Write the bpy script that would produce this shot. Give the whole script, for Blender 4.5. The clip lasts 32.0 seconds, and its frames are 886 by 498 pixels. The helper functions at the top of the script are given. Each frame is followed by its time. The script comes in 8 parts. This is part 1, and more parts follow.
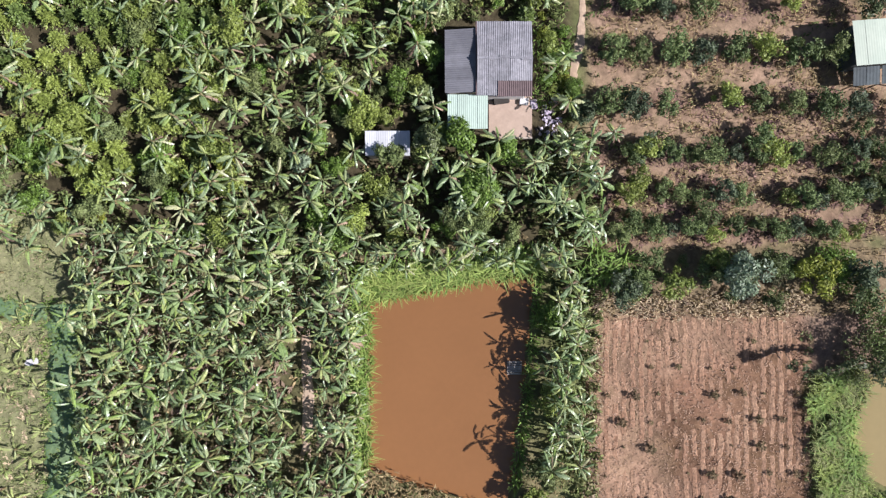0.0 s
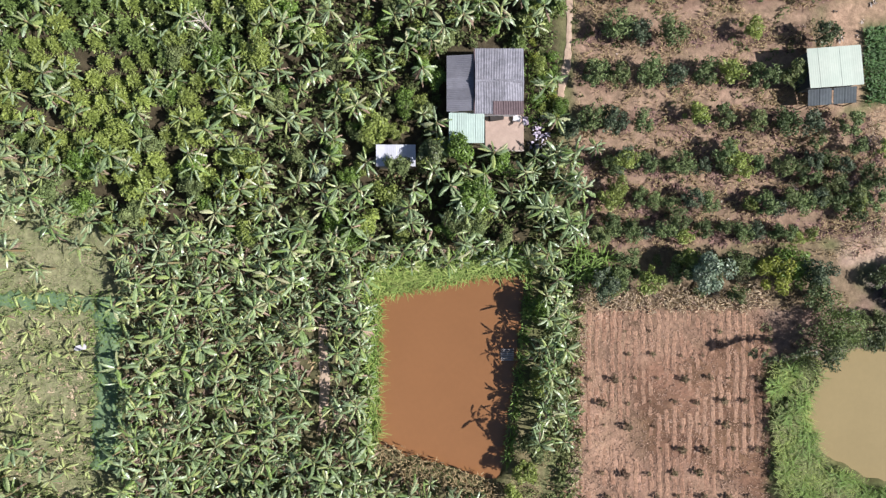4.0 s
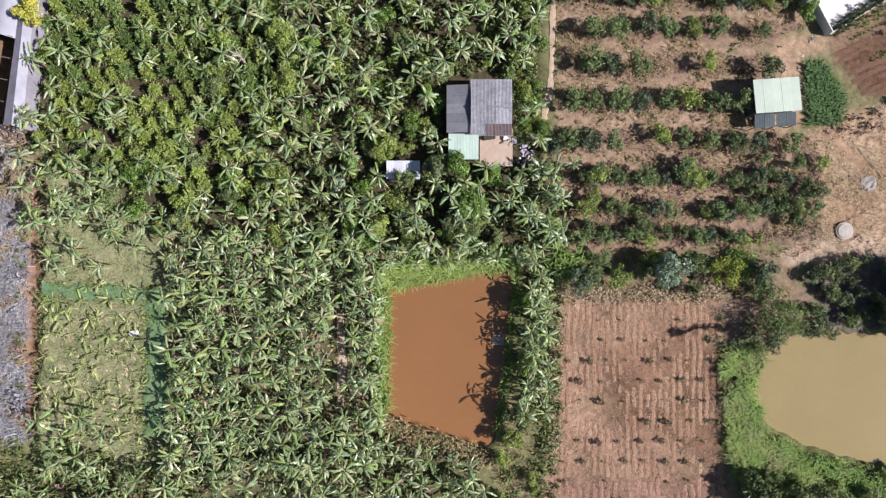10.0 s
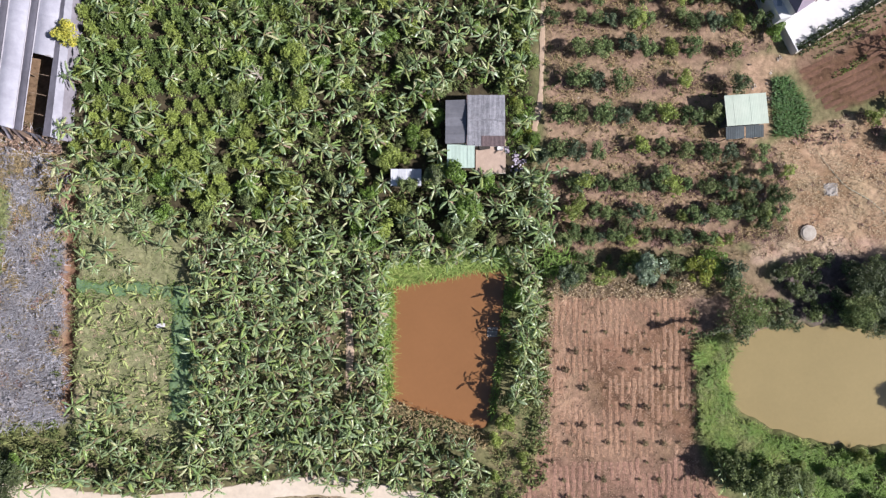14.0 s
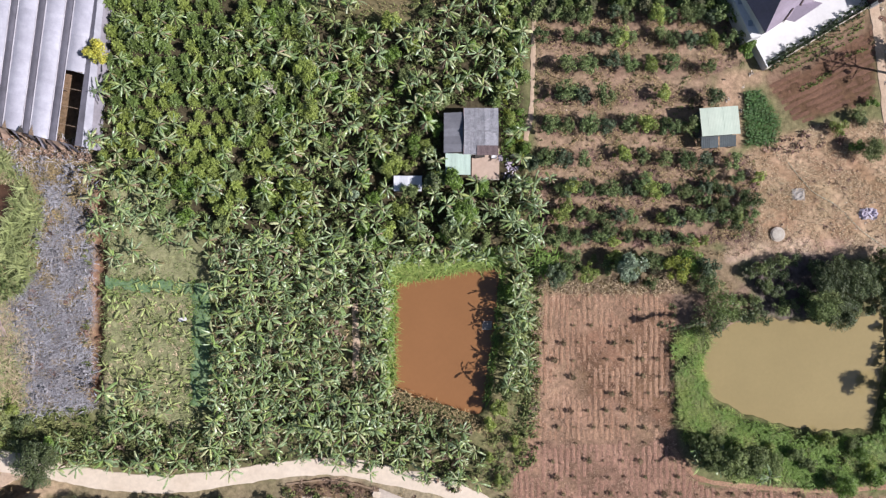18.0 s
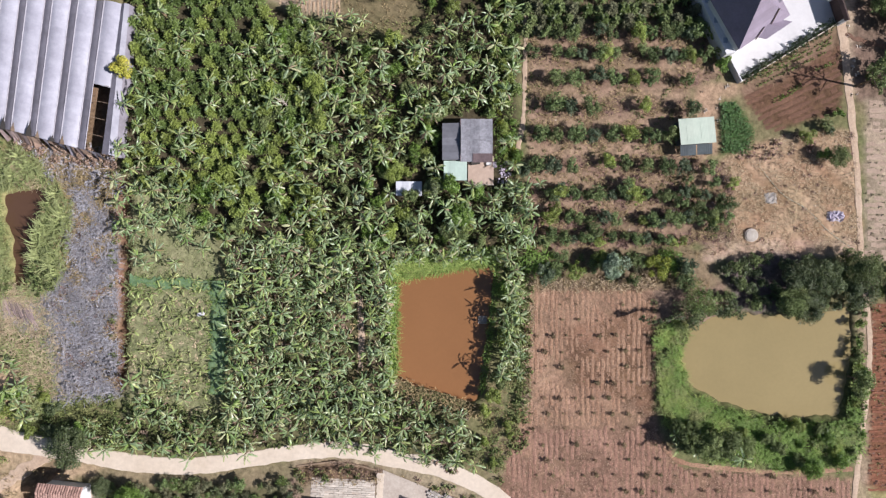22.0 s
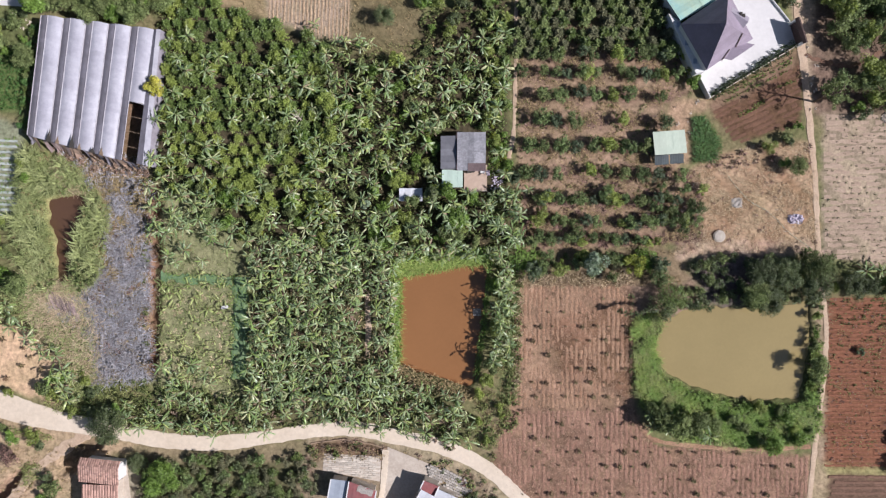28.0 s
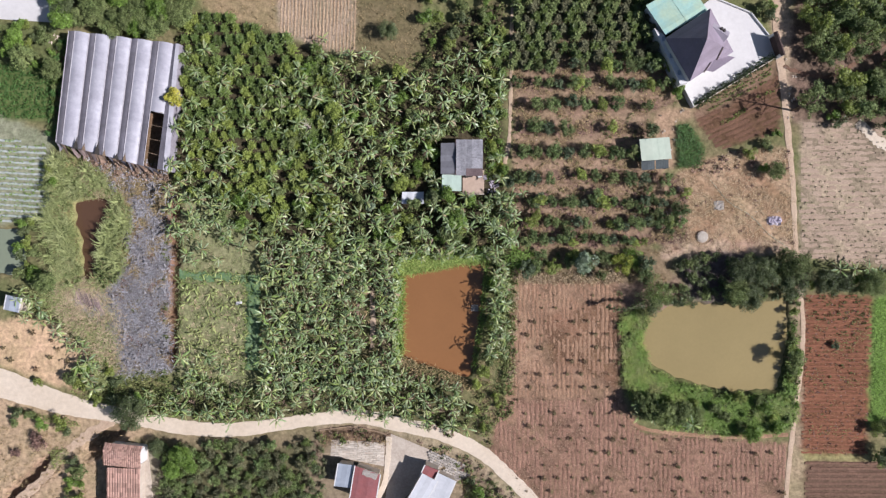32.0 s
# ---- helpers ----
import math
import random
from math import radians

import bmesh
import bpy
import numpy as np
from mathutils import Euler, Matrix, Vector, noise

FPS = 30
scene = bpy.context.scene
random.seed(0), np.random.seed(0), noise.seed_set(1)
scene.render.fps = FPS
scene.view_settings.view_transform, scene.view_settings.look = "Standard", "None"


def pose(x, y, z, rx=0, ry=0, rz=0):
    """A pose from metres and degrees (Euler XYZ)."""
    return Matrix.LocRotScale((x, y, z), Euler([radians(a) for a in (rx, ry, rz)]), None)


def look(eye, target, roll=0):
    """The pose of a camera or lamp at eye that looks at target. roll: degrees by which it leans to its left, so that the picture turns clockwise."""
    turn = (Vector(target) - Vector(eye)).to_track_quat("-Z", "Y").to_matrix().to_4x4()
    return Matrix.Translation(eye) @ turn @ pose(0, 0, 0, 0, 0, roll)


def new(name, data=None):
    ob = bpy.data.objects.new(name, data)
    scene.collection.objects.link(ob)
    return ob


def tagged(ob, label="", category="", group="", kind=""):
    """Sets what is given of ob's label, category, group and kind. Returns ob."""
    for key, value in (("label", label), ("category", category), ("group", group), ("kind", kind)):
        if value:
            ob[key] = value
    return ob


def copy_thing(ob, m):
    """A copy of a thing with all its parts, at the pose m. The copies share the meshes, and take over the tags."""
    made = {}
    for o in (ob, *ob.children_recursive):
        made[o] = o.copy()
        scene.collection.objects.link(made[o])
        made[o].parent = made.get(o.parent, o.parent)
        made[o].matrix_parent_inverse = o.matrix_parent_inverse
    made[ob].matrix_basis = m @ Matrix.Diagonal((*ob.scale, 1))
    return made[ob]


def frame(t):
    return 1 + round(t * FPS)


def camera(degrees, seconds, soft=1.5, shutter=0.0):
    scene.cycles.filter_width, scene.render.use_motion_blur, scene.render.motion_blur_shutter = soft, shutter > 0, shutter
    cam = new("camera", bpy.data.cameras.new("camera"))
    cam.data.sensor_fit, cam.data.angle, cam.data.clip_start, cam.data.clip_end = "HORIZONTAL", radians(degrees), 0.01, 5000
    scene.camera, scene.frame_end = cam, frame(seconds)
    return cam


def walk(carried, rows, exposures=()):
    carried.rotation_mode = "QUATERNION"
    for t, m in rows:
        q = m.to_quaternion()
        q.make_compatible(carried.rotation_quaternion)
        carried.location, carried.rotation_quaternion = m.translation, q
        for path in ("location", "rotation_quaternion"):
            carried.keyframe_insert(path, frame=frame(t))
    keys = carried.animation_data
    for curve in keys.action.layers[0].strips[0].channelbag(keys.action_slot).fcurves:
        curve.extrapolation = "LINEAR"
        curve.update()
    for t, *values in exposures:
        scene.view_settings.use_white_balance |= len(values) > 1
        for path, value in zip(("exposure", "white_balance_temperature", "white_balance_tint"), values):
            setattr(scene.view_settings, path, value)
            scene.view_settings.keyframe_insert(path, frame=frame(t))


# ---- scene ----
cam = camera(71.9, 32.0, soft=1.3)
PATH = [
    (0, pose(-0.726, -0.774, 53.112, 0.614, -0.366, -0.159)),
    (1, pose(-0.743, -0.795, 54.813, 0.610, -0.327, -0.100)),
    (2, pose(-0.758, -0.809, 56.513, 0.602, -0.294, -0.047)),
    (3, pose(-0.770, -0.814, 58.212, 0.590, -0.266, -0.001)),
    (4.5, pose(-0.784, -0.809, 60.759, 0.565, -0.233, 0.058)),
    (6, pose(-0.789, -0.789, 63.305, 0.532, -0.208, 0.104)),
    (8, pose(-0.783, -0.741, 66.697, 0.479, -0.185, 0.150)),
    (10, pose(-0.758, -0.672, 70.086, 0.415, -0.170, 0.180)),
    (12, pose(-0.711, -0.585, 73.475, 0.343, -0.158, 0.195)),
    (14, pose(-0.640, -0.483, 76.863, 0.264, -0.145, 0.200)),
    (15.5, pose(-0.568, -0.399, 79.405, 0.202, -0.132, 0.197)),
    (17, pose(-0.480, -0.309, 81.946, 0.139, -0.113, 0.191)),
    (19, pose(-0.333, -0.185, 85.336, 0.053, -0.078, 0.179)),
    (21, pose(-0.151, -0.056, 88.728, -0.033, -0.026, 0.166)),
    (23, pose(0.070, 0.072, 92.123, -0.116, 0.048, 0.153)),
    (25, pose(0.332, 0.198, 95.520, -0.195, 0.147, 0.143)),
    (26.5, pose(0.557, 0.289, 98.071, -0.251, 0.240, 0.140)),
    (28, pose(0.809, 0.375, 100.624, -0.302, 0.353, 0.141)),
    (30, pose(1.188, 0.479, 104.033, -0.363, 0.535, 0.152)),
    (32, pose(1.618, 0.569, 107.447, -0.413, 0.758, 0.176)),
]
walk(cam, PATH, [(0, 0.73, 6130, 17), (12, 0.67, 6130, 17), (20, 0.59, 6130, 17), (32, 0.47, 6130, 17)])

# ---- world and sun ----
SUN_EL, SUN_AZ = radians(39), radians(-11)
world = bpy.data.worlds.new("world")
scene.world = world
world.use_nodes = True
wn = world.node_tree
sky = wn.nodes.new("ShaderNodeTexSky")
sky.sky_type, sky.sun_disc = "NISHITA", False
sky.sun_elevation, sky.sun_rotation = SUN_EL, radians(90) - SUN_AZ
wn.nodes["Background"].inputs["Strength"].default_value = 0.049
wn.links.new(sky.outputs[0], wn.nodes["Background"].inputs["Color"])
sun = new("sun", bpy.data.lights.new("sun", "SUN"))
sun.data.energy, sun.data.angle, sun.data.color = 5.0, radians(0.53), (1.0, 0.965, 0.925)
sun_dir = Vector((math.cos(SUN_EL) * math.cos(SUN_AZ), math.cos(SUN_EL) * math.sin(SUN_AZ), math.sin(SUN_EL)))
sun.matrix_world = look(sun_dir * 200, (0, 0, 0))


# ---- materials ----
def mat(name, c1, c2, rough=0.85, fine=6.0, coarse=0.5, bump=0.2, rand=0.0, island=0.0, transl=0.0, metal=0.0, spec=0.3, grain=0.35):
    """Two colours mixed by a coarse noise, with a fine grain, relief, and variation from piece to piece."""
    m = bpy.data.materials.new(name)
    m.use_nodes = True
    nt, n = m.node_tree, m.node_tree.nodes
    b = n["Principled BSDF"]
    geo = n.new("ShaderNodeNewGeometry")
    big, small = n.new("ShaderNodeTexNoise"), n.new("ShaderNodeTexNoise")
    for node, s in ((big, coarse), (small, fine)):
        node.inputs["Scale"].default_value, node.inputs["Detail"].default_value, node.inputs["Roughness"].default_value = s, 9, 0.68
        nt.links.new(geo.outputs["Position"], node.inputs["Vector"])
    ramp = n.new("ShaderNodeMapRange")
    ramp.inputs["From Min"].default_value, ramp.inputs["From Max"].default_value = 0.35, 0.65
    nt.links.new(big.outputs["Fac"], ramp.inputs["Value"])
    mix = n.new("ShaderNodeMix")
    mix.data_type = "RGBA"
    mix.inputs[6].default_value, mix.inputs[7].default_value = (*c1, 1), (*c2, 1)
    nt.links.new(ramp.outputs[0], mix.inputs[0])
    val = n.new("ShaderNodeMapRange")
    val.inputs["From Min"].default_value, val.inputs["From Max"].default_value = 0.3, 0.7
    val.inputs["To Min"].default_value, val.inputs["To Max"].default_value = 1 - grain, 1 + grain
    nt.links.new(small.outputs["Fac"], val.inputs["Value"])
    value = val.outputs[0]
    for amount, source in ((rand, "object"), (island, "island")):
        if amount:
            out = n.new("ShaderNodeObjectInfo").outputs["Random"] if source == "object" else geo.outputs["Random Per Island"]
            r = n.new("ShaderNodeMapRange")
            r.inputs["To Min"].default_value, r.inputs["To Max"].default_value = 1 - amount, 1 + amount
            nt.links.new(out, r.inputs["Value"])
            mul = n.new("ShaderNodeMath")
            mul.operation = "MULTIPLY"
            nt.links.new(value, mul.inputs[0])
            nt.links.new(r.outputs[0], mul.inputs[1])
            value = mul.outputs[0]
    hsv = n.new("ShaderNodeHueSaturation")
    nt.links.new(mix.outputs[2], hsv.inputs["Color"])
    nt.links.new(value, hsv.inputs["Value"])
    nt.links.new(hsv.outputs[0], b.inputs["Base Color"])
    b.inputs["Roughness"].default_value, b.inputs["Metallic"].default_value = rough, metal
    b.inputs["Specular IOR Level"].default_value = spec
    if bump:
        bp = n.new("ShaderNodeBump")
        bp.inputs["Strength"].default_value, bp.inputs["Distance"].default_value = bump, 0.3 / fine
        nt.links.new(small.outputs["Fac"], bp.inputs["Height"])
        nt.links.new(bp.outputs[0], b.inputs["Normal"])
    if transl:
        tr, ms = n.new("ShaderNodeBsdfTranslucent"), n.new("ShaderNodeMixShader")
        nt.links.new(hsv.outputs[0], tr.inputs["Color"])
        ms.inputs[0].default_value = transl
        nt.links.new(b.outputs[0], ms.inputs[1])
        nt.links.new(tr.outputs[0], ms.inputs[2])
        nt.links.new(ms.outputs[0], n["Material Output"].inputs["Surface"])
    return m


def soil_material():
    """Soil and turf: the colour of each stretch of land comes from the ground's own attribute."""
    m = mat("soil", (0.2, 0.2, 0.2), (0.2, 0.2, 0.2), 0.95, 1.3, 0.2, 0.5, grain=0.45, spec=0.1)
    nt, n = m.node_tree, m.node_tree.nodes
    at = n.new("ShaderNodeAttribute")
    at.attribute_name = "soil"
    mix = next(x for x in n if x.bl_idname == "ShaderNodeMix")
    dry = n.new("ShaderNodeMix")
    dry.data_type, dry.blend_type = "RGBA", "MULTIPLY"
    dry.inputs[0].default_value = 1
    dry.inputs[7].default_value = (0.72, 0.78, 0.7, 1)
    nt.links.new(at.outputs["Color"], dry.inputs[6])
    nt.links.new(at.outputs["Color"], mix.inputs[6])
    nt.links.new(dry.outputs[2], mix.inputs[7])
    return m


def by_piece(m, colours, source="object"):
    """Gives each leaf or bush its own colour out of a range, instead of one colour for all."""
    nt, n = m.node_tree, m.node_tree.nodes
    mix = next(x for x in n if x.bl_idname == "ShaderNodeMix")
    ramp = n.new("ShaderNodeValToRGB")
    e = ramp.color_ramp.elements
    while len(e) < len(colours):
        e.new(0.5)
    for k, c in enumerate(colours):
        e[k].position, e[k].color = k / (len(colours) - 1), (*c, 1)
    out = n.new("ShaderNodeObjectInfo").outputs["Random"] if source == "object" else n.new("ShaderNodeNewGeometry").outputs["Random Per Island"]
    nt.links.new(out, ramp.inputs["Fac"])
    dull = n.new("ShaderNodeMix")
    dull.data_type, dull.blend_type = "RGBA", "MULTIPLY"
    dull.inputs[0].default_value, dull.inputs[7].default_value = 1, (0.78, 0.82, 0.86, 1)
    nt.links.new(ramp.outputs[0], dull.inputs[6])
    nt.links.new(ramp.outputs[0], mix.inputs[6])
    nt.links.new(dull.outputs[2], mix.inputs[7])
    return m


def water(name, c, rough=0.06):
    m = mat(name, c, [v * 0.9 for v in c], rough, 2.0, 0.06, 0.0, spec=0.5, grain=0.03)
    n = m.node_tree.nodes
    rip = n.new("ShaderNodeTexNoise")
    rip.inputs["Scale"].default_value = 1.6
    bp = n.new("ShaderNodeBump")
    bp.inputs["Strength"].default_value, bp.inputs["Distance"].default_value = 0.05, 0.05
    m.node_tree.links.new(rip.outputs["Fac"], bp.inputs["Height"])
    m.node_tree.links.new(bp.outputs[0], n["Principled BSDF"].inputs["Normal"])
    return m


M_SOIL = soil_material()
M_POND_RED = water("muddy red pond water", (0.235, 0.112, 0.045))
M_POND_TAN = water("murky tan pond water", (0.272, 0.213, 0.097))
M_POND_DARK = water("dark ditch water", (0.09, 0.05, 0.03))
M_POND_GREY = water("grey green pond water", (0.20, 0.23, 0.16))
M_ROAD = mat("pale concrete lane", (0.58, 0.495, 0.39), (0.50, 0.415, 0.315), 0.9, 1.5, 0.15, 0.1, grain=0.1)
M_PATH = mat("trodden dirt", (0.46, 0.35, 0.25), (0.38, 0.275, 0.19), 0.95, 3.0, 0.3, 0.3, grain=0.2)
M_RIDGE = mat("dry ploughed soil", (0.325, 0.205, 0.128), (0.228, 0.128, 0.078), 0.95, 3.4, 0.16, 0.8, grain=0.5)
M_RIDGE_BROWN = mat("brown ploughed soil", (0.285, 0.165, 0.115), (0.205, 0.112, 0.076), 0.95, 3.4, 0.16, 0.8, grain=0.5)
M_CLOD = mat("turned soil clods", (0.33, 0.21, 0.145), (0.22, 0.13, 0.09), 0.95, 3, 0.3, 0.3, island=0.5, grain=0.3)
M_STUBBLE = mat("pale pinkish stubble", (0.38, 0.26, 0.18), (0.25, 0.155, 0.10), 0.9, 3, 0.3, 0.0, island=0.4, grain=0.2)
M_CRUMB = mat("dark soil crumbs", (0.16, 0.09, 0.06), (0.11, 0.062, 0.044), 0.95, 3, 0.3, 0.0, island=0.4, grain=0.2)
# brown of the saplings' shadows on red soil, put into their leaf colour
M_SAPLING = mat("shadow-brown sapling leaf", (0.2, 0.12, 0.075), (0.16, 0.145, 0.065), 0.8, 4, 0.3, 0.0, rand=0.3, island=0.5, transl=0.1, grain=0.2)
M_RIDGE_RED = mat("red ploughed soil", (0.225, 0.092, 0.05), (0.155, 0.066, 0.038), 0.95, 3, 0.2, 0.5, grain=0.35)
M_RIDGE_GREY = mat("pale ploughed soil", (0.375, 0.285, 0.21), (0.285, 0.208, 0.15), 0.95, 3, 0.35, 0.4, grain=0.2)
M_RIDGE_DARK = mat("dark ploughed soil", (0.175, 0.1, 0.066), (0.135, 0.077, 0.052), 0.95, 3, 0.2, 0.4, grain=0.25)
M_RIDGE_STRAW = mat("straw covered soil", (0.37, 0.27, 0.175), (0.27, 0.185, 0.115), 0.95, 3, 0.3, 0.5, grain=0.4)
M_RIDGE_VEG = mat("moist dark garden soil", (0.145, 0.078, 0.048), (0.11, 0.058, 0.036), 0.95, 3, 0.3, 0.5, grain=0.3)
M_MULCH = mat("grey mulch film", (0.42, 0.44, 0.42), (0.3, 0.34, 0.3), 0.5, 3, 0.4, 0.3, grain=0.2)
LEAF_COLOURS = [(0.135, 0.195, 0.068), (0.245, 0.325, 0.155), (0.175, 0.265, 0.07), (0.35, 0.425, 0.23), (0.235, 0.345, 0.08), (0.42, 0.46, 0.16), (0.29, 0.365, 0.16), (0.54, 0.52, 0.28)]
M_BANANA = by_piece(mat("banana leaf", (0.3, 0.3, 0.3), (0.3, 0.3, 0.3), 0.38, 4, 0.4, 0.1, transl=0.2, spec=0.6, grain=0.2), LEAF_COLOURS)
M_BANANA_J = by_piece(mat("banana leaf far", (0.3, 0.3, 0.3), (0.3, 0.3, 0.3), 0.38, 4, 0.4, 0.1, transl=0.2, spec=0.6, grain=0.2), LEAF_COLOURS, "island")
M_DEADLEAF = mat("dead hanging banana leaf", (0.36, 0.265, 0.185), (0.22, 0.15, 0.105), 0.85, 4, 0.5, 0.1, rand=0.3, transl=0.1, grain=0.25)
M_BANANA_Y = mat("yellowing banana leaf", (0.40, 0.43, 0.17), (0.28, 0.35, 0.115), 0.45, 4, 0.2, 0.1, rand=0.4, transl=0.25, spec=0.5, grain=0.2)
M_STEM = mat("banana stem", (0.16, 0.17, 0.07), (0.20, 0.14, 0.07), 0.8, 6, 1.0, 0.2)
M_BARK = mat("bark", (0.16, 0.11, 0.075), (0.11, 0.085, 0.06), 0.95, 9, 1.2, 0.6)
M_COFFEE = mat("coffee leaf", (0.25, 0.30, 0.066), (0.19, 0.247, 0.055), 0.5, 5, 0.15, 0.0, rand=0.25, island=0.4, transl=0.2, spec=0.4, grain=0.15)
M_COFFEE_DEEP = mat("deep green coffee leaf", (0.105, 0.16, 0.042), (0.15, 0.20, 0.05), 0.45, 5, 0.15, 0.0, rand=0.25, island=0.4, transl=0.2, spec=0.4, grain=0.15)
M_ORCHARD = mat("orchard leaf", (0.105, 0.155, 0.055), (0.15, 0.19, 0.068), 0.6, 5, 0.15, 0.0, rand=0.35, island=0.5, transl=0.15, spec=0.25, grain=0.15)
M_DARKTREE = mat("dark tree leaf", (0.08, 0.11, 0.045), (0.115, 0.14, 0.055), 0.5, 5, 0.2, 0.0, rand=0.2, island=0.5, transl=0.15, spec=0.4, grain=0.15)
M_BRIGHT = mat("bright green leaf", (0.17, 0.27, 0.05), (0.13, 0.21, 0.04), 0.45, 5, 0.3, 0.0, rand=0.2, island=0.45, transl=0.25, spec=0.4, grain=0.15)
M_OLIVE = mat("olive leaf", (0.13, 0.175, 0.06), (0.17, 0.20, 0.075), 0.6, 5, 0.25, 0.0, rand=0.25, island=0.5, transl=0.2, spec=0.25, grain=0.15)
M_BLUISH = mat("dull blue-green leaf", (0.115, 0.15, 0.08), (0.085, 0.12, 0.06), 0.55, 5, 0.3, 0.0, rand=0.25, island=0.5, transl=0.15, spec=0.3, grain=0.15)
M_CROP = mat("deep green crop", (0.07, 0.15, 0.04), (0.095, 0.18, 0.045), 0.6, 4, 0.3, 0.0, island=0.4, transl=0.2, grain=0.15)
M_DRYLEAF = mat("half-dry leaf", (0.17, 0.165, 0.09), (0.13, 0.14, 0.07), 0.7, 5, 0.3, 0.0, rand=0.2, island=0.5, transl=0.2, grain=0.15)
M_YELLOWGREEN = mat("yellow green leaf", (0.27, 0.29, 0.045), (0.20, 0.24, 0.04), 0.6, 5, 0.4, 0.0, island=0.45, transl=0.25, grain=0.12)
M_YELLOW = mat("yellow blossom", (0.52, 0.46, 0.07), (0.36, 0.38, 0.07), 0.6, 5, 0.5, 0.0, island=0.4, transl=0.2, grain=0.1)
M_SILVER = mat("silvery leaf", (0.245, 0.31, 0.2), (0.175, 0.235, 0.14), 0.5, 5, 0.4, 0.0, island=0.45, transl=0.15, spec=0.6, grain=0.1)
M_GRASS = mat("tall grass", (0.22, 0.27, 0.085), (0.32, 0.32, 0.13), 0.7, 3, 0.2, 0.0, island=0.45, transl=0.25, grain=0.1)
M_LUSH = mat("lush bank grass", (0.21, 0.32, 0.065), (0.165, 0.265, 0.055), 0.65, 3, 0.15, 0.0, island=0.4, transl=0.25, grain=0.1)
M_BANK = mat("sunlit bank grass", (0.34, 0.41, 0.11), (0.27, 0.35, 0.09), 0.7, 3, 0.2, 0.0, island=0.4, transl=0.25, grain=0.1)
M_RICE = mat("young rice", (0.30, 0.46, 0.10), (0.24, 0.39, 0.08), 0.7, 3, 0.2, 0.0, island=0.3, transl=0.25, grain=0.1)
M_WEED = mat("low weeds", (0.085, 0.12, 0.035), (0.135, 0.15, 0.05), 0.8, 3, 0.2, 0.0, island=0.5, transl=0.15, grain=0.1)
M_DRY = mat("dry grass", (0.36, 0.27, 0.14), (0.26, 0.20, 0.10), 0.85, 3, 0.25, 0.0, island=0.5, transl=0.1, grain=0.1)
M_GREY = mat("grey dead brush", (0.335, 0.325, 0.335), (0.20, 0.188, 0.19), 0.85, 3, 0.25, 0.0, island=0.35, grain=0.15)
M_TWIG = mat("weathered twig", (0.43, 0.43, 0.47), (0.30, 0.30, 0.33), 0.85, 3, 0.4, 0.0, island=0.4, grain=0.15)
M_REED = mat("pale reed blades", (0.36, 0.39, 0.175), (0.285, 0.33, 0.125), 0.7, 3, 0.25, 0.0, island=0.3, transl=0.25, grain=0.1)
M_YOUNGGRASS = mat("short rough grass", (0.215, 0.275, 0.10), (0.30, 0.305, 0.145), 0.75, 3, 0.3, 0.0, island=0.35, transl=0.2, grain=0.1)
M_LITTER = mat("fallen leaf litter", (0.23, 0.14, 0.11), (0.125, 0.077, 0.062), 0.9, 4, 0.3, 0.0, island=0.75, grain=0.2)
M_PALE = mat("bleached leaf", (0.55, 0.48, 0.40), (0.42, 0.35, 0.28), 0.8, 4, 0.5, 0.0, island=0.3, grain=0.1)
M_FAN = mat("dead leaf fan", (0.29, 0.22, 0.2), (0.2, 0.15, 0.135), 0.9, 4, 0.3, 0.0, island=0.6, grain=0.2)
M_DEBRIS = mat("rotted brown cane", (0.32, 0.23, 0.165), (0.20, 0.135, 0.10), 0.9, 4, 0.3, 0.0, island=0.5, grain=0.2)
M_LILAC = mat("pale plastic", (0.52, 0.47, 0.56), (0.36, 0.32, 0.38), 0.5, 4, 0.5, 0.0, island=0.4, grain=0.1)
M_STRAW = mat("bleached straw", (0.50, 0.40, 0.26), (0.38, 0.295, 0.18), 0.85, 3, 0.25, 0.0, island=0.4, transl=0.1, grain=0.1)
M_WHITE = mat("white plaster", (0.6, 0.595, 0.58), (0.53, 0.525, 0.51), 0.8, 3, 0.4, 0.05, grain=0.06)
M_YARD = mat("white concrete yard", (0.56, 0.545, 0.53), (0.5, 0.485, 0.47), 0.75, 1.5, 0.2, 0.05, grain=0.05)
M_CONC = mat("old concrete", (0.46, 0.40, 0.33), (0.38, 0.32, 0.26), 0.9, 2.5, 0.4, 0.15, grain=0.15)
M_TERRACE = mat("pink brown terrace floor", (0.42, 0.32, 0.25), (0.38, 0.285, 0.22), 0.9, 2.5, 0.4, 0.1, grain=0.12)
M_FIBRO = mat("grey fibre cement", (0.20, 0.20, 0.215), (0.14, 0.14, 0.155), 0.8, 2.0, 0.5, 0.1, rand=0.15, grain=0.25)
M_FIBRO_PALE = mat("weathered pale fibre cement", (0.285, 0.28, 0.295), (0.19, 0.19, 0.205), 0.85, 2.5, 0.6, 0.1, rand=0.15, grain=0.3)
M_SHADED = mat("dark grey-green sheet", (0.07, 0.085, 0.085), (0.05, 0.06, 0.065), 0.8, 2.0, 0.5, 0.1, rand=0.15, grain=0.3)
M_RUST = mat("rusty sheet", (0.115, 0.082, 0.082), (0.14, 0.098, 0.096), 0.7, 3, 0.6, 0.1, rand=0.15, grain=0.2)
M_MINT = mat("pale green sheet", (0.4, 0.5, 0.42), (0.36, 0.45, 0.38), 0.45, 2, 0.4, 0.05, rand=0.08, grain=0.07)
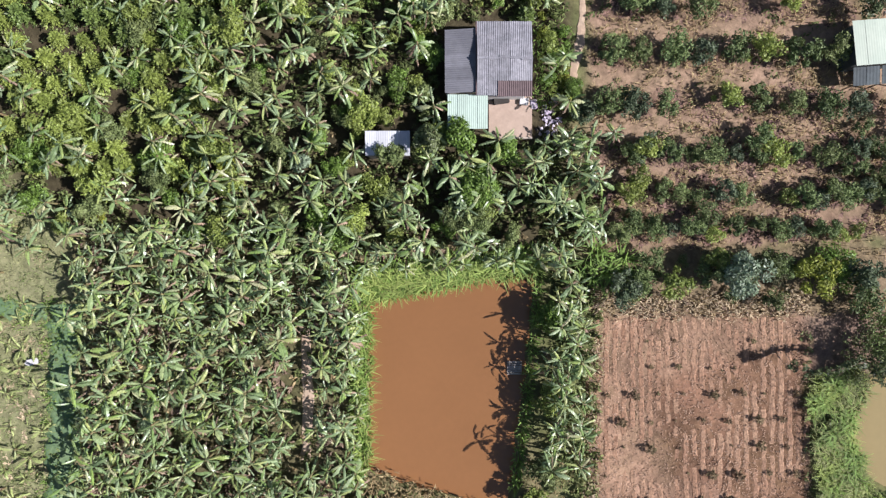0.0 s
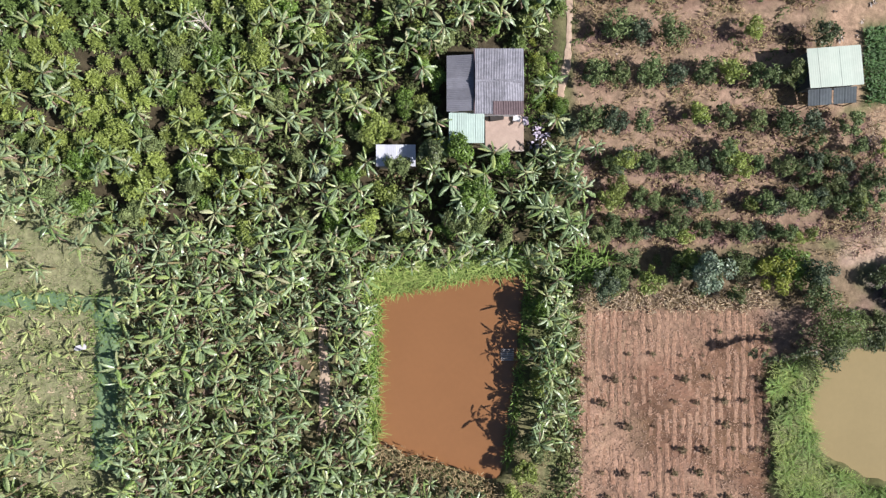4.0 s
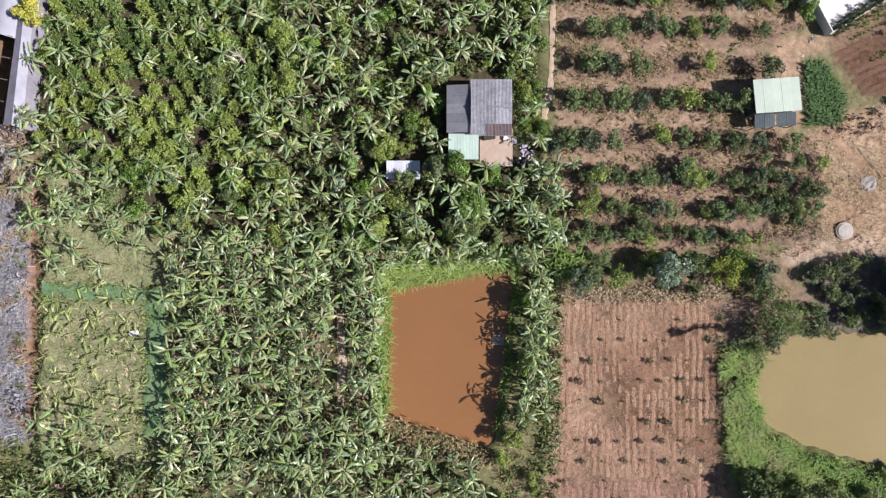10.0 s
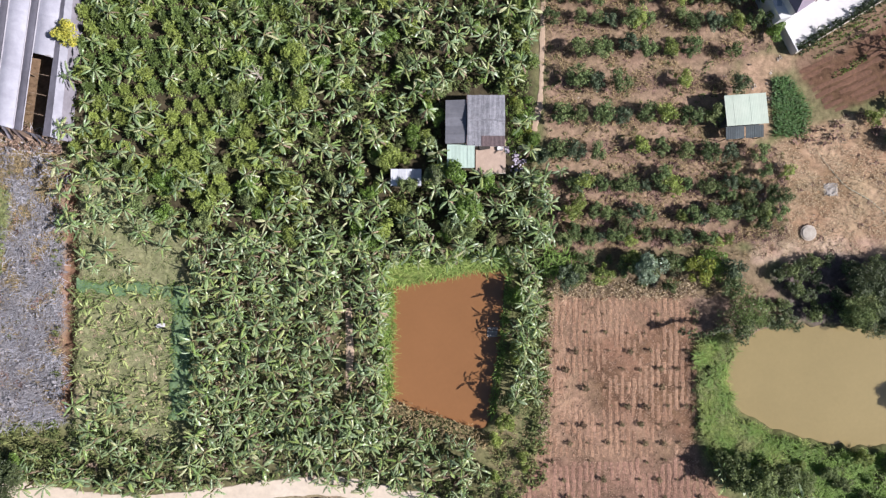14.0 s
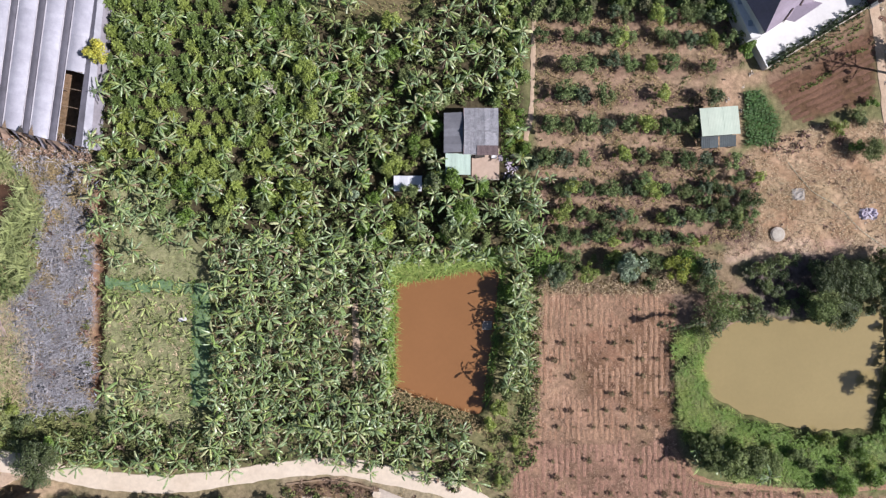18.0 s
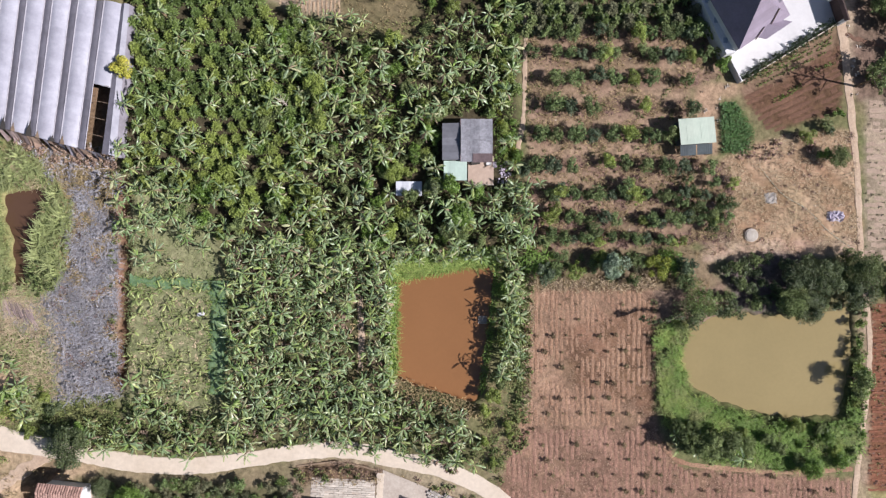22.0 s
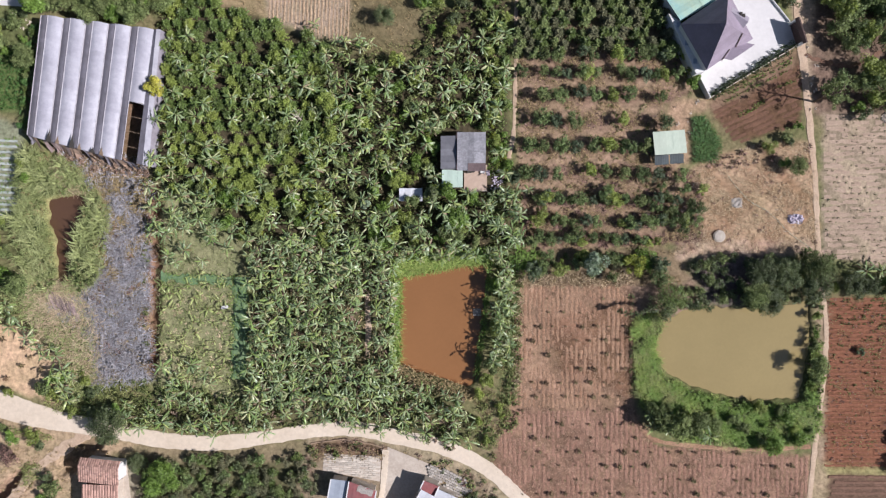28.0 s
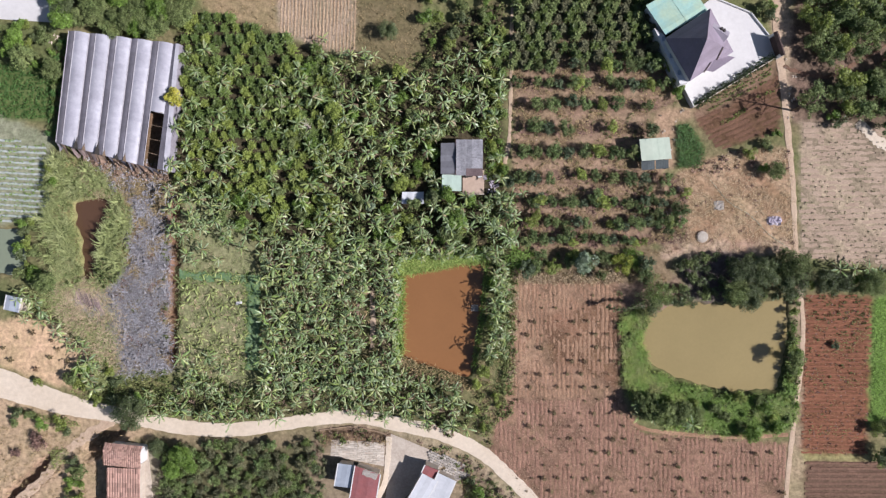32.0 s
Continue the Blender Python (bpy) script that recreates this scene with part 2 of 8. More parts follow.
M_SHED = mat("greenish white sheet", (0.41, 0.46, 0.37), (0.36, 0.42, 0.335), 0.45, 2, 0.4, 0.05, rand=0.05, grain=0.05)
M_TEAL = mat("teal sheet roof", (0.25, 0.43, 0.4), (0.36, 0.46, 0.33), 0.5, 2, 0.3, 0.05, rand=0.12, grain=0.1)
M_ZINC = mat("white zinc sheet", (0.52, 0.53, 0.545), (0.44, 0.45, 0.47), 0.4, 2, 0.4, 0.05, rand=0.08, grain=0.06)
M_BLUEZ = mat("blue grey zinc sheet", (0.31, 0.345, 0.39), (0.24, 0.27, 0.31), 0.45, 2, 0.5, 0.05, rand=0.15, grain=0.12)
M_REDZ = mat("red sheet roof", (0.27, 0.09, 0.085), (0.21, 0.085, 0.085), 0.55, 2, 0.5, 0.05, rand=0.12, grain=0.15)
M_TILE = mat("red clay tile", (0.40, 0.245, 0.19), (0.34, 0.215, 0.17), 0.85, 4, 0.6, 0.2, rand=0.3, grain=0.15)
M_SLATE = mat("purple grey roof tile", (0.245, 0.205, 0.25), (0.2, 0.165, 0.2), 0.6, 4, 0.4, 0.05, rand=0.12, grain=0.08)
M_DORMER = mat("pale lavender tile", (0.33, 0.30, 0.34), (0.28, 0.255, 0.29), 0.6, 3, 0.4, 0.05, grain=0.08)
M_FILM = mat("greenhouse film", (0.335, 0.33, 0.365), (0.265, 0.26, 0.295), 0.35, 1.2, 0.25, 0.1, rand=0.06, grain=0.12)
M_RIB = mat("pale seam strip", (0.5, 0.48, 0.5), (0.42, 0.39, 0.41), 0.6, 2, 0.4, 0.1, grain=0.15)
# film colour that holds the shade of slopes facing away from the sun
M_FILM_DIM = mat("dull film, darkened for shaded slopes", (0.23, 0.215, 0.24), (0.18, 0.165, 0.18), 0.6, 1.2, 0.25, 0.1, rand=0.1, grain=0.15)
M_WOOD = mat("weathered wood", (0.24, 0.17, 0.11), (0.18, 0.13, 0.09), 0.9, 6, 0.6, 0.3, rand=0.2)
M_DARK = mat("dark interior", (0.05, 0.045, 0.04), (0.04, 0.035, 0.03), 0.9)
M_NET = mat("green shade net", (0.125, 0.215, 0.105), (0.19, 0.265, 0.13), 0.8, 4, 0.5, 0.2, grain=0.2, transl=0.2)
M_PLASTIC = mat("pale plastic bags", (0.6, 0.55, 0.6), (0.38, 0.3, 0.38), 0.5, 5, 1, 0.2, rand=0.25)
M_PALESTONE = mat("pale worn stone", (0.50, 0.45, 0.38), (0.40, 0.35, 0.29), 0.9, 4, 0.6, 0.3, rand=0.2, grain=0.2)
M_STONE = mat("grey stone", (0.36, 0.33, 0.29), (0.28, 0.25, 0.22), 0.9, 5, 0.8, 0.4, rand=0.25)
M_METAL = mat("dark painted iron", (0.05, 0.035, 0.03), (0.07, 0.045, 0.04), 0.5, 5, 0.8, 0.05)

# ---- building blocks ----
rnd = random.Random(7)


def mesh_of(name, verts, faces, material=None, smooth=False):
    me = bpy.data.meshes.new(name)
    me.from_pydata([tuple(v) for v in verts], [], [tuple(f) for f in faces])
    if material:
        me.materials.append(material)
    if smooth:
        me.polygons.foreach_set("use_smooth", [True] * len(me.polygons))
    me.update()
    return me


def quads_mesh(name, v, material):
    """A mesh of loose quads from an array of shape (n, 4, 3)."""
    n = len(v)
    me = bpy.data.meshes.new(name)
    me.vertices.add(4 * n)
    me.vertices.foreach_set("co", np.ascontiguousarray(v, dtype=np.float32).ravel())
    me.loops.add(4 * n)
    me.loops.foreach_set("vertex_index", np.arange(4 * n, dtype=np.int32))
    me.polygons.add(n)
    me.polygons.foreach_set("loop_start", np.arange(0, 4 * n, 4, dtype=np.int32))
    me.materials.append(material)
    me.update(calc_edges=True)
    return me


def thing(name, label, category, group="", kind="", at=(0, 0, 0), rz=0.0, data=None):
    ob = new(name, data)
    ob.matrix_basis = pose(*at, 0, 0, rz)
    return tagged(ob, label, category, group, kind)


def part(name, me, parent, label="", at=None):
    ob = new(name, me)
    ob.parent = parent
    if at is not None:
        ob.matrix_basis = at
    return tagged(ob, label)


def box_data(x0, x1, y0, y1, z0, z1, bevel=0.0):
    bm = bmesh.new()
    bmesh.ops.create_cube(bm, size=1)
    for v in bm.verts:
        v.co = ((x0 + x1) / 2 + v.co.x * (x1 - x0), (y0 + y1) / 2 + v.co.y * (y1 - y0), (z0 + z1) / 2 + v.co.z * (z1 - z0))
    if bevel:
        bmesh.ops.bevel(bm, geom=bm.edges[:], offset=bevel, segments=1, affect="EDGES")
    return bm


def box(name, dims, material, parent, label="", bevel=0.02):
    bm = box_data(*dims, bevel)
    me = bpy.data.meshes.new(name)
    bm.to_mesh(me)
    bm.free()
    me.materials.append(material)
    return part(name, me, parent, label)


def inside(px, py, poly):
    """Which of the points lie in the polygon."""
    px, py = np.asarray(px, float), np.asarray(py, float)
    r = np.zeros(px.shape, bool)
    for (xa, ya), (xb, yb) in zip(poly, poly[1:] + poly[:1]):
        if ya != yb:
            r ^= ((ya > py) != (yb > py)) & (px < (xb - xa) * (py - ya) / (yb - ya) + xa)
    return r


def wob(x, y, s, k=0.0):
    """A smooth uneven field, about -1 to 1."""
    return (np.sin(x * 1.3 * s + 1.7 * np.sin(y * 0.9 * s + k)) + np.sin(y * 1.1 * s + 2.1 * np.sin(x * 0.7 * s - k)) + np.sin((x + y) * 2.3 * s + k)) / 3


def scatter(poly, d, jitter=0.45, keep=1.0, holes=(), dy=0.0, seed=1):
    """Points about d apart over a polygon."""
    r = random.Random(seed)
    xs, ys = [p[0] for p in poly], [p[1] for p in poly]
    dy = dy or d
    pts, row, y = [], 0, min(ys)
    while y < max(ys):
        x = min(xs) + (row % 2) * d / 2
        while x < max(xs):
            if r.random() < keep:
                pts.append((x + r.uniform(-jitter, jitter) * d, y + r.uniform(-jitter, jitter) * dy))
            x += d
        y += dy
        row += 1
    if not pts:
        return []
    a = np.array(pts)
    ok = inside(a[:, 0], a[:, 1], poly)
    for h in holes:
        ok &= ~inside(a[:, 0], a[:, 1], h)
    return [tuple(p) for p in a[ok]]


def grown(poly, d):
    """The polygon widened by about d on all sides."""
    cx, cy = sum(p[0] for p in poly) / len(poly), sum(p[1] for p in poly) / len(poly)
    out = []
    for x, y in poly:
        k = math.hypot(x - cx, y - cy)
        out.append((x + (x - cx) / k * d, y + (y - cy) / k * d))
    return out


def along(a, b, d, seed):
    r = random.Random(seed)
    n = int(math.hypot(b[0] - a[0], b[1] - a[1]) / d)
    return [(a[0] + (b[0] - a[0]) * k / n + r.uniform(-0.08, 0.08), a[1] + (b[1] - a[1]) * k / n + r.uniform(-0.08, 0.08)) for k in range(n) if r.random() < 0.92]


# ---- the plan ----
POND_RED = [(-6.76, -4.11), (-2.18, -3.30), (1.80, -2.49), (7.56, -1.87), (6.98, -7.04), (6.11, -14.01), (5.04, -22.78), (-0.63, -21.22), (-6.52, -19.26)]
POND_TAN = [(35.42, -15.85), (36.78, -12.08), (40.91, -10.08), (45.34, -9.86), (52.22, -10.32), (60.26, -8.81), (60.50, -15.72), (58.60, -24.44), (51.33, -24.68), (46.41, -23.92), (41.47, -22.27), (36.83, -20.01)]
POND_DARK = [(-65.0, 7.6), (-60.1, 8.5), (-57.7, 7.9), (-59.9, 4.3), (-60.8, 0.4), (-61.5, -5.4), (-63.4, -5.5), (-63.6, 1.1), (-64.7, 4.0)]
POND_GREY = [(-84.57, 3.14), (-75.04, 2.86), (-74.04, -0.84), (-74.65, -4.56), (-84.59, -5.10)]
PONDS = [POND_RED, POND_TAN, POND_DARK, POND_GREY]
GROVE_TOP = [(-46.69, 41.12), (-38.17, 40.80), (-29.17, 37.41), (-18.19, 32.64), (-4.76, 30.15), (-3.79, 37.57), (10.56, 43.48), (11.02, -0.08), (-8.16, -0.14), (-33.14, 2.28), (-47.40, 10.73)]
GROVE_MAIN = [(-32.64, 2.28), (-8.16, 0.86), (9.73, -0.08), (9.74, -1.0), (-7.65, -2.3), (-7.60, -25.05), (-31.2, -25.20), (-31.4, -4.21)]
GROVE_STRIP = [(8.95, -1.08), (11.63, -2.56), (11.09, -18.16), (8.1, -18.18)]
SCRUB = [(6.82, -18.49), (10.99, -18.16), (11.42, -25.93), (8.66, -33.92), (6.07, -31.45), (5.65, -24.97)]
GROVE_SOUTH = [(-53.25, -25.33), (-32.12, -24.20), (-7.61, -21.06), (3.66, -23.98), (5.67, -30.75), (1.90, -33.47), (-8.09, -29.85), (-18.08, -28.92), (-30.10, -30.00), (-38.14, -30.75), (-51.23, -29.34)]
YOUNG = [(-46.99, 11.73), (-34.15, 3.77), (-32.64, -4.21), (-32.92, -25.21), (-47.00, -25.30)]
COFFEE_PLOT = [(-45.69, 41.41), (-38.17, 40.61), (-28.18, 37.41), (-18.19, 33.3), (-20.16, 19.73), (-20.15, 6.0), (-33.0, 5.0), (-46.3, 12.2)]
ORCHARD = [(12.09, 31.62), (40.17, 33.57), (41.69, 25.69), (36.29, 23.72), (36.34, 13.85), (42.75, 11.88), (42.81, 1.01), (12.71, -0.57)]
COFFEE_TOP = [(12.01, 51.36), (33.19, 51.30), (41.15, 33.57), (40.17, 32.39), (12.09, 31.82)]
BARE = [(12.53, -6.03), (31.52, -5.76), (31.42, -24.81), (34.62, -32.24), (60.44, -34.04), (59.77, -51.41), (20.36, -51.79), (8.07, -34.92), (11.32, -25.93)]
DRYLOT = [(40.77, 13.36), (50.08, 16.82), (60.65, 17.82), (61.76, 0.08), (38.40, -0.98), (42.80, 3.98)]
RED_FIELD = [(63.39, -8.00), (75.22, -8.25), (74.17, -35.92), (63.00, -35.80)]
GREY_FIELD = [(62.48, 22.25), (81.31, 21.27), (81.52, -3.59), (62.36, -1.39)]
DARK_FIELD = [(63.79, -36.99), (81.81, -37.34), (81.93, -51.20), (63.11, -51.38)]
TOP_PLOT = [(-28.99, 49.51), (-15.24, 49.47), (-15.31, 34.42), (-17.80, 33.83), (-23.18, 35.82), (-28.97, 37.61)]
VEG_PLOT = [(43.96, 22.24), (51.01, 25.69), (59.19, 30.80), (58.87, 20.57), (48.31, 17.22)]
BRUSH = [(-61.79, 16.70), (-55.74, 13.71), (-48.20, 13.23), (-47.80, -21.79), (-56.78, -22.85), (-57.78, -14.32), (-65.35, -9.34), (-59.29, -7.31), (-56.76, -3.29), (-55.75, 5.72), (-58.26, 10.71)]
REEDS = [(-68.85, 16.20), (-62.29, 14.70), (-57.76, 10.21), (-54.74, 5.72), (-56.06, -4.29), (-59.29, -7.31), (-67.37, -6.84), (-70.39, 1.67)]

TRENCHES = [([(-47.5, 9.5), (-47.35, 0.0), (-47.55, -9.0), (-47.9, -20.0)], 0.8, 0.9, (0.22, 0.125, 0.08)),
            ([(-20.6, -33.0), (-16.0, -32.5), (-11.0, -33.5)], 0.7, 0.8, (0.19, 0.125, 0.085)),
            # the last two are added: dug and darkened to give the slope's shadows
            ([(-69.4, -38.2), (-72.5, -41.2), (-76.5, -45.2)], 1.5, 1.6, (0.25, 0.16, 0.11)),
            ([(-57.2, -32.0), (-60.0, -34.0), (-62.2, -36.6)], 1.3, 1.5, (0.24, 0.17, 0.11))]
GAP = [(-13.45, -6.6), (-11.0, -6.6), (-11.0, -18.8), (-13.45, -18.8)]
ROWS = [31.62, 28.66, 24.90, 20.74, 16.59, 12.43, 8.07, 4.40, 1.42]

# ---- ground ----
def ground():
    fx = np.arange(-96, 96.01, 0.4)
    fy = np.arange(-58, 58.01, 0.4)
    xs = np.concatenate([[-3000, -1000, -400, -200, -130], fx, [130, 200, 400, 1000, 3000]])
    ys = np.concatenate([[-3000, -1000, -400, -200, -90], fy, [90, 200, 400, 1000, 3000]])
    X, Y = np.meshgrid(xs, ys)
    wx, wy = X + 0.5 * wob(X, Y, 1.1, 1) + 0.25 * wob(X, Y, 3.7, 2), Y + 0.5 * wob(X, Y, 1.3, 3) + 0.25 * wob(X, Y, 3.1, 4)
    col = np.empty(X.shape + (3,))
    mixw = np.clip(0.5 + 0.8 * wob(X, Y, 0.35, 11) + 0.5 * wob(X, Y, 1.9, 12), 0, 1)[..., None]
    col[:] = mixw * np.array((0.20, 0.165, 0.09)) + (1 - mixw) * np.array((0.135, 0.145, 0.06))
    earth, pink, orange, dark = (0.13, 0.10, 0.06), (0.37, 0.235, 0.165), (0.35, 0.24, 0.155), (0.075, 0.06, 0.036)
    def paint(poly, c):
        col[inside(wx, wy, poly)] = c

    # groves and thickets: soil painted darker to stand for shade between the plants
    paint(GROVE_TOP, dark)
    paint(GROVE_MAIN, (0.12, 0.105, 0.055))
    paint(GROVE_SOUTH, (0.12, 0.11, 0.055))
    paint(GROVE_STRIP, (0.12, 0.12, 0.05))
    paint(YOUNG, (0.25, 0.24, 0.13))
    paint(SCRUB, (0.22, 0.185, 0.10))
    paint(ORCHARD, pink)
    paint(COFFEE_TOP, (0.14, 0.105, 0.065))
    paint(BARE, (0.275, 0.168, 0.113))
    paint([(11.12, -26.83), (31.73, -26.20), (34.62, -32.24), (60.44, -34.04), (59.77, -51.41), (20.36, -51.79), (8.07, -34.92)], (0.255, 0.15, 0.105))
    paint(DRYLOT, orange)
    paint([(31.13, -5.76), (40.38, -3.74), (42.88, -9.37), (37.47, -11.88), (31.56, -13.39)], (0.25, 0.165, 0.125))
    paint([(-67.81, 35.18), (-48.20, 33.66), (-49.71, 14.72), (-68.34, 19.70)], (0.22, 0.14, 0.09))
    paint(BRUSH, (0.27, 0.235, 0.215))
    paint(REEDS, (0.24, 0.23, 0.10))
    paint([(-84.61, -14.45), (-74.46, -12.39), (-68.39, -13.87), (-61.83, -20.36), (-63.35, -25.90), (-72.46, -23.44), (-84.62, -18.48)], (0.53, 0.36, 0.23))
    paint([(-84.65, -28.05), (-72.47, -29.98), (-63.36, -32.94), (-68.43, -39.52), (-71.50, -52.66), (-84.71, -52.79)], (0.44, 0.27, 0.165))
    paint([(-63.36, -33.44), (-58.30, -32.40), (-61.34, -39.47), (-69.47, -52.64), (-71.50, -52.66)], (0.38, 0.30, 0.19))
    paint([(37.27, 24.21), (43.66, 24.70), (42.69, 22.24), (41.21, 22.24), (40.77, 13.85), (36.34, 13.85)], (0.36, 0.24, 0.16))
    paint([(60.68, 41.40), (63.24, 24.71), (61.99, 22.74), (60.33, 22.74), (57.78, 37.48), (55.74, 49.26), (59.65, 49.25)], (0.42, 0.31, 0.225))
    paint([(-42.68, 49.55), (-29.19, 49.51), (-29.17, 37.61), (-42.18, 42.10)], (0.30, 0.22, 0.13))
    paint([(-15.24, 49.47), (-3.52, 49.44), (-3.77, 30.64), (-17.20, 33.13)], (0.17, 0.135, 0.075))
    paint([(61.60, 49.24), (82.04, 49.18), (82.29, 20.78), (69.62, 21.27), (60.82, 21.75), (60.26, 31.59)], (0.17, 0.115, 0.085))
    paint([(43.66, 24.51), (58.78, 33.55), (59.39, 30.80), (51.01, 25.49), (43.96, 22.24)], (0.22, 0.14, 0.095))
    paint([(-86.68, -25.54), (-72.46, -26.96), (-63.35, -29.42), (-49.22, -32.14), (-51.23, -33.86), (-55.78, -34.39), (-55.79, -52.51), (-86.75, -52.81)], (0.40, 0.285, 0.185))
    paint([(-84.49, 32.90), (-68.52, 32.48), (-69.14, 22.19), (-84.52, 23.19)], (0.11, 0.14, 0.05))
    paint([(-84.47, 39.69), (-68.31, 39.17), (-68.32, 32.68), (-84.49, 33.20)], (0.13, 0.14, 0.06))
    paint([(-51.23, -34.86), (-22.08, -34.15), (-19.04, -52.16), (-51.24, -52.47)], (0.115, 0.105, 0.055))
    paint([(-50.22, -31.84), (-37.13, -33.25), (-22.08, -31.34), (-21.57, -35.14), (-50.23, -35.56)], (0.24, 0.185, 0.115))
    paint([(61.78, -2.88), (63.54, -2.87), (63.59, -36.49), (61.24, -36.51)], (0.30, 0.22, 0.15))
    paint([(31.16, -11.90), (35.49, -10.40), (37.96, -11.87), (36.31, -15.85), (37.52, -19.81), (41.48, -22.56), (51.33, -24.88), (58.60, -24.64), (60.50, -15.72), (62.07, -15.72), (61.69, -31.06), (51.38, -32.62), (39.55, -31.21), (32.61, -25.79)], (0.12, 0.13, 0.05))
    paint(RED_FIELD, (0.19, 0.085, 0.05))
    paint([(75.02, -8.25), (82.54, -8.22), (82.73, -30.91), (74.52, -30.47)], (0.17, 0.25, 0.07))
    paint([(60.73, -34.53), (63.59, -35.50), (62.92, -51.38), (59.87, -51.41)], (0.33, 0.25, 0.16))
    paint([(63.20, -35.80), (74.95, -36.01), (74.97, -37.40), (63.21, -37.19)], (0.30, 0.26, 0.12))
    paint(GREY_FIELD, (0.36, 0.275, 0.2))
    paint(DARK_FIELD, (0.15, 0.09, 0.065))
    paint(TOP_PLOT, (0.33, 0.25, 0.185))
    paint(VEG_PLOT, (0.125, 0.07, 0.043))
    paint([(11.72, -0.57), (40.36, 0.02), (40.39, -5.92), (11.74, -6.03)], (0.22, 0.16, 0.10))
    paint([(38.39, 1.00), (60.97, 1.56), (61.48, -1.40), (50.20, -0.94), (38.40, -1.97)], (0.42, 0.30, 0.225))
    paint([(-22.08, -30.94), (-14.08, -30.59), (-7.08, -32.04), (-0.10, -33.59), (6.88, -36.73), (12.37, -41.48), (18.36, -48.81), (9.92, -51.89), (5.91, -41.93), (-2.08, -36.00), (-9.07, -34.05), (-22.07, -35.15)], (0.34, 0.265, 0.18))
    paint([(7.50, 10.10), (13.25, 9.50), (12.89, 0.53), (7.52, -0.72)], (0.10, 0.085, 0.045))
    paint([(-23.08, -33.65), (-8.08, -33.04), (7.89, -38.92), (11.91, -51.87), (-26.06, -52.23)], (0.25, 0.19, 0.13))
    paint([(-22.48, -32.65), (-17.08, -31.61), (-9.08, -32.55), (-8.87, -34.25), (-21.07, -34.74)], (0.22, 0.14, 0.09))
    paint([(-55.78, -35.40), (-50.23, -36.36), (-49.22, -52.45), (-55.79, -52.51)], (0.30, 0.25, 0.19))
    paint([(7.83, -21.97), (11.32, -25.93), (8.37, -34.92), (5.88, -32.94)], (0.24, 0.19, 0.115))
    paint([(9.25, -4.05), (12.93, -6.03), (11.81, -25.93), (9.03, -24.95)], (0.15, 0.16, 0.07))
    paint([(-78.44, 23.19), (-69.35, 19.70), (-69.37, 4.18), (-84.57, 4.14), (-84.51, 23.69)], (0.25, 0.25, 0.17))
    # pale worked strips between the orchard rows, leaf litter under the trees
    m = inside(wx, wy, ORCHARD)
    litter = np.zeros(X.shape)
    for yr in ROWS:
        litter = np.maximum(litter, np.exp(-((wy + 0.4 * wob(X, Y, 1.7, 8) - yr) / 1.15) ** 2))
    litter *= 0.75 + 0.25 * wob(X, Y, 1.5, 9)
    both = (1 - litter[..., None]) * np.array((0.33, 0.225, 0.155)) + litter[..., None] * np.array((0.16, 0.095, 0.07))
    col[m] = both[m]
    # mottled soil of the bare field: pale dry crust, darker turned earth towards the pond
    m = inside(wx, wy, BARE)
    blot = np.clip(0.5 + 0.9 * wob(X, Y, 0.45, 31) + 0.7 * wob(X, Y, 1.4, 32), 0, 1)[..., None]
    col[m] = (col * (0.72 + 0.5 * blot))[m]
    m = inside(wx, wy, [(11.24, -6.03), (18.18, -6.01), (16.75, -19.92), (15.79, -26.90), (10.82, -26.93)])
    col[m] = (col * np.array((1.14, 1.16, 1.16)))[m]
    m = inside(wx, wy, [(17.71, -11.97), (31.53, -7.94), (31.62, -24.81), (25.67, -21.86), (19.23, -19.91)])
    col[m] = (col * np.array((0.74, 0.68, 0.64)))[m]
    # trampled dry lot: rusty and greyish blotches
    m = inside(wx, wy, DRYLOT)
    blot = np.clip(0.5 + 0.8 * wob(X, Y, 0.5, 33) + 0.8 * wob(X, Y, 1.6, 34), 0, 1)[..., None]
    col[m] = (col * (np.array((0.8, 0.72, 0.68)) + blot * np.array((0.42, 0.5, 0.56))))[m]
    m = inside(wx, wy, GREY_FIELD)
    blot = np.clip(0.5 + 0.9 * wob(X, Y, 0.3, 35) + 0.5 * wob(X, Y, 1.2, 36), 0, 1)[..., None]
    col[m] = (col * (0.7 + 0.4 * blot))[m]
    # burnt purplish patch behind the large pond, darkened for the shade of its trees
    m = inside(wx, wy, [(41.0, -2.4), (47.0, -0.4), (54.0, -1.2), (50.0, -9.6), (43.0, -9.2)])
    col[m] = (0.145, 0.11, 0.105)
    dug = np.zeros(X.shape)
    for line, half, depth, c in TRENCHES:
        for (xa, ya), (xb, yb) in zip(line, line[1:]):
            k = np.clip(((X - xa) * (xb - xa) + (Y - ya) * (yb - ya)) / ((xb - xa) ** 2 + (yb - ya) ** 2), 0, 1)
            d = np.hypot(X - xa - k * (xb - xa), Y - ya - k * (yb - ya)) + 0.35 * wob(X, Y, 1.7, 41)
            col[d < half + 0.3] = c
            dug = np.maximum(dug, depth * np.clip((half + 0.3 - d) / 0.5, 0, 1))
    z = -dug + 0.035 * wob(X, Y, 0.8, 5) * (np.abs(X) < 96) * (np.abs(Y) < 58)
    deep = np.zeros(X.shape)
    for pond in PONDS:
        m = inside(X + 0.35 * wob(X, Y, 2.1, 6), Y + 0.35 * wob(X, Y, 1.9, 7), pond)
        deep[m] = 1
        col[m] = (0.16, 0.09, 0.05)
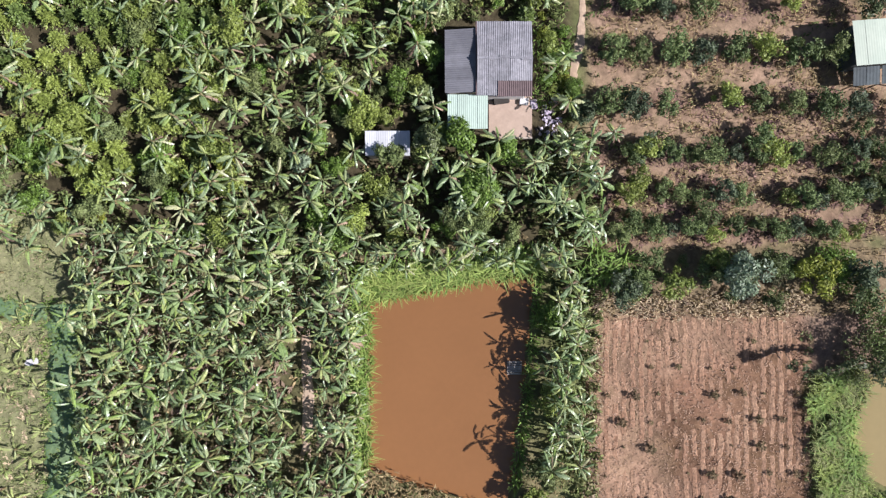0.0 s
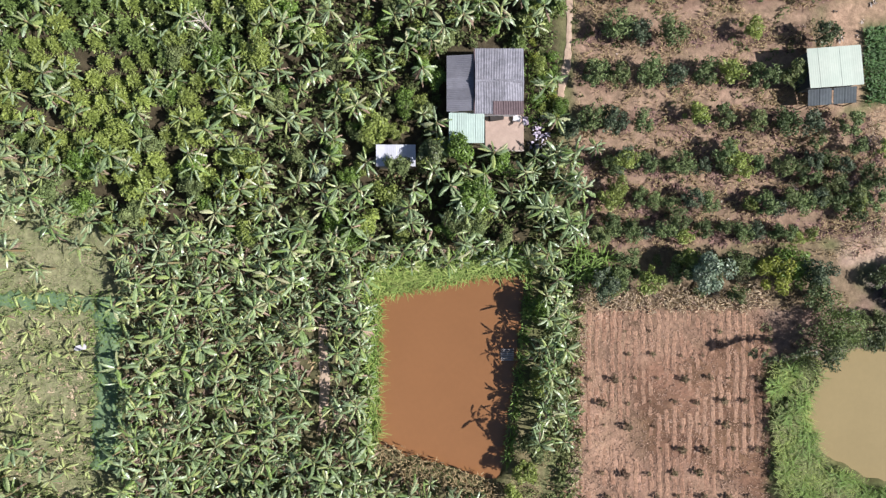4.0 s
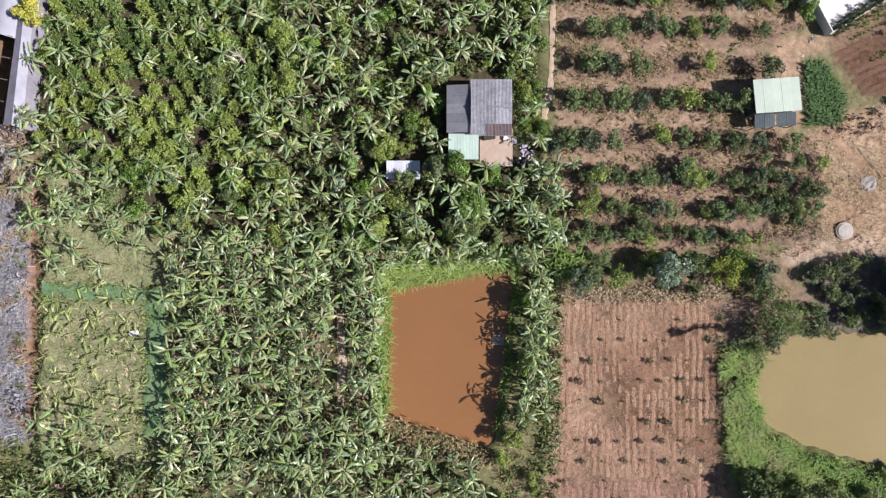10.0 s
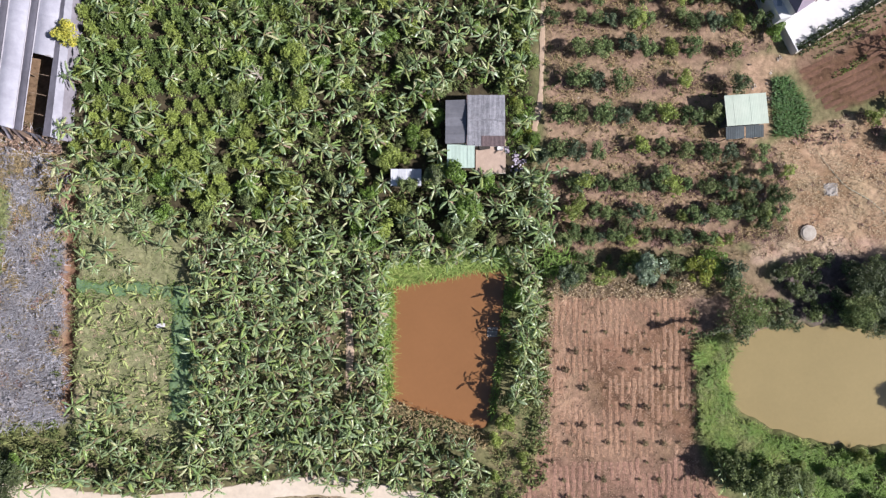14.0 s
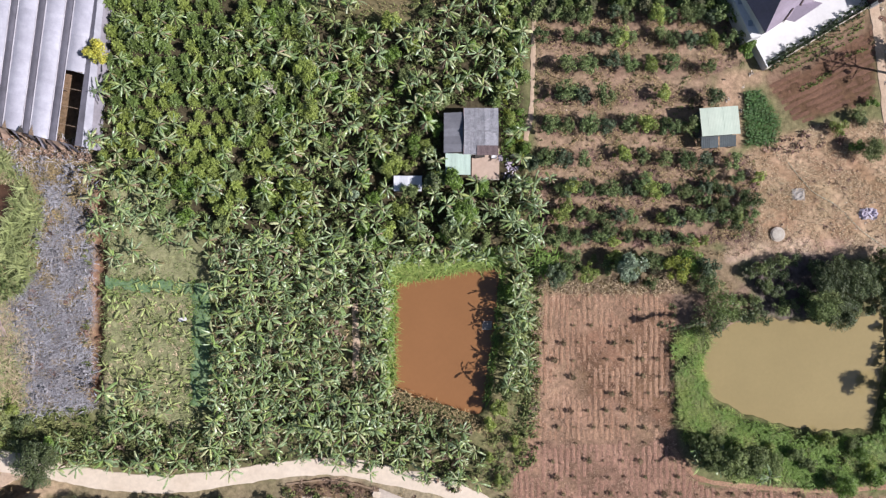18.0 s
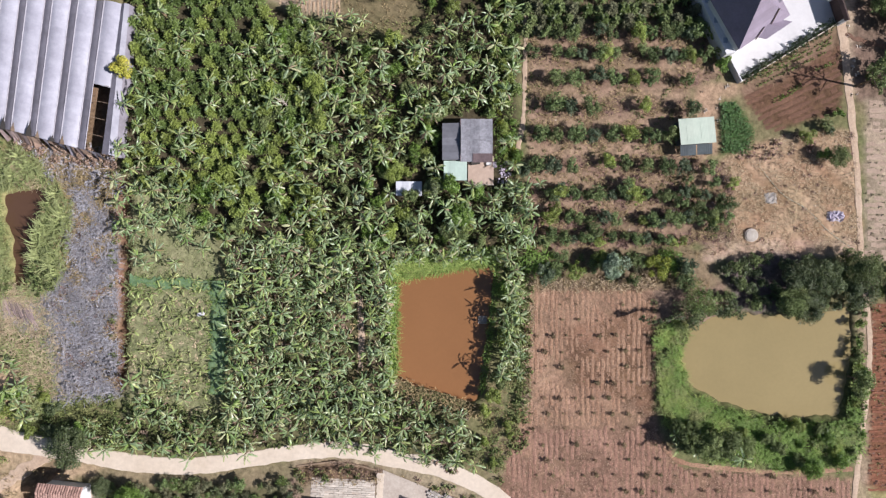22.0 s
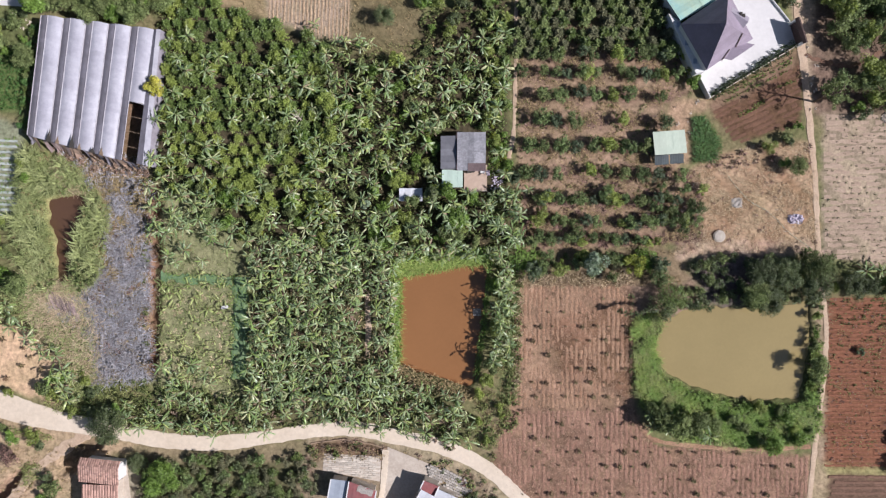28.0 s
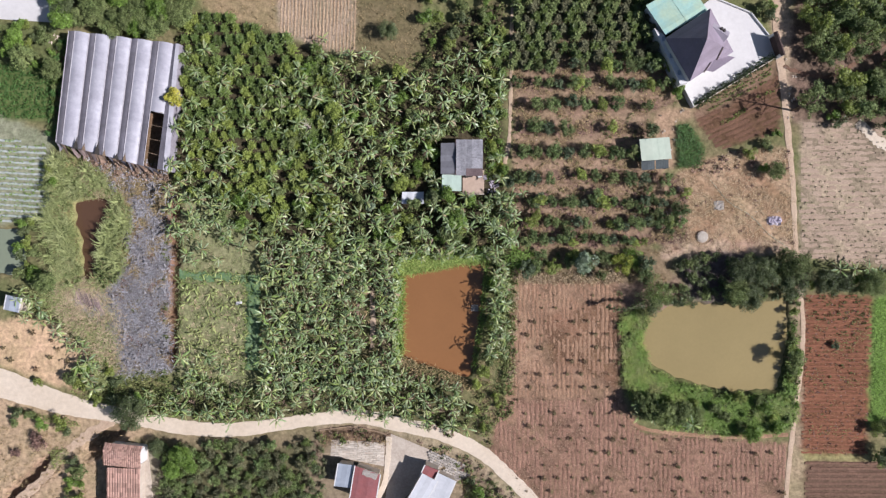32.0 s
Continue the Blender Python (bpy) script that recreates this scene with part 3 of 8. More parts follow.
    for _ in range(2):
        for a in (deep, col[..., 0], col[..., 1], col[..., 2]):
            s = a.copy()
            s[1:-1, 1:-1] = (a[:-2, 1:-1] + a[2:, 1:-1] + a[1:-1, :-2] + a[1:-1, 2:] + 2 * a[1:-1, 1:-1]) / 6
            a[:] = s
    z -= 1.3 * deep
    ny, nx = X.shape
    idx = np.arange(nx * ny).reshape(ny, nx)
    f = np.stack([idx[:-1, :-1], idx[:-1, 1:], idx[1:, 1:], idx[1:, :-1]], -1).reshape(-1, 4)
    me = bpy.data.meshes.new("ground")
    me.vertices.add(nx * ny)
    me.vertices.foreach_set("co", np.stack([X, Y, z], -1).astype(np.float32).ravel())
    me.loops.add(4 * len(f))
    me.loops.foreach_set("vertex_index", f.astype(np.int32).ravel())
    me.polygons.add(len(f))
    me.polygons.foreach_set("loop_start", np.arange(0, 4 * len(f), 4, dtype=np.int32))
    me.polygons.foreach_set("use_smooth", [True] * len(f))
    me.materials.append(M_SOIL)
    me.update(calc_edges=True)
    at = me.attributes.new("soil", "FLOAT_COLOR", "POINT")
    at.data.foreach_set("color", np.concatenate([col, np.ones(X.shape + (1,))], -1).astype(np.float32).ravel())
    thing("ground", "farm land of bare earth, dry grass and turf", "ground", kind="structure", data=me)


ground()


def sheet_of_water(name, poly, material, label):
    cx, cy = sum(p[0] for p in poly) / len(poly), sum(p[1] for p in poly) / len(poly)
    out = []
    for x, y in poly:
        d = math.hypot(x - cx, y - cy)
        out.append((x + (x - cx) / d * 0.9, y + (y - cy) / d * 0.9, -0.38))
    thing(name, label, "water", kind="structure", data=mesh_of(name, out, [range(len(out))], material))


sheet_of_water("water", POND_RED, M_POND_RED, "muddy red brown water of the farm pond")
sheet_of_water("water", POND_TAN, M_POND_TAN, "murky tan water of the large pond")
sheet_of_water("water", POND_DARK, M_POND_DARK, "dark brown water of a narrow reedy ditch")
sheet_of_water("water", POND_GREY, M_POND_GREY, "grey green water of a small pond")


def smooth_line(pts, n=8):
    """Points along a smooth curve through pts (x, y, width)."""
    out = []
    p = [pts[0]] + list(pts) + [pts[-1]]
    for i in range(1, len(p) - 2):
        for k in range(n):
            t = k / n
            out.append([0.5 * (2 * p[i][j] + (p[i + 1][j] - p[i - 1][j]) * t + (2 * p[i - 1][j] - 5 * p[i][j] + 4 * p[i + 1][j] - p[i + 2][j]) * t * t
                               + (3 * p[i][j] - p[i - 1][j] - 3 * p[i + 1][j] + p[i + 2][j]) * t ** 3) for j in range(3)])
    return out + [list(pts[-1])]


def lane(name, pts, material, label, category="road", z=0.07, ragged=0.1):
    line = smooth_line([(*p, w) for p, w in pts])
    v, f = [], []
    for i, (x, y, w) in enumerate(line):
        a, b = line[max(i - 1, 0)], line[min(i + 1, len(line) - 1)]
        dx, dy = b[0] - a[0], b[1] - a[1]
        d = math.hypot(dx, dy)
        nx, ny = -dy / d, dx / d
        l, r = w / 2 + rnd.uniform(-ragged, ragged), w / 2 + rnd.uniform(-ragged, ragged)
        for s, zz in ((-r - 0.12, -0.1), (-r, z), (0, z + 0.02), (l, z), (l + 0.12, -0.1)):
            v.append((x + nx * s, y + ny * s, zz))
        if i:
            k = 5 * i
            f += [(k - 5 + j, k + j, k + j + 1, k - 4 + j) for j in range(4)]
    thing(name, label, category, kind="structure", data=mesh_of(name, v, f, material))


lane("road", [((-86.67, -21.31), 5.4), ((-78.55, -24.28), 5.0), ((-72.46, -26.26), 4.4), ((-66.39, -28.13), 3.6), ((-59.31, -29.49), 2.8), ((-53.25, -30.56), 2.6), ((-45.18, -32.01), 2.5), ((-37.13, -32.35), 2.4), ((-29.10, -31.39), 2.3),
              ((-22.08, -30.34), 2.2), ((-14.08, -29.89), 2.4), ((-7.08, -31.24), 2.5), ((-0.10, -32.79), 2.4), ((6.88, -35.93), 2.3), ((12.37, -40.68), 2.2), ((16.86, -45.33), 2.2), ((22.84, -52.76), 2.2)],
     M_ROAD, "pale sunlit concrete lane curving past the groves")
lane("path", [((57.89, 49.26), 1.6), ((58.36, 37.48), 1.4), ((59.40, 28.64), 1.2), ((60.45, 18.80), 1.0), ((61.30, 9.94), 0.9), ((61.75, 1.07), 0.8), ((62.39, -5.83), 0.8), ((63.13, -12.75), 0.8), ((62.88, -19.67), 0.8),
              ((62.06, -27.59), 0.8), ((61.22, -34.53), 0.8), ((60.40, -43.46), 0.9), ((59.87, -51.41), 0.9)], M_PATH, "narrow trodden dirt path between the fields", "path", 0.05)
lane("path", [((12.31, 50.38), 0.6), ((12.16, 38.54), 0.6), ((12.00, 28.66), 0.55), ((11.83, 20.74), 0.55), ((11.55, 17.57), 0.7), ((10.96, 14.80), 0.6)], M_PATH, "narrow dirt path beside the orchard", "path", 0.05)
lane("path", [((-12.36, -7.0), 0.8), ((-12.12, -12.36), 0.9), ((-12.26, -18.4), 0.8)], M_PATH, "short dirt path between the banana plants", "path", 0.05)
lane("path", [((72.34, 22.15), 1.4), ((73.72, 20.78), 1.5), ((75.29, 19.21), 1.7), ((78.42, 17.25), 1.8), ((82.33, 15.48), 1.8)], M_ROAD, "pale stretch of track at the edge of the wood", "path", 0.05, 0.2)
lane("path", [((59.28, 31.78), 0.6), ((63.69, 30.31), 0.6), ((67.60, 30.11), 0.5), ((71.00, 31.77), 0.5), ((76.33, 35.00), 0.5), ((82.14, 38.42), 0.5)], M_RIDGE_DARK, "dirt track through the wood", "path", 0.05, 0.2)
lane("path", [((-58.00, -30.59), 1.6), ((-62.35, -33.23), 1.7), ((-66.60, -36.39), 1.5), ((-70.46, -40.85), 1.5), ((-75.54, -45.63), 1.6), ((-80.64, -50.73), 1.6)], M_PATH, "dirt track dropping from the lane to the fields", "path", 0.05, 0.25)
lane("path", [((31.24, -27.29), 0.5), ((34.62, -31.25), 0.6), ((41.53, -32.49), 0.6), ((50.40, -33.02), 0.6), ((60.72, -32.55), 0.6)], M_RIDGE, "thin dirt path along the pond bank", "path", 0.05)


def furrows(poly, step, turn, height, material, label, wavy=0.06, width=0.62, seed=3, gaps=0.0, patch=None):
    """Rows of raised soil over a field, cut off at its edges. turn: the direction of the rows, in degrees from x."""
    r = random.Random(seed)
    ca, sa = math.cos(radians(turn)), math.sin(radians(turn))
    lp = [(x * ca + y * sa, y * ca - x * sa) for x, y in poly]
    xs, ys = [p[0] for p in lp], [p[1] for p in lp]
    v, f = [], []
    c = min(ys) + step / 2
    while c < max(ys):
        t = np.arange(min(xs), max(xs), 0.5)
        ok = inside(t + 0.5 * wob(t, np.full(t.shape, c), 2.3), np.full(t.shape, c), lp)
        run, row_h = 0, height * r.uniform(0.55, 1.3)
        for k in range(len(t)):
            fade = 1.0
            if patch is not None:
                fade = min(1.0, max(0.0, 1.6 * (patch - wob(t[k] * ca - c * sa, t[k] * sa + c * ca, 0.33, 21) - 0.5 * wob(t[k], c, 1.2, 22))))
            if not ok[k] or r.random() < gaps:
                run = 0
                continue
            h = row_h * r.uniform(0.6, 1.25) * fade - 0.05 * (1 - fade)
            off = r.uniform(-wavy, wavy)
            for q, zz in ((-width / 2, -0.03), (-width / 4, h), (width / 4, h), (width / 2, -0.03)):
                y = c + q * step + off
                v.append((t[k] * ca - y * sa, t[k] * sa + y * ca, zz))
            if run:
                n = len(v)
                f += [(n - 8 + j, n - 4 + j, n - 3 + j, n - 7 + j) for j in range(3)]
            run += 1
        c += step
    thing("ploughed_field", label, "field", kind="stuff", data=mesh_of("ploughed_field", v, f, material))


BARE_N = [(12.53, -6.03), (31.52, -5.76), (31.42, -24.81), (31.63, -26.10), (11.22, -26.73), (11.32, -25.93)]
BARE_S = [(11.12, -26.83), (31.73, -26.20), (34.62, -32.24), (60.44, -34.04), (59.77, -51.41), (20.36, -51.79), (8.07, -34.92)]
furrows(BARE_N, 0.76, 90, 0.032, M_RIDGE, "dry pinkish brown ploughed rows of a bare field", width=0.8, gaps=0.05, wavy=0.1, patch=0.85)
furrows(BARE_S, 0.8, 90, 0.036, M_RIDGE_BROWN, "darker brown ploughed rows of a bare field", width=0.8, gaps=0.06, seed=4, wavy=0.1, patch=0.85)
furrows(RED_FIELD, 0.72, 0, 0.075, M_RIDGE_RED, "red earth ploughed into straight rows", gaps=0.06, wavy=0.09)
furrows(GREY_FIELD, 1.0, 1, 0.016, M_RIDGE_GREY, "pale pinkish soil ploughed in rows", width=0.9, gaps=0.06, wavy=0.12)
furrows(DARK_FIELD, 0.9, 0, 0.12, M_RIDGE_DARK, "dark brown soil ploughed in rows")
furrows(TOP_PLOT, 0.62, 88, 0.06, M_RIDGE_STRAW, "pale dry rows of a ploughed plot", gaps=0.02)
furrows(VEG_PLOT, 0.9, 25, 0.03, M_RIDGE_VEG, "dark red brown vegetable beds", width=0.85, gaps=0.02)
furrows([(-84.53, 19.68), (-69.86, 18.20), (-69.88, 4.48), (-84.56, 4.44)], 0.95, -3, 0.14, M_MULCH, "vegetable rows under grey mulch film", width=0.5)

# ---- plants ----
def leaf_strip(length, width, rise, droop, tears, seed):
    """An arching banana leaf along x: a bare stalk, then a long blunt blade, torn into strips on both sides of its rib."""
    r = random.Random(seed)
    steps = (0, 0.14, 0.21, 0.33, 0.46, 0.59, 0.72, 0.86, 1.0)
    wide = (0.07, 0.09, 0.62, 0.94, 1.0, 1.0, 0.94, 0.8, 0.36)
    bend = r.uniform(-0.15, 0.15)

    def rib(s):
        return Vector((length * (s - 0.18 * droop * s * s), bend * length * s * s, length * (rise * s - droop * s * s)))

    v, f = [rib(s) for s in steps], []
    for i in range(len(steps) - 1):
        a, b = steps[i], steps[i + 1]
        for side in (1, -1):
            d = 0.3 + tears * r.random()
            gap = r.uniform(0.0, 0.35) * tears * (b - a) if i > 1 else 0
            torn = 1 - 0.3 * tears * r.random()
            wa, wb = width / 2 * wide[i] * torn, width / 2 * wide[i + 1] * torn
            k = len(v)
            v += [rib(b - gap) + Vector((0.16 * wb, side * wb, -d * wb)), rib(a + gap) + Vector((0.16 * wa, side * wa, -d * wa))]
            f.append((i, i + 1, k, k + 1) if side < 0 else (k + 1, k, i + 1, i))
    return v, f


LEAF_SHAPES = [leaf_strip(1.85, 0.40, 0.35, 0.5, 0.7, 1), leaf_strip(1.65, 0.42, 0.6, 0.55, 0.5, 2), leaf_strip(1.95, 0.38, 0.15, 0.4, 0.9, 3),
               leaf_strip(1.45, 0.24, 1.0, 0.5, 0.2, 4), leaf_strip(1.75, 0.42, 0.25, 0.75, 1.1, 5), leaf_strip(1.8, 0.34, 0.45, 0.35, 0.8, 6),
               leaf_strip(1.5, 0.30, -0.35, 0.55, 1.2, 7), leaf_strip(1.3, 0.38, -0.6, 0.4, 1.4, 8)]


def stem_data(r0, r1, h, sides=7, lean=(0, 0)):
    v = [(lean[0] * t + (r0 + (r1 - r0) * t) * math.cos(2 * math.pi * k / sides), lean[1] * t + (r0 + (r1 - r0) * t) * math.sin(2 * math.pi * k / sides), h * t - 0.15 * (1 - t))
         for t in (0, 0.5, 1) for k in range(sides)]
    f = [(a * sides + k, a * sides + (k + 1) % sides, (a + 1) * sides + (k + 1) % sides, (a + 1) * sides + k) for a in (0, 1) for k in range(sides)]
    return v, f + [tuple(range(2 * sides, 3 * sides))]


LEAF_MESH = [mesh_of("leaf", *s, M_DEADLEAF if k > 5 else M_BANANA) for k, s in enumerate(LEAF_SHAPES)]
LEAF_MESH_Y = [mesh_of("leaf", *s, M_DEADLEAF if k > 5 else M_BANANA_Y) for k, s in enumerate(LEAF_SHAPES)]


def leaf_poses(seed, count, h, foot=(0, 0), size=1.0):
    r = random.Random(seed)
    out = []
    for k in range(count):
        shape = 3 if k == 0 else r.choice((0, 5, 1, 2, 4, 1, 5))
        m = pose(foot[0], foot[1], h - 0.05 - 0.04 * k, 0, 0, 137.5 * k + r.uniform(-35, 35)) @ pose(0, 0, 0, r.uniform(-45, 45), r.uniform(-22, 18), 0)
        out.append((shape, m @ Matrix.Scale(size * r.uniform(0.62, 1.12), 4)))
    for k in range(1 + seed % 2):
        out.append((6 + (k + seed) % 2, pose(foot[0], foot[1], h - 0.3, 0, 0, r.uniform(0, 360)) @ Matrix.Scale(size * r.uniform(0.7, 1.05), 4)))
    return out


def mat_of_shoots(seed, height, count):
    """A banana mat: the main stem and a smaller sucker beside it. Stems as (foot, height), and the leaves' poses."""
    r = random.Random(seed)
    a = r.uniform(0, 6.28)
    foot = (0.65 * math.cos(a), 0.65 * math.sin(a))
    low = height * r.uniform(0.5, 0.75)
    small = count // 3
    return [((0, 0), height), (foot, low)], leaf_poses(seed, count - small, height) + leaf_poses(seed + 500, small, low, foot, 0.75)


def banana(kind, seed, height, count, yellow=False):
    label = "young yellowing banana plant in rough grass" if yellow else "banana plant with a crown of arching torn leaves"
    ob = thing("banana_plant", label, "banana plant", "young banana plants" if yellow else "banana plants of the grove")
    stems, leaves = mat_of_shoots(seed, height, count)
    for (x, y), h in stems:
        part("stem", mesh_of("stem", *stem_data(0.14, 0.09, h), M_STEM, True), ob, at=Matrix.Translation((x, y, 0)))
    for shape, m in leaves:
        part("leaf", (LEAF_MESH_Y if yellow else LEAF_MESH)[shape], ob, "dry brown hanging leaf" if shape > 5 else "", m)
    return ob


class Kind:
    """Sets out a plant again and again: the first stands for itself, the rest are copies."""
    def __init__(self, makers):
        self.makers, self.made, self.count = makers, {}, 0

    def put(self, x, y, s=1.0, rz=0.0, which=None, z=-0.04):
        k = self.count % len(self.makers) if which is None else which
        self.count += 1
        m = pose(x, y, z, 0, 0, rz) @ Matrix.Scale(s, 4)
        if k in self.made:
            return copy_thing(self.made[k], m)
        ob = self.makers[k]()
        self.made[k] = ob
        firsts.append((ob, m))
        return ob


firsts = []
BANANAS = Kind([lambda i=i: banana("banana", 40 + i, 2.7 + 0.38 * (i % 4), 13 + i % 3) for i in range(8)])
TALL_BANANAS = Kind([lambda i=i: banana("banana", 80 + i, 4.2 + 0.4 * i, 13) for i in range(3)])
YOUNG_BANANAS = Kind([lambda i=i: banana("banana", 60 + i, 0.6 + 0.14 * (i % 3), 8, True) for i in range(3)])


def crown_quads(seed, radius, height, n, leaf, lobes=9, low=0.35, spread=0.74):
    """Many small leaves on uneven lobes: an array (n, 4, 3). The crown stands on z = 0."""
    g = np.random.default_rng(seed)
    c = g.normal(size=(lobes, 3))
    c /= np.linalg.norm(c, axis=1)[:, None]
    c *= (spread * g.random(lobes)[:, None] ** 0.4)
    rad = 0.22 + 0.24 * g.random(lobes)
    k = g.integers(0, lobes, n)
    d = g.normal(size=(n, 3))
    d /= np.linalg.norm(d, axis=1)[:, None]
    d[:, 2] = np.abs(d[:, 2]) * 0.9 + d[:, 2] * 0.1
    p = c[k] + d * (rad[k] * (0.55 + 0.5 * g.random(n)))[:, None]
    p *= np.array([radius, radius, height / 2])
    p[:, 2] += height * (0.5 + low * 0.2)
    nrm = d + 0.75 * g.normal(size=(n, 3)) + np.array([0, 0, 0.35])
    nrm /= np.linalg.norm(nrm, axis=1)[:, None]
    u = np.cross(nrm, g.normal(size=(n, 3)))
    u /= np.linalg.norm(u, axis=1)[:, None]
    w = np.cross(nrm, u)
    s = leaf * (0.6 + 0.8 * g.random(n))[:, None]
    return np.stack([p - u * s, p - w * s * 0.45 - nrm * s * 0.12, p + u * s, p + w * s * 0.45 - nrm * s * 0.12], 1)


def limbs(seed, h, spread, r0, count=4):
    """A tapered trunk that forks into limbs."""
    r = random.Random(seed)
    v, f = stem_data(r0, r0 * 0.6, h * 0.5)
    for k in range(count):
        a = 2 * math.pi * k / count + r.uniform(-0.5, 0.5)
        e = Vector((math.cos(a) * spread * 0.55, math.sin(a) * spread * 0.55, h * r.uniform(0.75, 0.95)))
        s = Vector((0, 0, h * 0.42))
        d = (e - s).normalized()
        u = d.orthogonal().normalized()
        w = d.cross(u)
        n = len(v)
        for q, rr in ((s, r0 * 0.5), ((s + e) / 2 + Vector((0, 0, h * 0.04)), r0 * 0.33), (e, r0 * 0.12)):
            v += [tuple(q + u * rr * math.cos(2 * math.pi * j / 5) + w * rr * math.sin(2 * math.pi * j / 5)) for j in range(5)]
        f += [(n + b * 5 + j, n + b * 5 + (j + 1) % 5, n + b * 5 + 5 + (j + 1) % 5, n + b * 5 + 5 + j) for b in (0, 1) for j in range(5)]
    return v, f


def tree(name, label, category, group, seed, radius, height, trunk, n, leaf, material, lobes=9, spread=0.74):
    ob = thing(name, label, category, group)
    part("trunk", mesh_of("trunk", *limbs(seed, trunk + height * 0.5, radius, 0.06 + 0.03 * radius), M_BARK, True), ob)
    q = crown_quads(seed, radius, height, n, leaf, lobes, spread=spread)
    q[:, :, 2] += trunk
    part("crown", quads_mesh("crown", q, material), ob)
    return ob


def coffee_quads(seed, radius, height, branches, leaf):
    """A coffee bush: tiers of side branches that spread like a star, each with pairs of leaves along it. An array (n, 4, 3)."""
    g = np.random.default_rng(seed)
    t = np.linspace(0, 1, branches)
    az = 2.39996 * np.arange(branches) + g.normal(size=branches) * 0.25
    el = np.radians(72) * (1 - t) ** 1.1
    ln = radius * (0.5 + 0.55 * np.minimum(1, 2.0 * t)) * (0.75 + 0.45 * g.random(branches))
    z0 = height * (0.82 - 0.68 * t)
    out = []
    for s in np.linspace(0.3, 1.0, 6):
        for turn in (-0.9, 0.9):
            p = np.stack([np.cos(az) * np.cos(el) * ln * s, np.sin(az) * np.cos(el) * ln * s, z0 + ln * (np.sin(el) * s - 0.3 * s * s)], -1)
            a = az + turn * (1.1 - 0.7 * s) + g.normal(size=branches) * 0.25
            l = leaf * (0.7 + 0.6 * g.random(branches))[:, None]
            tip = np.stack([np.cos(a), np.sin(a), np.sin(el) * 0.5 - 0.25 + 0.25 * g.normal(size=branches)], -1) * l
            side = np.stack([-np.sin(a), np.cos(a), 0.5 * g.normal(size=branches)], -1) * l * 0.24
            out.append(np.stack([p, p + tip * 0.5 + side, p + tip, p + tip * 0.5 - side], 1))
    return np.concatenate(out)


def coffee_bush(seed, radius, height, branches, leaf):
    """The leafy star of branches, with a close inner crown under it."""
    return np.concatenate([coffee_quads(seed, radius, height, branches, leaf), crown_quads(seed, radius * 0.95, height * 0.8, 3 * branches, leaf * 0.7, 7, spread=0.5)])


def coffee(seed, material):
    ob = thing("coffee_bush", "dense round coffee bush in a planted row", "bush", "coffee bushes")
    part("trunk", mesh_of("trunk", *stem_data(0.05, 0.025, 1.3), M_BARK, True), ob)
    part("crown", quads_mesh("crown", coffee_bush(seed, 0.86, 1.9, 110, 0.2), material), ob)
    return ob


COFFEE = Kind([lambda i=i: coffee(100 + i, (M_COFFEE, M_COFFEE, M_COFFEE, M_COFFEE, M_COFFEE, M_COFFEE_DEEP)[i]) for i in range(6)])
FRUIT = Kind([lambda i=i: tree("fruit_tree", "dark green fruit tree on dry pinkish earth", "tree", "orchard trees", 120 + i, 1.4, 2.3, 0.35, 1350, 0.115, (M_ORCHARD, M_OLIVE, M_ORCHARD, M_BLUISH, M_ORCHARD, M_COFFEE)[i], 18, 0.88) for i in range(6)])
SHRUB = Kind([lambda i=i: tree("shrub", "leafy green shrub among the banana plants", "bush", "shrubs of the grove", 140 + i, 1.5, 2.2, 0.3, 1900, 0.115, (M_BRIGHT, M_COFFEE, M_OLIVE)[i % 3], 14) for i in range(6)])
BIGTREE = Kind([lambda i=i: tree("tree", "tall dark tree with a broad ragged crown", "tree", "trees by the ponds", 160 + i, 3.0, 4.2, 1.2, 8000, 0.12, (M_DARKTREE, M_OLIVE, M_DARKTREE)[i], 34, 0.84) for i in range(3)])
BRIGHTTREE = Kind([lambda i=i: tree("tree", "full leafy green tree", "tree", "green trees of the margins", 170 + i, 2.0, 3.0, 0.7, 4200, 0.11, (M_BRIGHT, M_OLIVE, M_OLIVE)[i], 28) for i in range(3)])


def solo(name, label, category, seed, x, y, radius, height, trunk, n, leaf, material, lobes=10):
    ob = tree(name, label, category, "", seed, radius, height, trunk, n, leaf, material, lobes)
    ob.matrix_basis = pose(x, y, -0.04, 0, 0, seed * 47)
    return ob


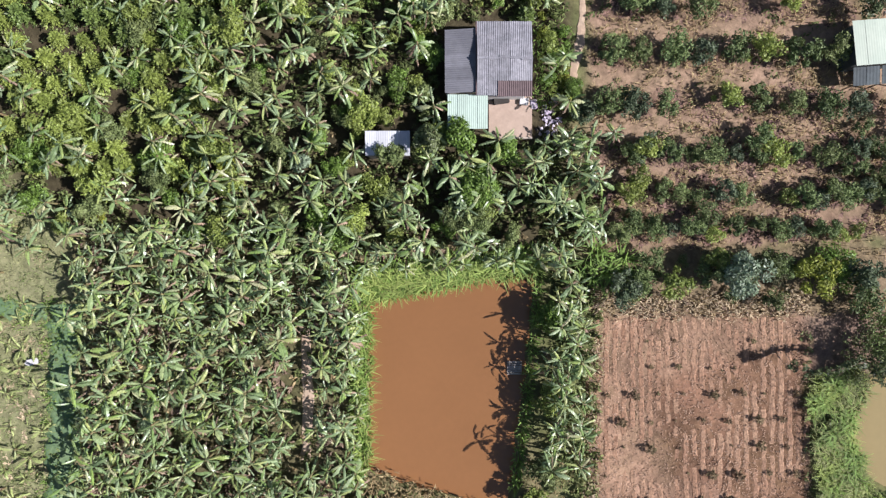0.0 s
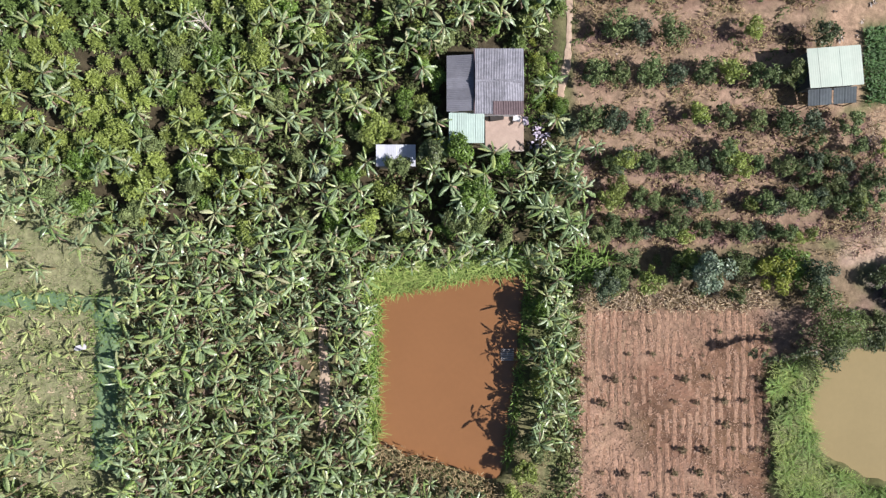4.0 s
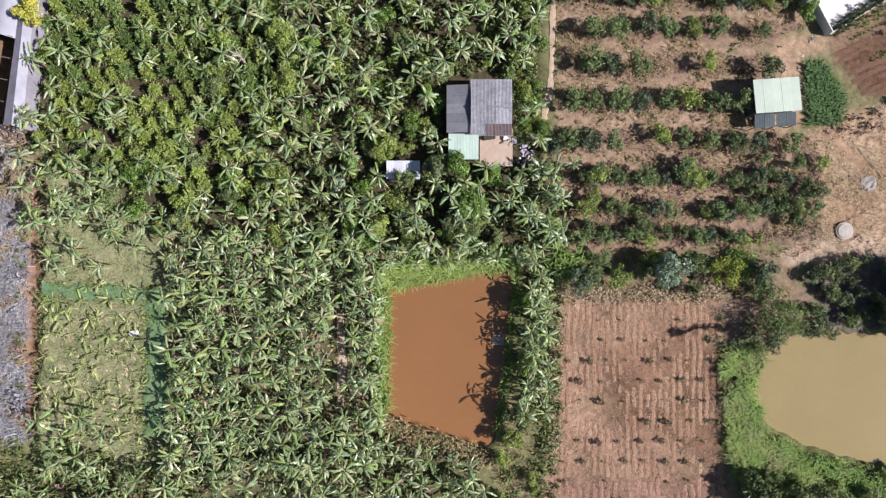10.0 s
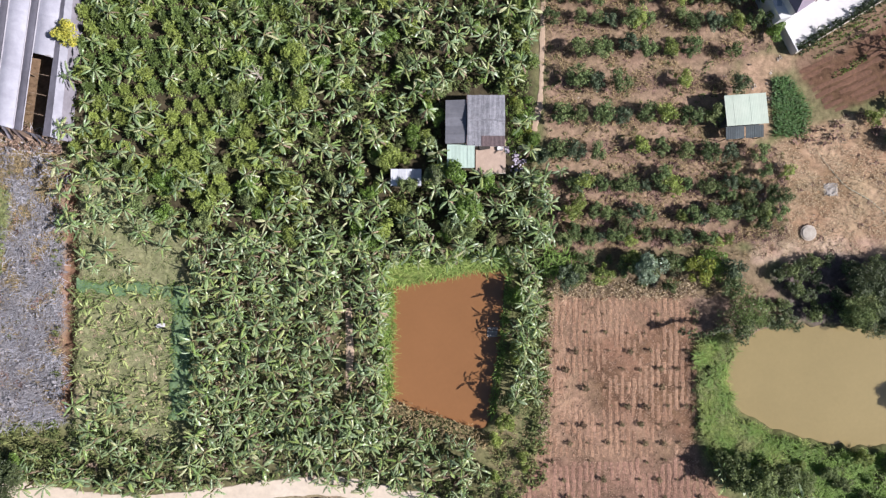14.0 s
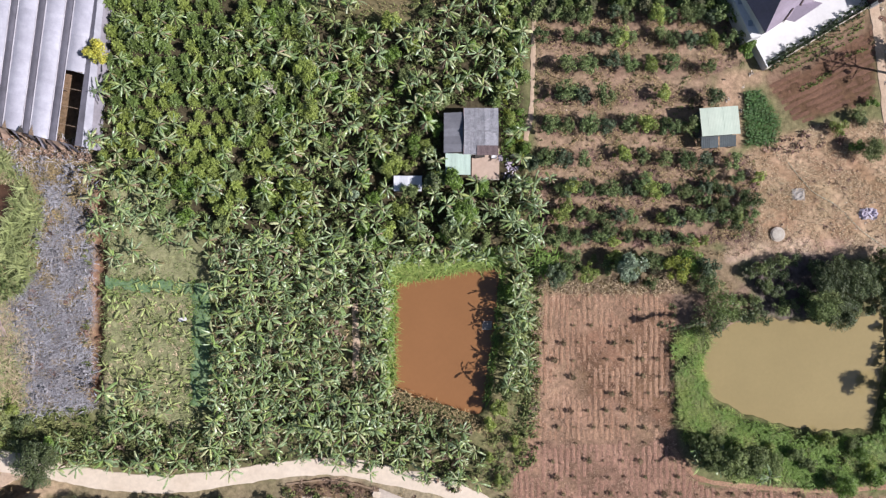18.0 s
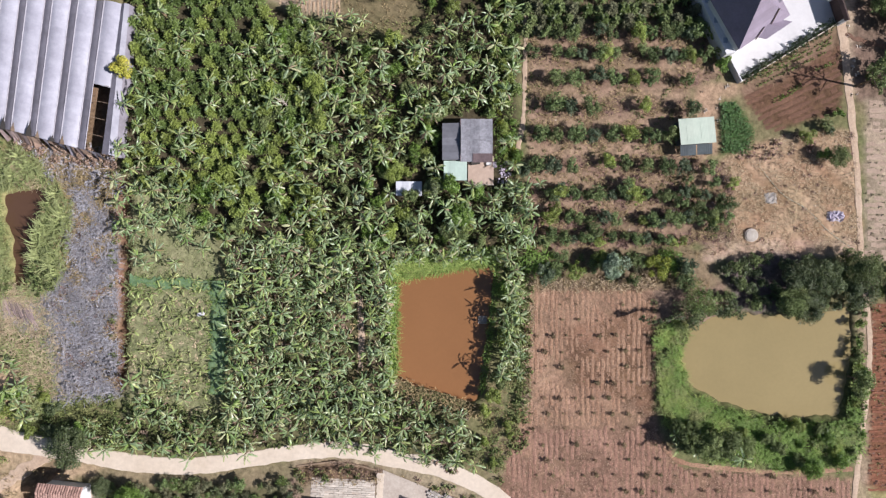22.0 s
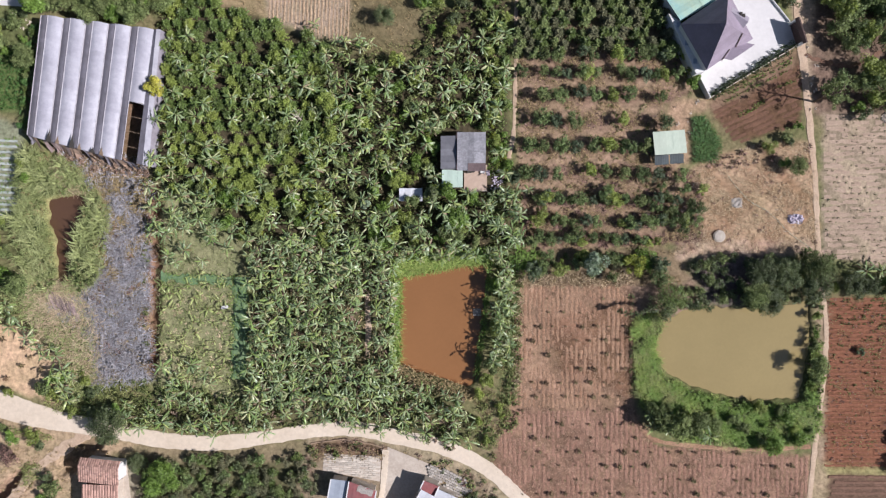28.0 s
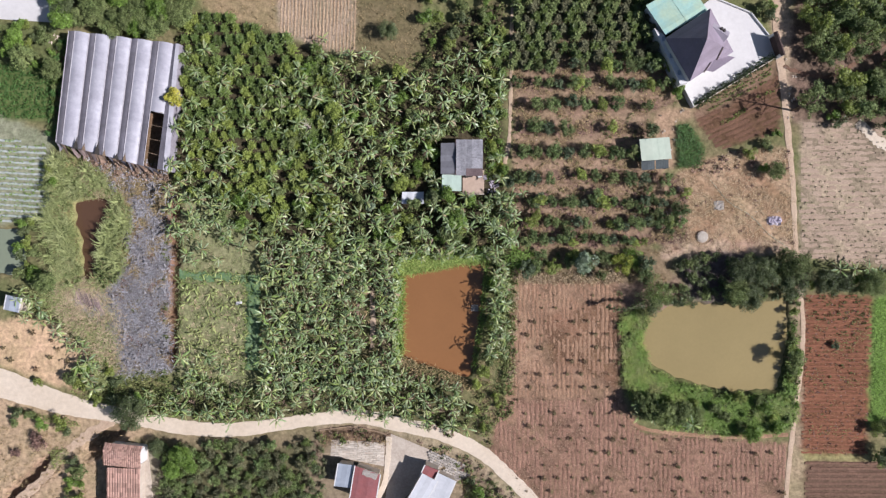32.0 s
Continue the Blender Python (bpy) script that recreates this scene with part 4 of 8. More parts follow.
def tufts(name, label, points, material, height, blades, spread, seed=5, flat=0.6, kind="stuff", wide=1.0):
    """Clumps of bent grass blades at the points, in one mesh."""
    g = np.random.default_rng(seed)
    p = np.repeat(np.array(points, float), blades, 0)
    n = len(p)
    a = g.random(n) * 2 * np.pi
    r = spread * np.sqrt(g.random(n))
    b = np.stack([p[:, 0] + r * np.cos(a), p[:, 1] + r * np.sin(a), np.full(n, -0.05)], -1)
    h = height * (0.5 + 0.8 * g.random(n))
    d = a + g.normal(size=n) * 0.8
    out = np.stack([np.cos(d), np.sin(d), np.zeros(n)], -1)
    side = np.stack([-np.sin(d), np.cos(d), np.zeros(n)], -1) * (wide * (0.035 * h + 0.018))[:, None]
    up = np.array([0, 0, 1.0])
    mid = b + out * (0.25 * flat * h)[:, None] + up * (0.7 * h)[:, None]
    tip = b + out * (0.95 * flat * h)[:, None] + up * (0.8 * h)[:, None]
    q = np.stack([b - side, b + side, mid + side, mid - side], 1)
    q2 = np.stack([mid - side, mid + side, tip + side * 0.15, tip - side * 0.15], 1)
    thing(name, label, "grass", kind=kind, data=quads_mesh(name, np.concatenate([q, q2]), material))


def clumps(name, label, points, material, radius, height, n, leaf, seed=9, category="weeds"):
    """Low leafy clumps at the points, in one mesh."""
    g = np.random.default_rng(seed)
    base = [crown_quads(seed + i, 1, 1, n, leaf, 5) for i in range(4)]
    out = []
    for i, (x, y) in enumerate(points):
        s = radius * (0.6 + 0.8 * g.random())
        q = base[i % 4] * np.array([s, s, height * (0.6 + 0.8 * g.random())])
        out.append(q + np.array([x, y, -0.08]))
    if out:
        thing(name, label, category, kind="stuff", data=quads_mesh(name, np.concatenate(out), material))


def thicket(name, label, points, lo, hi, materials, radius=1.5, height=2.2, n=700, leaf=0.16, seed=600, category="bushes", star=False):
    """Bushes grown into one another, past counting: one mesh for each kind of leaf."""
    r = random.Random(seed)
    base = [coffee_bush(seed + i, radius, height, n, leaf) if star else crown_quads(seed + i, radius, height, n, leaf, 14) for i in range(5)]
    for k, material in enumerate(materials):
        out = []
        for x, y in points[k::len(materials)]:
            a, sc = r.uniform(0, 6.283), r.uniform(lo, hi)
            rot = np.array([[math.cos(a), -math.sin(a), 0], [math.sin(a), math.cos(a), 0], [0, 0, 1]]) * sc
            out.append(base[r.randrange(5)] @ rot.T + np.array([x, y, -0.1]))
        if out:
            thing(name, label, category, kind="stuff", data=quads_mesh(name, np.concatenate(out), material))


HOUSE_AREA = [(-1.25, 19.74), (8.67, 19.75), (9.20, 9.35), (0.27, 9.33), (-1.23, 13.79)]
SHED_AREA = [(-7.69, 10.60), (-3.01, 10.61), (-3.01, 7.63), (-7.68, 7.62)]

# banana plants, nearest the middle of the land as single things
pts = []
pts += scatter(GROVE_MAIN, 1.62, 0.42, 0.96, [GAP], seed=11)
pts += scatter(GROVE_STRIP, 1.15, 0.42, 0.95, seed=12)
top_right = [(-22.19, 37.60), (-3.76, 29.65), (10.58, 37.55), (10.98, 11.33), (14.15, 10.35), (13.90, -0.56), (-22.13, -0.68)]
pts += scatter(top_right, 2.15, 0.42, 0.8, [HOUSE_AREA, SHED_AREA], seed=13)
pts += scatter([(1.76, 9.33), (14.15, 10.35), (13.89, -0.07), (0.80, -0.11)], 2.2, 0.45, 0.6, seed=113)
pts += scatter([(7.81, 8.55), (12.76, 8.88), (12.46, 0.53), (7.83, -0.10)], 1.9, 0.42, 0.9, seed=213)
rnd.shuffle(pts)
near, far = pts[:185], pts[185:]
for i, (x, y) in enumerate(near):
    kind = TALL_BANANAS if inside([x], [y], GROVE_STRIP)[0] else BANANAS
    kind.put(x, y, rnd.uniform(0.6, 0.85) if kind is TALL_BANANAS else rnd.uniform(0.66, 1.02), rnd.uniform(0, 360))
far += scatter([(-46.99, 37.64), (-28.17, 32.65), (-28.15, 13.75), (-46.99, 13.73)], 3.5, 0.42, 0.7, seed=14)
far += scatter([(-28.17, 32.65), (-22.18, 30.66), (-22.13, -0.68), (-33.14, 2.28), (-46.99, 10.73), (-46.99, 14.72), (-28.15, 14.75)], 2.5, 0.42, 0.75, seed=114)
far += scatter([(-47.40, 13.73), (-33.14, 3.78), (-34.14, 0.78), (-46.99, 1.74)], 1.75, 0.4, 0.9, seed=15)
far += scatter(GROVE_SOUTH, 1.95, 0.42, 0.84, seed=16)
far += scatter([(-46.2, -17.5), (-35.4, -17.8), (-35.2, -24.6), (-46.2, -24.8)], 2.2, 0.45, 0.6, seed=317)
far += scatter([(-74.96, -6.87), (-70.91, -8.36), (-65.86, -13.36), (-59.30, -20.35), (-60.32, -25.38), (-64.86, -18.87), (-68.39, -14.87), (-74.46, -12.39)], 1.8, 0.4, 0.85, seed=17)
far += scatter([(33.12, -29.27), (43.50, -31.18), (45.45, -28.69), (33.60, -25.79)], 2.2, 0.4, 0.7, seed=18)
far += scatter([(67.36, -2.86), (75.66, -2.83), (75.68, -5.29), (67.37, -4.83)], 2.2, 0.4, 0.6, seed=19)

far += scatter([(-46.5, 9.5), (-34.8, 3.2), (-34.0, -3.2), (-46.3, -3.2)], 2.7, 0.45, 0.6, seed=316)


def banana_stuff(points, label, lo=0.64, hi=1.02):
    """Banana plants past counting, in one mesh of green leaves, stems and dead leaves."""
    v, f, which = [], [], []
    sets = [mat_of_shoots(200 + i, 2.6 + 0.25 * i, 14)[1] for i in range(7)]
    stem = stem_data(0.14, 0.09, 2.9)
    for i, (x, y) in enumerate(points):
        tall = 1.25 if inside([x], [y], GROVE_STRIP)[0] else 1.0
        m = pose(x, y, -0.04, 0, 0, rnd.uniform(0, 360)) @ Matrix.Diagonal((1, 1, tall, 1)) @ Matrix.Scale(rnd.uniform(lo, hi) / (1.15 if tall > 1 else 1), 4)
        for shape, lm in sets[i % 7]:
            k, mm = len(v), m @ lm
            v += [mm @ c for c in LEAF_SHAPES[shape][0]]
            f += [tuple(j + k for j in q) for q in LEAF_SHAPES[shape][1]]
            which += [2 if shape > 5 else 0] * len(LEAF_SHAPES[shape][1])
        k = len(v)
        v += [m @ Vector(c) for c in stem[0]]
        f += [tuple(j + k for j in q) for q in stem[1]]
        which += [1] * len(stem[1])
    me = mesh_of("banana_grove", v, f, M_BANANA_J)
    me.materials.append(M_STEM)
    me.materials.append(M_DEADLEAF)
    me.polygons.foreach_set("material_index", which)
    thing("banana_grove", label, "banana plants", kind="stuff", data=me)


banana_stuff(far, "banana plants with arching leaves round the main grove")
banana_stuff([p for p in scatter(GROVE_MAIN, 1.25, 0.5, 0.85, [GAP], seed=311) + scatter(GROVE_SOUTH, 2.4, 0.5, 0.7, seed=312) + scatter(GROVE_STRIP, 1.3, 0.5, 0.8, seed=313) if wob(p[0], p[1], 0.55, 45) > -0.42],
             "low green banana shoots under the taller plants", 0.34, 0.62)
for x, y in scatter([(-46.39, -4.26), (-34.14, -4.21), (-34.12, -25.22), (-46.39, -25.29)], 1.55, 0.3, 0.85, dy=1.9, seed=21):
    YOUNG_BANANAS.put(x, y, rnd.uniform(0.5, 0.82), rnd.uniform(0, 360))

# coffee rows and shrubs in the upper grove
plot = scatter(COFFEE_PLOT, 2.0, 0.13, 0.95, dy=1.85, seed=22)
for x, y in [p for p in plot if p[1] < 19.7]:
    COFFEE.put(x, y, rnd.uniform(0.75, 1.15), rnd.uniform(0, 360))
thicket("coffee_plot", "rows of round deep green coffee bushes", [p for p in plot if p[1] >= 19.7], 0.85, 1.2, (M_COFFEE_DEEP, M_COFFEE_DEEP, M_COFFEE_DEEP, M_COFFEE), 0.88, 2.0, 70, 0.22, 605, star=True)
thicket("coffee_plot", "column of deep green coffee bushes beside the orchard path", scatter([(6.61, 40.52), (10.86, 41.50), (10.95, 19.75), (6.69, 19.75)], 1.9, 0.12, 0.95, dy=1.8, seed=23), 0.9, 1.2, (M_COFFEE_DEEP, M_COFFEE), 0.85, 2.0, 70, 0.22, 606, star=True)
for x, y in scatter([(-28.17, 32.65), (6.64, 32.62), (6.75, -0.09), (-33.14, 1.78), (-46.19, 10.73), (-28.15, 11.76)], 3.0, 0.45, 0.66, [HOUSE_AREA, SHED_AREA], seed=24):
    SHRUB.put(x, y, rnd.uniform(0.6, 1.15), rnd.uniform(0, 360))
thicket("coffee_plot", "dense coffee bushes grown into one canopy", scatter(COFFEE_TOP, 1.75, 0.16, 0.95, dy=1.6, seed=25), 0.85, 1.25, (M_OLIVE, M_DRYLEAF, M_COFFEE_DEEP), 0.86, 2.3, 60, 0.24, 610, star=True)


# orchard rows
def orchard_row(x0, x1, y, step, lo, hi):
    x = x0
    while x < x1:
        if rnd.random() < 0.86:
            FRUIT.put(x + rnd.uniform(-0.4, 0.4), y + rnd.uniform(-0.35, 0.35), rnd.uniform(lo, hi), rnd.uniform(0, 360))
        x += step * rnd.uniform(0.9, 1.15)


for y, xa, xb, lo, hi in zip(ROWS, (13.33, 13.03, 13.72, 13.52, 14.02, 13.52, 15.50, 15.01, 14.02),
                             (39.62, 39.13, 37.66, 34.02, 33.43, 36.18, 41.58, 42.07, 34.22),
                             (0.75, 0.65, 0.8, 0.85, 0.85, 0.8, 0.6, 0.6, 0.55), (1.1, 1.0, 1.15, 1.2, 1.2, 1.1, 1.1, 1.1, 0.95)):
    orchard_row(xa, xb, y, 2.6 if 11 < y < 26 else 1.75, lo + 0.05, hi - (0.0 if y > 11 else 0.15))
thicket("woodland", "ragged olive green trees closing into a wood", scatter([(61.80, 49.24), (82.04, 49.18), (82.13, 38.91), (71.48, 32.75), (64.66, 31.39), (62.49, 34.04)], 2.2, 0.4, 0.97, seed=28) + scatter([(70.14, 29.12), (73.92, 31.77), (82.16, 35.98), (82.29, 19.80), (73.52, 21.56), (70.58, 23.23)], 2.2, 0.4, 0.97, seed=328) + scatter([(61.74, 29.62), (69.55, 30.11), (69.61, 22.25), (62.77, 23.23)], 2.6, 0.45, 0.6, seed=329), 0.75, 1.2, (M_OLIVE, M_ORCHARD, M_COFFEE, M_ORCHARD), 2.2, 3.8, 1500, 0.15, 620, "trees")
thicket("thicket", "tangled dark brush behind the large pond", along((38.2, -9.0), (44.5, -9.4), 1.0, 493) + along((39.0, -6.8), (43.5, -7.4), 1.2, 494) + scatter([(39.88, -2.95), (45.29, -1.45), (60.98, 0.08), (61.53, -8.31), (54.18, -9.82), (42.38, -8.88)], 1.7, 0.45, 0.85, seed=428), 0.6, 1.1, (M_DARKTREE, M_OLIVE, M_DARKTREE), 1.3, 2.0, 800, 0.12, 630)
for x, y in scatter([(36.84, 12.66), (42.46, 11.39), (42.89, 3.98), (36.40, 3.47)], 2.2, 0.4, 0.7, seed=128):
    FRUIT.put(x, y, rnd.uniform(0.7, 1.1), rnd.uniform(0, 360))
for x, y in scatter([(16.63, 9.06), (39.31, 11.38), (42.76, 9.41), (42.31, 3.48), (34.45, 0.79), (14.68, 0.73)], 2.2, 0.42, 0.34, seed=127):
    FRUIT.put(x, y, rnd.uniform(0.5, 0.95), rnd.uniform(0, 360))
thicket("thicket", "half-bare purplish shrubs at the orchard's end", scatter([(33.0, 11.6), (42.6, 11.2), (42.9, 3.2), (33.0, 2.8)], 2.0, 0.45, 0.5, seed=492), 0.5, 0.95, (M_FAN, M_DRYLEAF), 1.3, 2.0, 320, 0.1, 695)
# hedge of trees between the orchard and the bare field
for x, y in scatter([(12.21, -0.87), (39.38, -0.48), (39.40, -4.74), (12.23, -4.84)], 1.9, 0.4, 0.68, seed=29):
    FRUIT.put(x, y, rnd.uniform(0.7, 1.3), rnd.uniform(0, 360))
solo("bush", "bright green leafy bush at the orchard edge", "bush", 211, 33.14, -2.05, 2.6, 1.9, 0.2, 2600, 0.13, M_BRIGHT, 22)
solo("tree", "silvery blue-green tree with a broad crown", "tree", 201, 24.24, -2.52, 2.4, 3.6, 1.0, 3000, 0.15, M_SILVER, 18)
for x, y in ((51.19, -3.6), (50.24, -7.4), (52.6, -8.6), (55.12, -3.89), (60.02, -2.88), (59.55, -5.85)):
    BIGTREE.put(x, y, rnd.uniform(0.7, 1.05), rnd.uniform(0, 360))
thicket("thicket", "low mixed bushes between orchard and bare field", scatter([(12.6, -0.8), (31.0, -0.8), (31.0, -4.2), (12.8, -4.2)], 1.5, 0.45, 0.6, seed=482), 0.45, 0.95, (M_OLIVE, M_ORCHARD, M_DRYLEAF, M_COFFEE_DEEP), 1.2, 1.8, 600, 0.11, 660)
tufts("grass", "spiky green grass clumps beside the pond strip", scatter([(11.6, 0.2), (15.8, -0.3), (15.6, -3.4), (11.8, -3.6)], 0.9, 0.5, 0.85, seed=483), M_LUSH, 1.5, 16, 0.4, flat=1.0, wide=0.9)
clumps("weeds", "brown dead weeds along the edge of the bare field", scatter([(12.1, -4.2), (31.2, -4.0), (31.2, -5.6), (13.6, -6.0), (13.0, -24.0), (11.6, -24.0)], 0.75, 0.5, 0.75, seed=484), M_DEBRIS, 0.5, 0.55, 44, 0.13)
tufts("dry_grass", "tall straw along the edge of the bare field", scatter([(12.1, -4.0), (31.2, -3.8), (31.2, -6.2), (13.4, -6.4), (12.9, -24.0), (11.8, -24.0)], 0.5, 0.5, 0.75, seed=485), M_STRAW, 0.55, 10, 0.4)
FEATHER = Kind([lambda i=i: tree("tree", "feathery half-dry tree at the field corner", "tree", "feathery trees by the pond", 180 + i, 2.1, 2.6, 0.8, 1500, 0.11, (M_OLIVE, M_COFFEE_DEEP, M_OLIVE)[i], 40, 1.05) for i in range(3)])
for x, y, sc in ((35.4, -8.6, 0.95), (37.2, -7.6, 0.9), (34.8, -11.0, 0.6), (38.9, -8.0, 0.8), (36.4, -5.8, 0.7), (36.6, -9.9, 0.7)):
    FEATHER.put(x, y, sc, rnd.uniform(0, 360))
for x, y in ((53.34, -31.61), (-68.38, -6.34), (-57.24, 37.65), (-53.21, 38.15), (-50.20, 37.64), (-67.31, 30.68), (-74.37, 35.68), (-72.36, 32.69)):
    BRIGHTTREE.put(x, y, rnd.uniform(0.9, 1.3), rnd.uniform(0, 360))
BIGTREE.put(-53.3, -28.6, 1.0, 40, 0)
for x, y, sc in ((-45.2, -36.3, 1.1), (-46.8, -38.6, 0.9), (-43.9, -38.2, 0.75)):
    BRIGHTTREE.put(x, y, sc, rnd.uniform(0, 360), 0)
solo("tree", "leafy tree leaning over the pond bank", "tree", 214, 60.06, -18.80, 2.0, 2.6, 1.4, 2400, 0.13, M_OLIVE, 18)
solo("bush", "greyish bush in the red field", "bush", 215, 68.43, -16.79, 0.9, 1.1, 0.1, 500, 0.13, M_BLUISH, 10)
solo("bush", "low reddish brown bush on bare earth", "bush", 212, -71.12, -34.14, 2.0, 1.5, 0.1, 1500, 0.13, M_LITTER, 16)
solo("bush", "small brown bush on the bare slope", "bush", 213, -75.31, -36.45, 1.1, 0.9, 0.1, 600, 0.13, M_LITTER, 12)
for x, y in ((57.26, 13.38), (-9.25, 37.38), (-65.28, 41.65), (-61.25, 42.64), (65.91, -5.53), (68.85, -5.81), (73.44, -5.79), (76.51, -35.40)):
    BIGTREE.put(x, y, rnd.uniform(0.55, 0.8), rnd.uniform(0, 360))
thicket("thicket", "dense mixed bushes south of the lane", scatter([(-50.73, -34.86), (-23.08, -33.95), (-20.06, -41.14), (-22.05, -52.19), (-50.23, -52.46)], 1.22, 0.45, 0.9, seed=31), 0.5, 1.0, (M_OLIVE, M_DRYLEAF, M_DARKTREE, M_DRYLEAF, M_ORCHARD, M_COFFEE_DEEP), 1.25, 2.2, 620, 0.12, 640)
solo("tree", "small tree in full yellow blossom", "tree", 205, -46.05, 25.52, 1.8, 3.4, 1.4, 2400, 0.13, M_YELLOW, 16)
solo("tree", "leafy light green tree over the mint roof", "tree", 206, 1.06, 9.33, 2.0, 3.0, 0.8, 1800, 0.17, M_BRIGHT)
thicket("thicket", "light yellow green bushes beside the farmhouse", scatter([(7.9, 20.5), (10.6, 20.5), (10.4, 11.0), (8.0, 13.2)], 1.25, 0.4, 0.85, seed=486), 0.45, 0.85, (M_YELLOWGREEN, M_COFFEE, M_BRIGHT), 1.2, 1.8, 600, 0.11, 670)
thicket("thicket", "green undergrowth round the farmhouse", scatter([(-9.0, 22.5), (7.5, 22.5), (7.0, 19.4), (-1.0, 19.4), (-1.2, 9.6), (-9.0, 11.0)], 1.6, 0.45, 0.8, seed=487), 0.4, 0.9, (M_OLIVE, M_COFFEE, M_BRIGHT), 1.2, 1.8, 600, 0.11, 680)
solo("bush", "light green bush with yellow flower heads", "bush", 207, -3.28, 19.86, 1.3, 2.2, 0.4, 1000, 0.17, M_BRIGHT)

clumps("rubbish", "pale lilac heap of plastic rubbish", scatter([(8.30, 12.58), (9.97, 12.89), (10.16, 9.49), (8.55, 9.48)], 0.7, 0.5, 0.9, seed=250), M_LILAC, 0.4, 0.35, 16, 0.4, category="rubbish")
solo("tree", "full round light green tree in the grove", "tree", 216, -18.61, 23.32, 2.1, 2.8, 0.7, 3000, 0.12, M_COFFEE, 26)
solo("tree", "full round light green tree in the grove", "tree", 217, -18.11, 18.54, 2.0, 2.8, 0.7, 3000, 0.12, M_COFFEE, 26)
clumps("weeds", "weeds under the banana plants by the house", scatter([(7.50, 9.79), (13.07, 9.50), (12.77, 0.53), (7.52, -0.10)], 0.9, 0.5, 0.8, seed=251), M_WEED, 0.7, 0.9, 26, 0.28)
for x, y, sc, k in ((2.74, 4.78, 0.85, 0), (1.89, 5.88, 0.7, 0), (2.54, 2.18, 0.8, 1), (0.94, 2.66, 0.8, 2), (10.94, 13.56, 0.5, 0)):
    BRIGHTTREE.put(x, y, sc, rnd.uniform(0, 360), k)

for x, y in scatter([(-9.19, 13.78), (-1.23, 13.79), (-0.72, 9.33), (-2.21, 6.34), (-9.17, 6.33)], 1.7, 0.4, 0.85, [[(-7.39, 10.31), (-3.21, 10.31), (-3.20, 7.83), (-7.38, 7.82)]], seed=244) + scatter([(-3.04, 20.24), (-1.05, 20.24), (-0.62, 9.33), (-2.61, 9.32)], 1.8, 0.4, 0.8, seed=245):
    SHRUB.put(x, y, rnd.uniform(0.55, 0.95), rnd.uniform(0, 360))

for x, y in scatter(SCRUB, 3.0, 0.42, 0.75, seed=246):
    SHRUB.put(x, y, rnd.uniform(0.45, 0.8), rnd.uniform(0, 360), 1)
BIGTREE.put(-49.6, -35.0, 0.5, 200)

# weeds and grass
tufts("bank_grass", "lush green grass on the pond bank", scatter([(-8.16, -1.63), (7.75, -0.09), (7.95, -2.27), (1.80, -3.29), (-6.55, -4.91), (-6.91, -20.06), (-8.11, -20.06)], 0.45, 0.5, seed=41), M_LUSH, 0.9, 11, 0.35)
tufts("bank_grass", "long pale green grass hanging over the pond's edge", scatter([(-7.4, -2.7), (7.6, -0.9), (7.9, -2.0), (1.8, -2.9), (-6.6, -4.5)], 0.4, 0.5, 0.9, seed=495) + along((-7.3, -4.4), (-7.1, -19.0), 0.4, 496), M_BANK, 1.0, 14, 0.4, flat=1.2, wide=0.7)
tufts("bank_grass", "dry tufted grass along the pond edge", scatter([(-6.92, -19.06), (-0.53, -21.02), (5.44, -23.18), (5.45, -24.97), (-6.91, -23.05)], 0.5, 0.5, seed=42), M_DRY, 0.8, 6, 0.35)
ring = [(31.16, -11.90), (35.6, -10.39), (36.2, -11.9), (34.75, -15.85), (36.0, -20.5), (40.9, -23.4), (51.2, -25.7), (59.3, -25.5), (61.2, -15.72), (62.07, -15.72), (61.69, -31.06), (51.38, -32.62), (39.55, -31.21), (32.61, -25.79)]
ring_points = [p for p in scatter(ring, 0.38, 0.5, seed=43) if wob(p[0], p[1], 1.7, 24) + 0.6 * wob(p[0], p[1], 0.6, 25) > -0.25]
clumps("weeds", "dark weedy hollows on the pond bank", [p for p in scatter(ring, 0.8, 0.5, seed=243) if wob(p[0], p[1], 1.7, 24) + 0.6 * wob(p[0], p[1], 0.6, 25) < -0.12], M_OLIVE, 0.6, 0.8, 34, 0.22)
bright = [p for p in ring_points if p[0] < 38.64 + 2 * wob(p[0], p[1], 0.4) or wob(p[0], p[1], 0.5, 3) > 0.25]
lush = [p for p in ring_points if p not in set(bright)]
tufts("bank_grass", "light yellow green grass on the pond bank", [p for p in bright if wob(p[0], p[1], 0.9, 6) > -0.2], M_BANK, 0.85, 22, 0.4, flat=0.9, wide=0.5)
tufts("bank_grass", "duller long grass on the pond bank", [p for p in bright if wob(p[0], p[1], 0.9, 6) < 0.05], M_GRASS, 1.0, 14, 0.4, seed=6, flat=0.9, wide=0.5)
tufts("bank_grass", "deep green grass tussocks on the pond bank", [p for p in bright if wob(p[0], p[1], 1.3, 8) > 0.2], M_LUSH, 1.1, 14, 0.35, seed=7, flat=0.8, wide=0.6)
tufts("bank_grass", "lush bright grass round the large pond", lush, M_LUSH, 0.95, 16, 0.4, wide=0.6)
for x, y in scatter([(33.59, -24.79), (41.49, -24.75), (60.18, -25.62), (61.20, -30.56), (51.38, -32.12), (39.55, -30.72)], 2.6, 0.45, 0.55, seed=143):
    SHRUB.put(x, y, rnd.uniform(0.5, 1.0), rnd.uniform(0, 360))
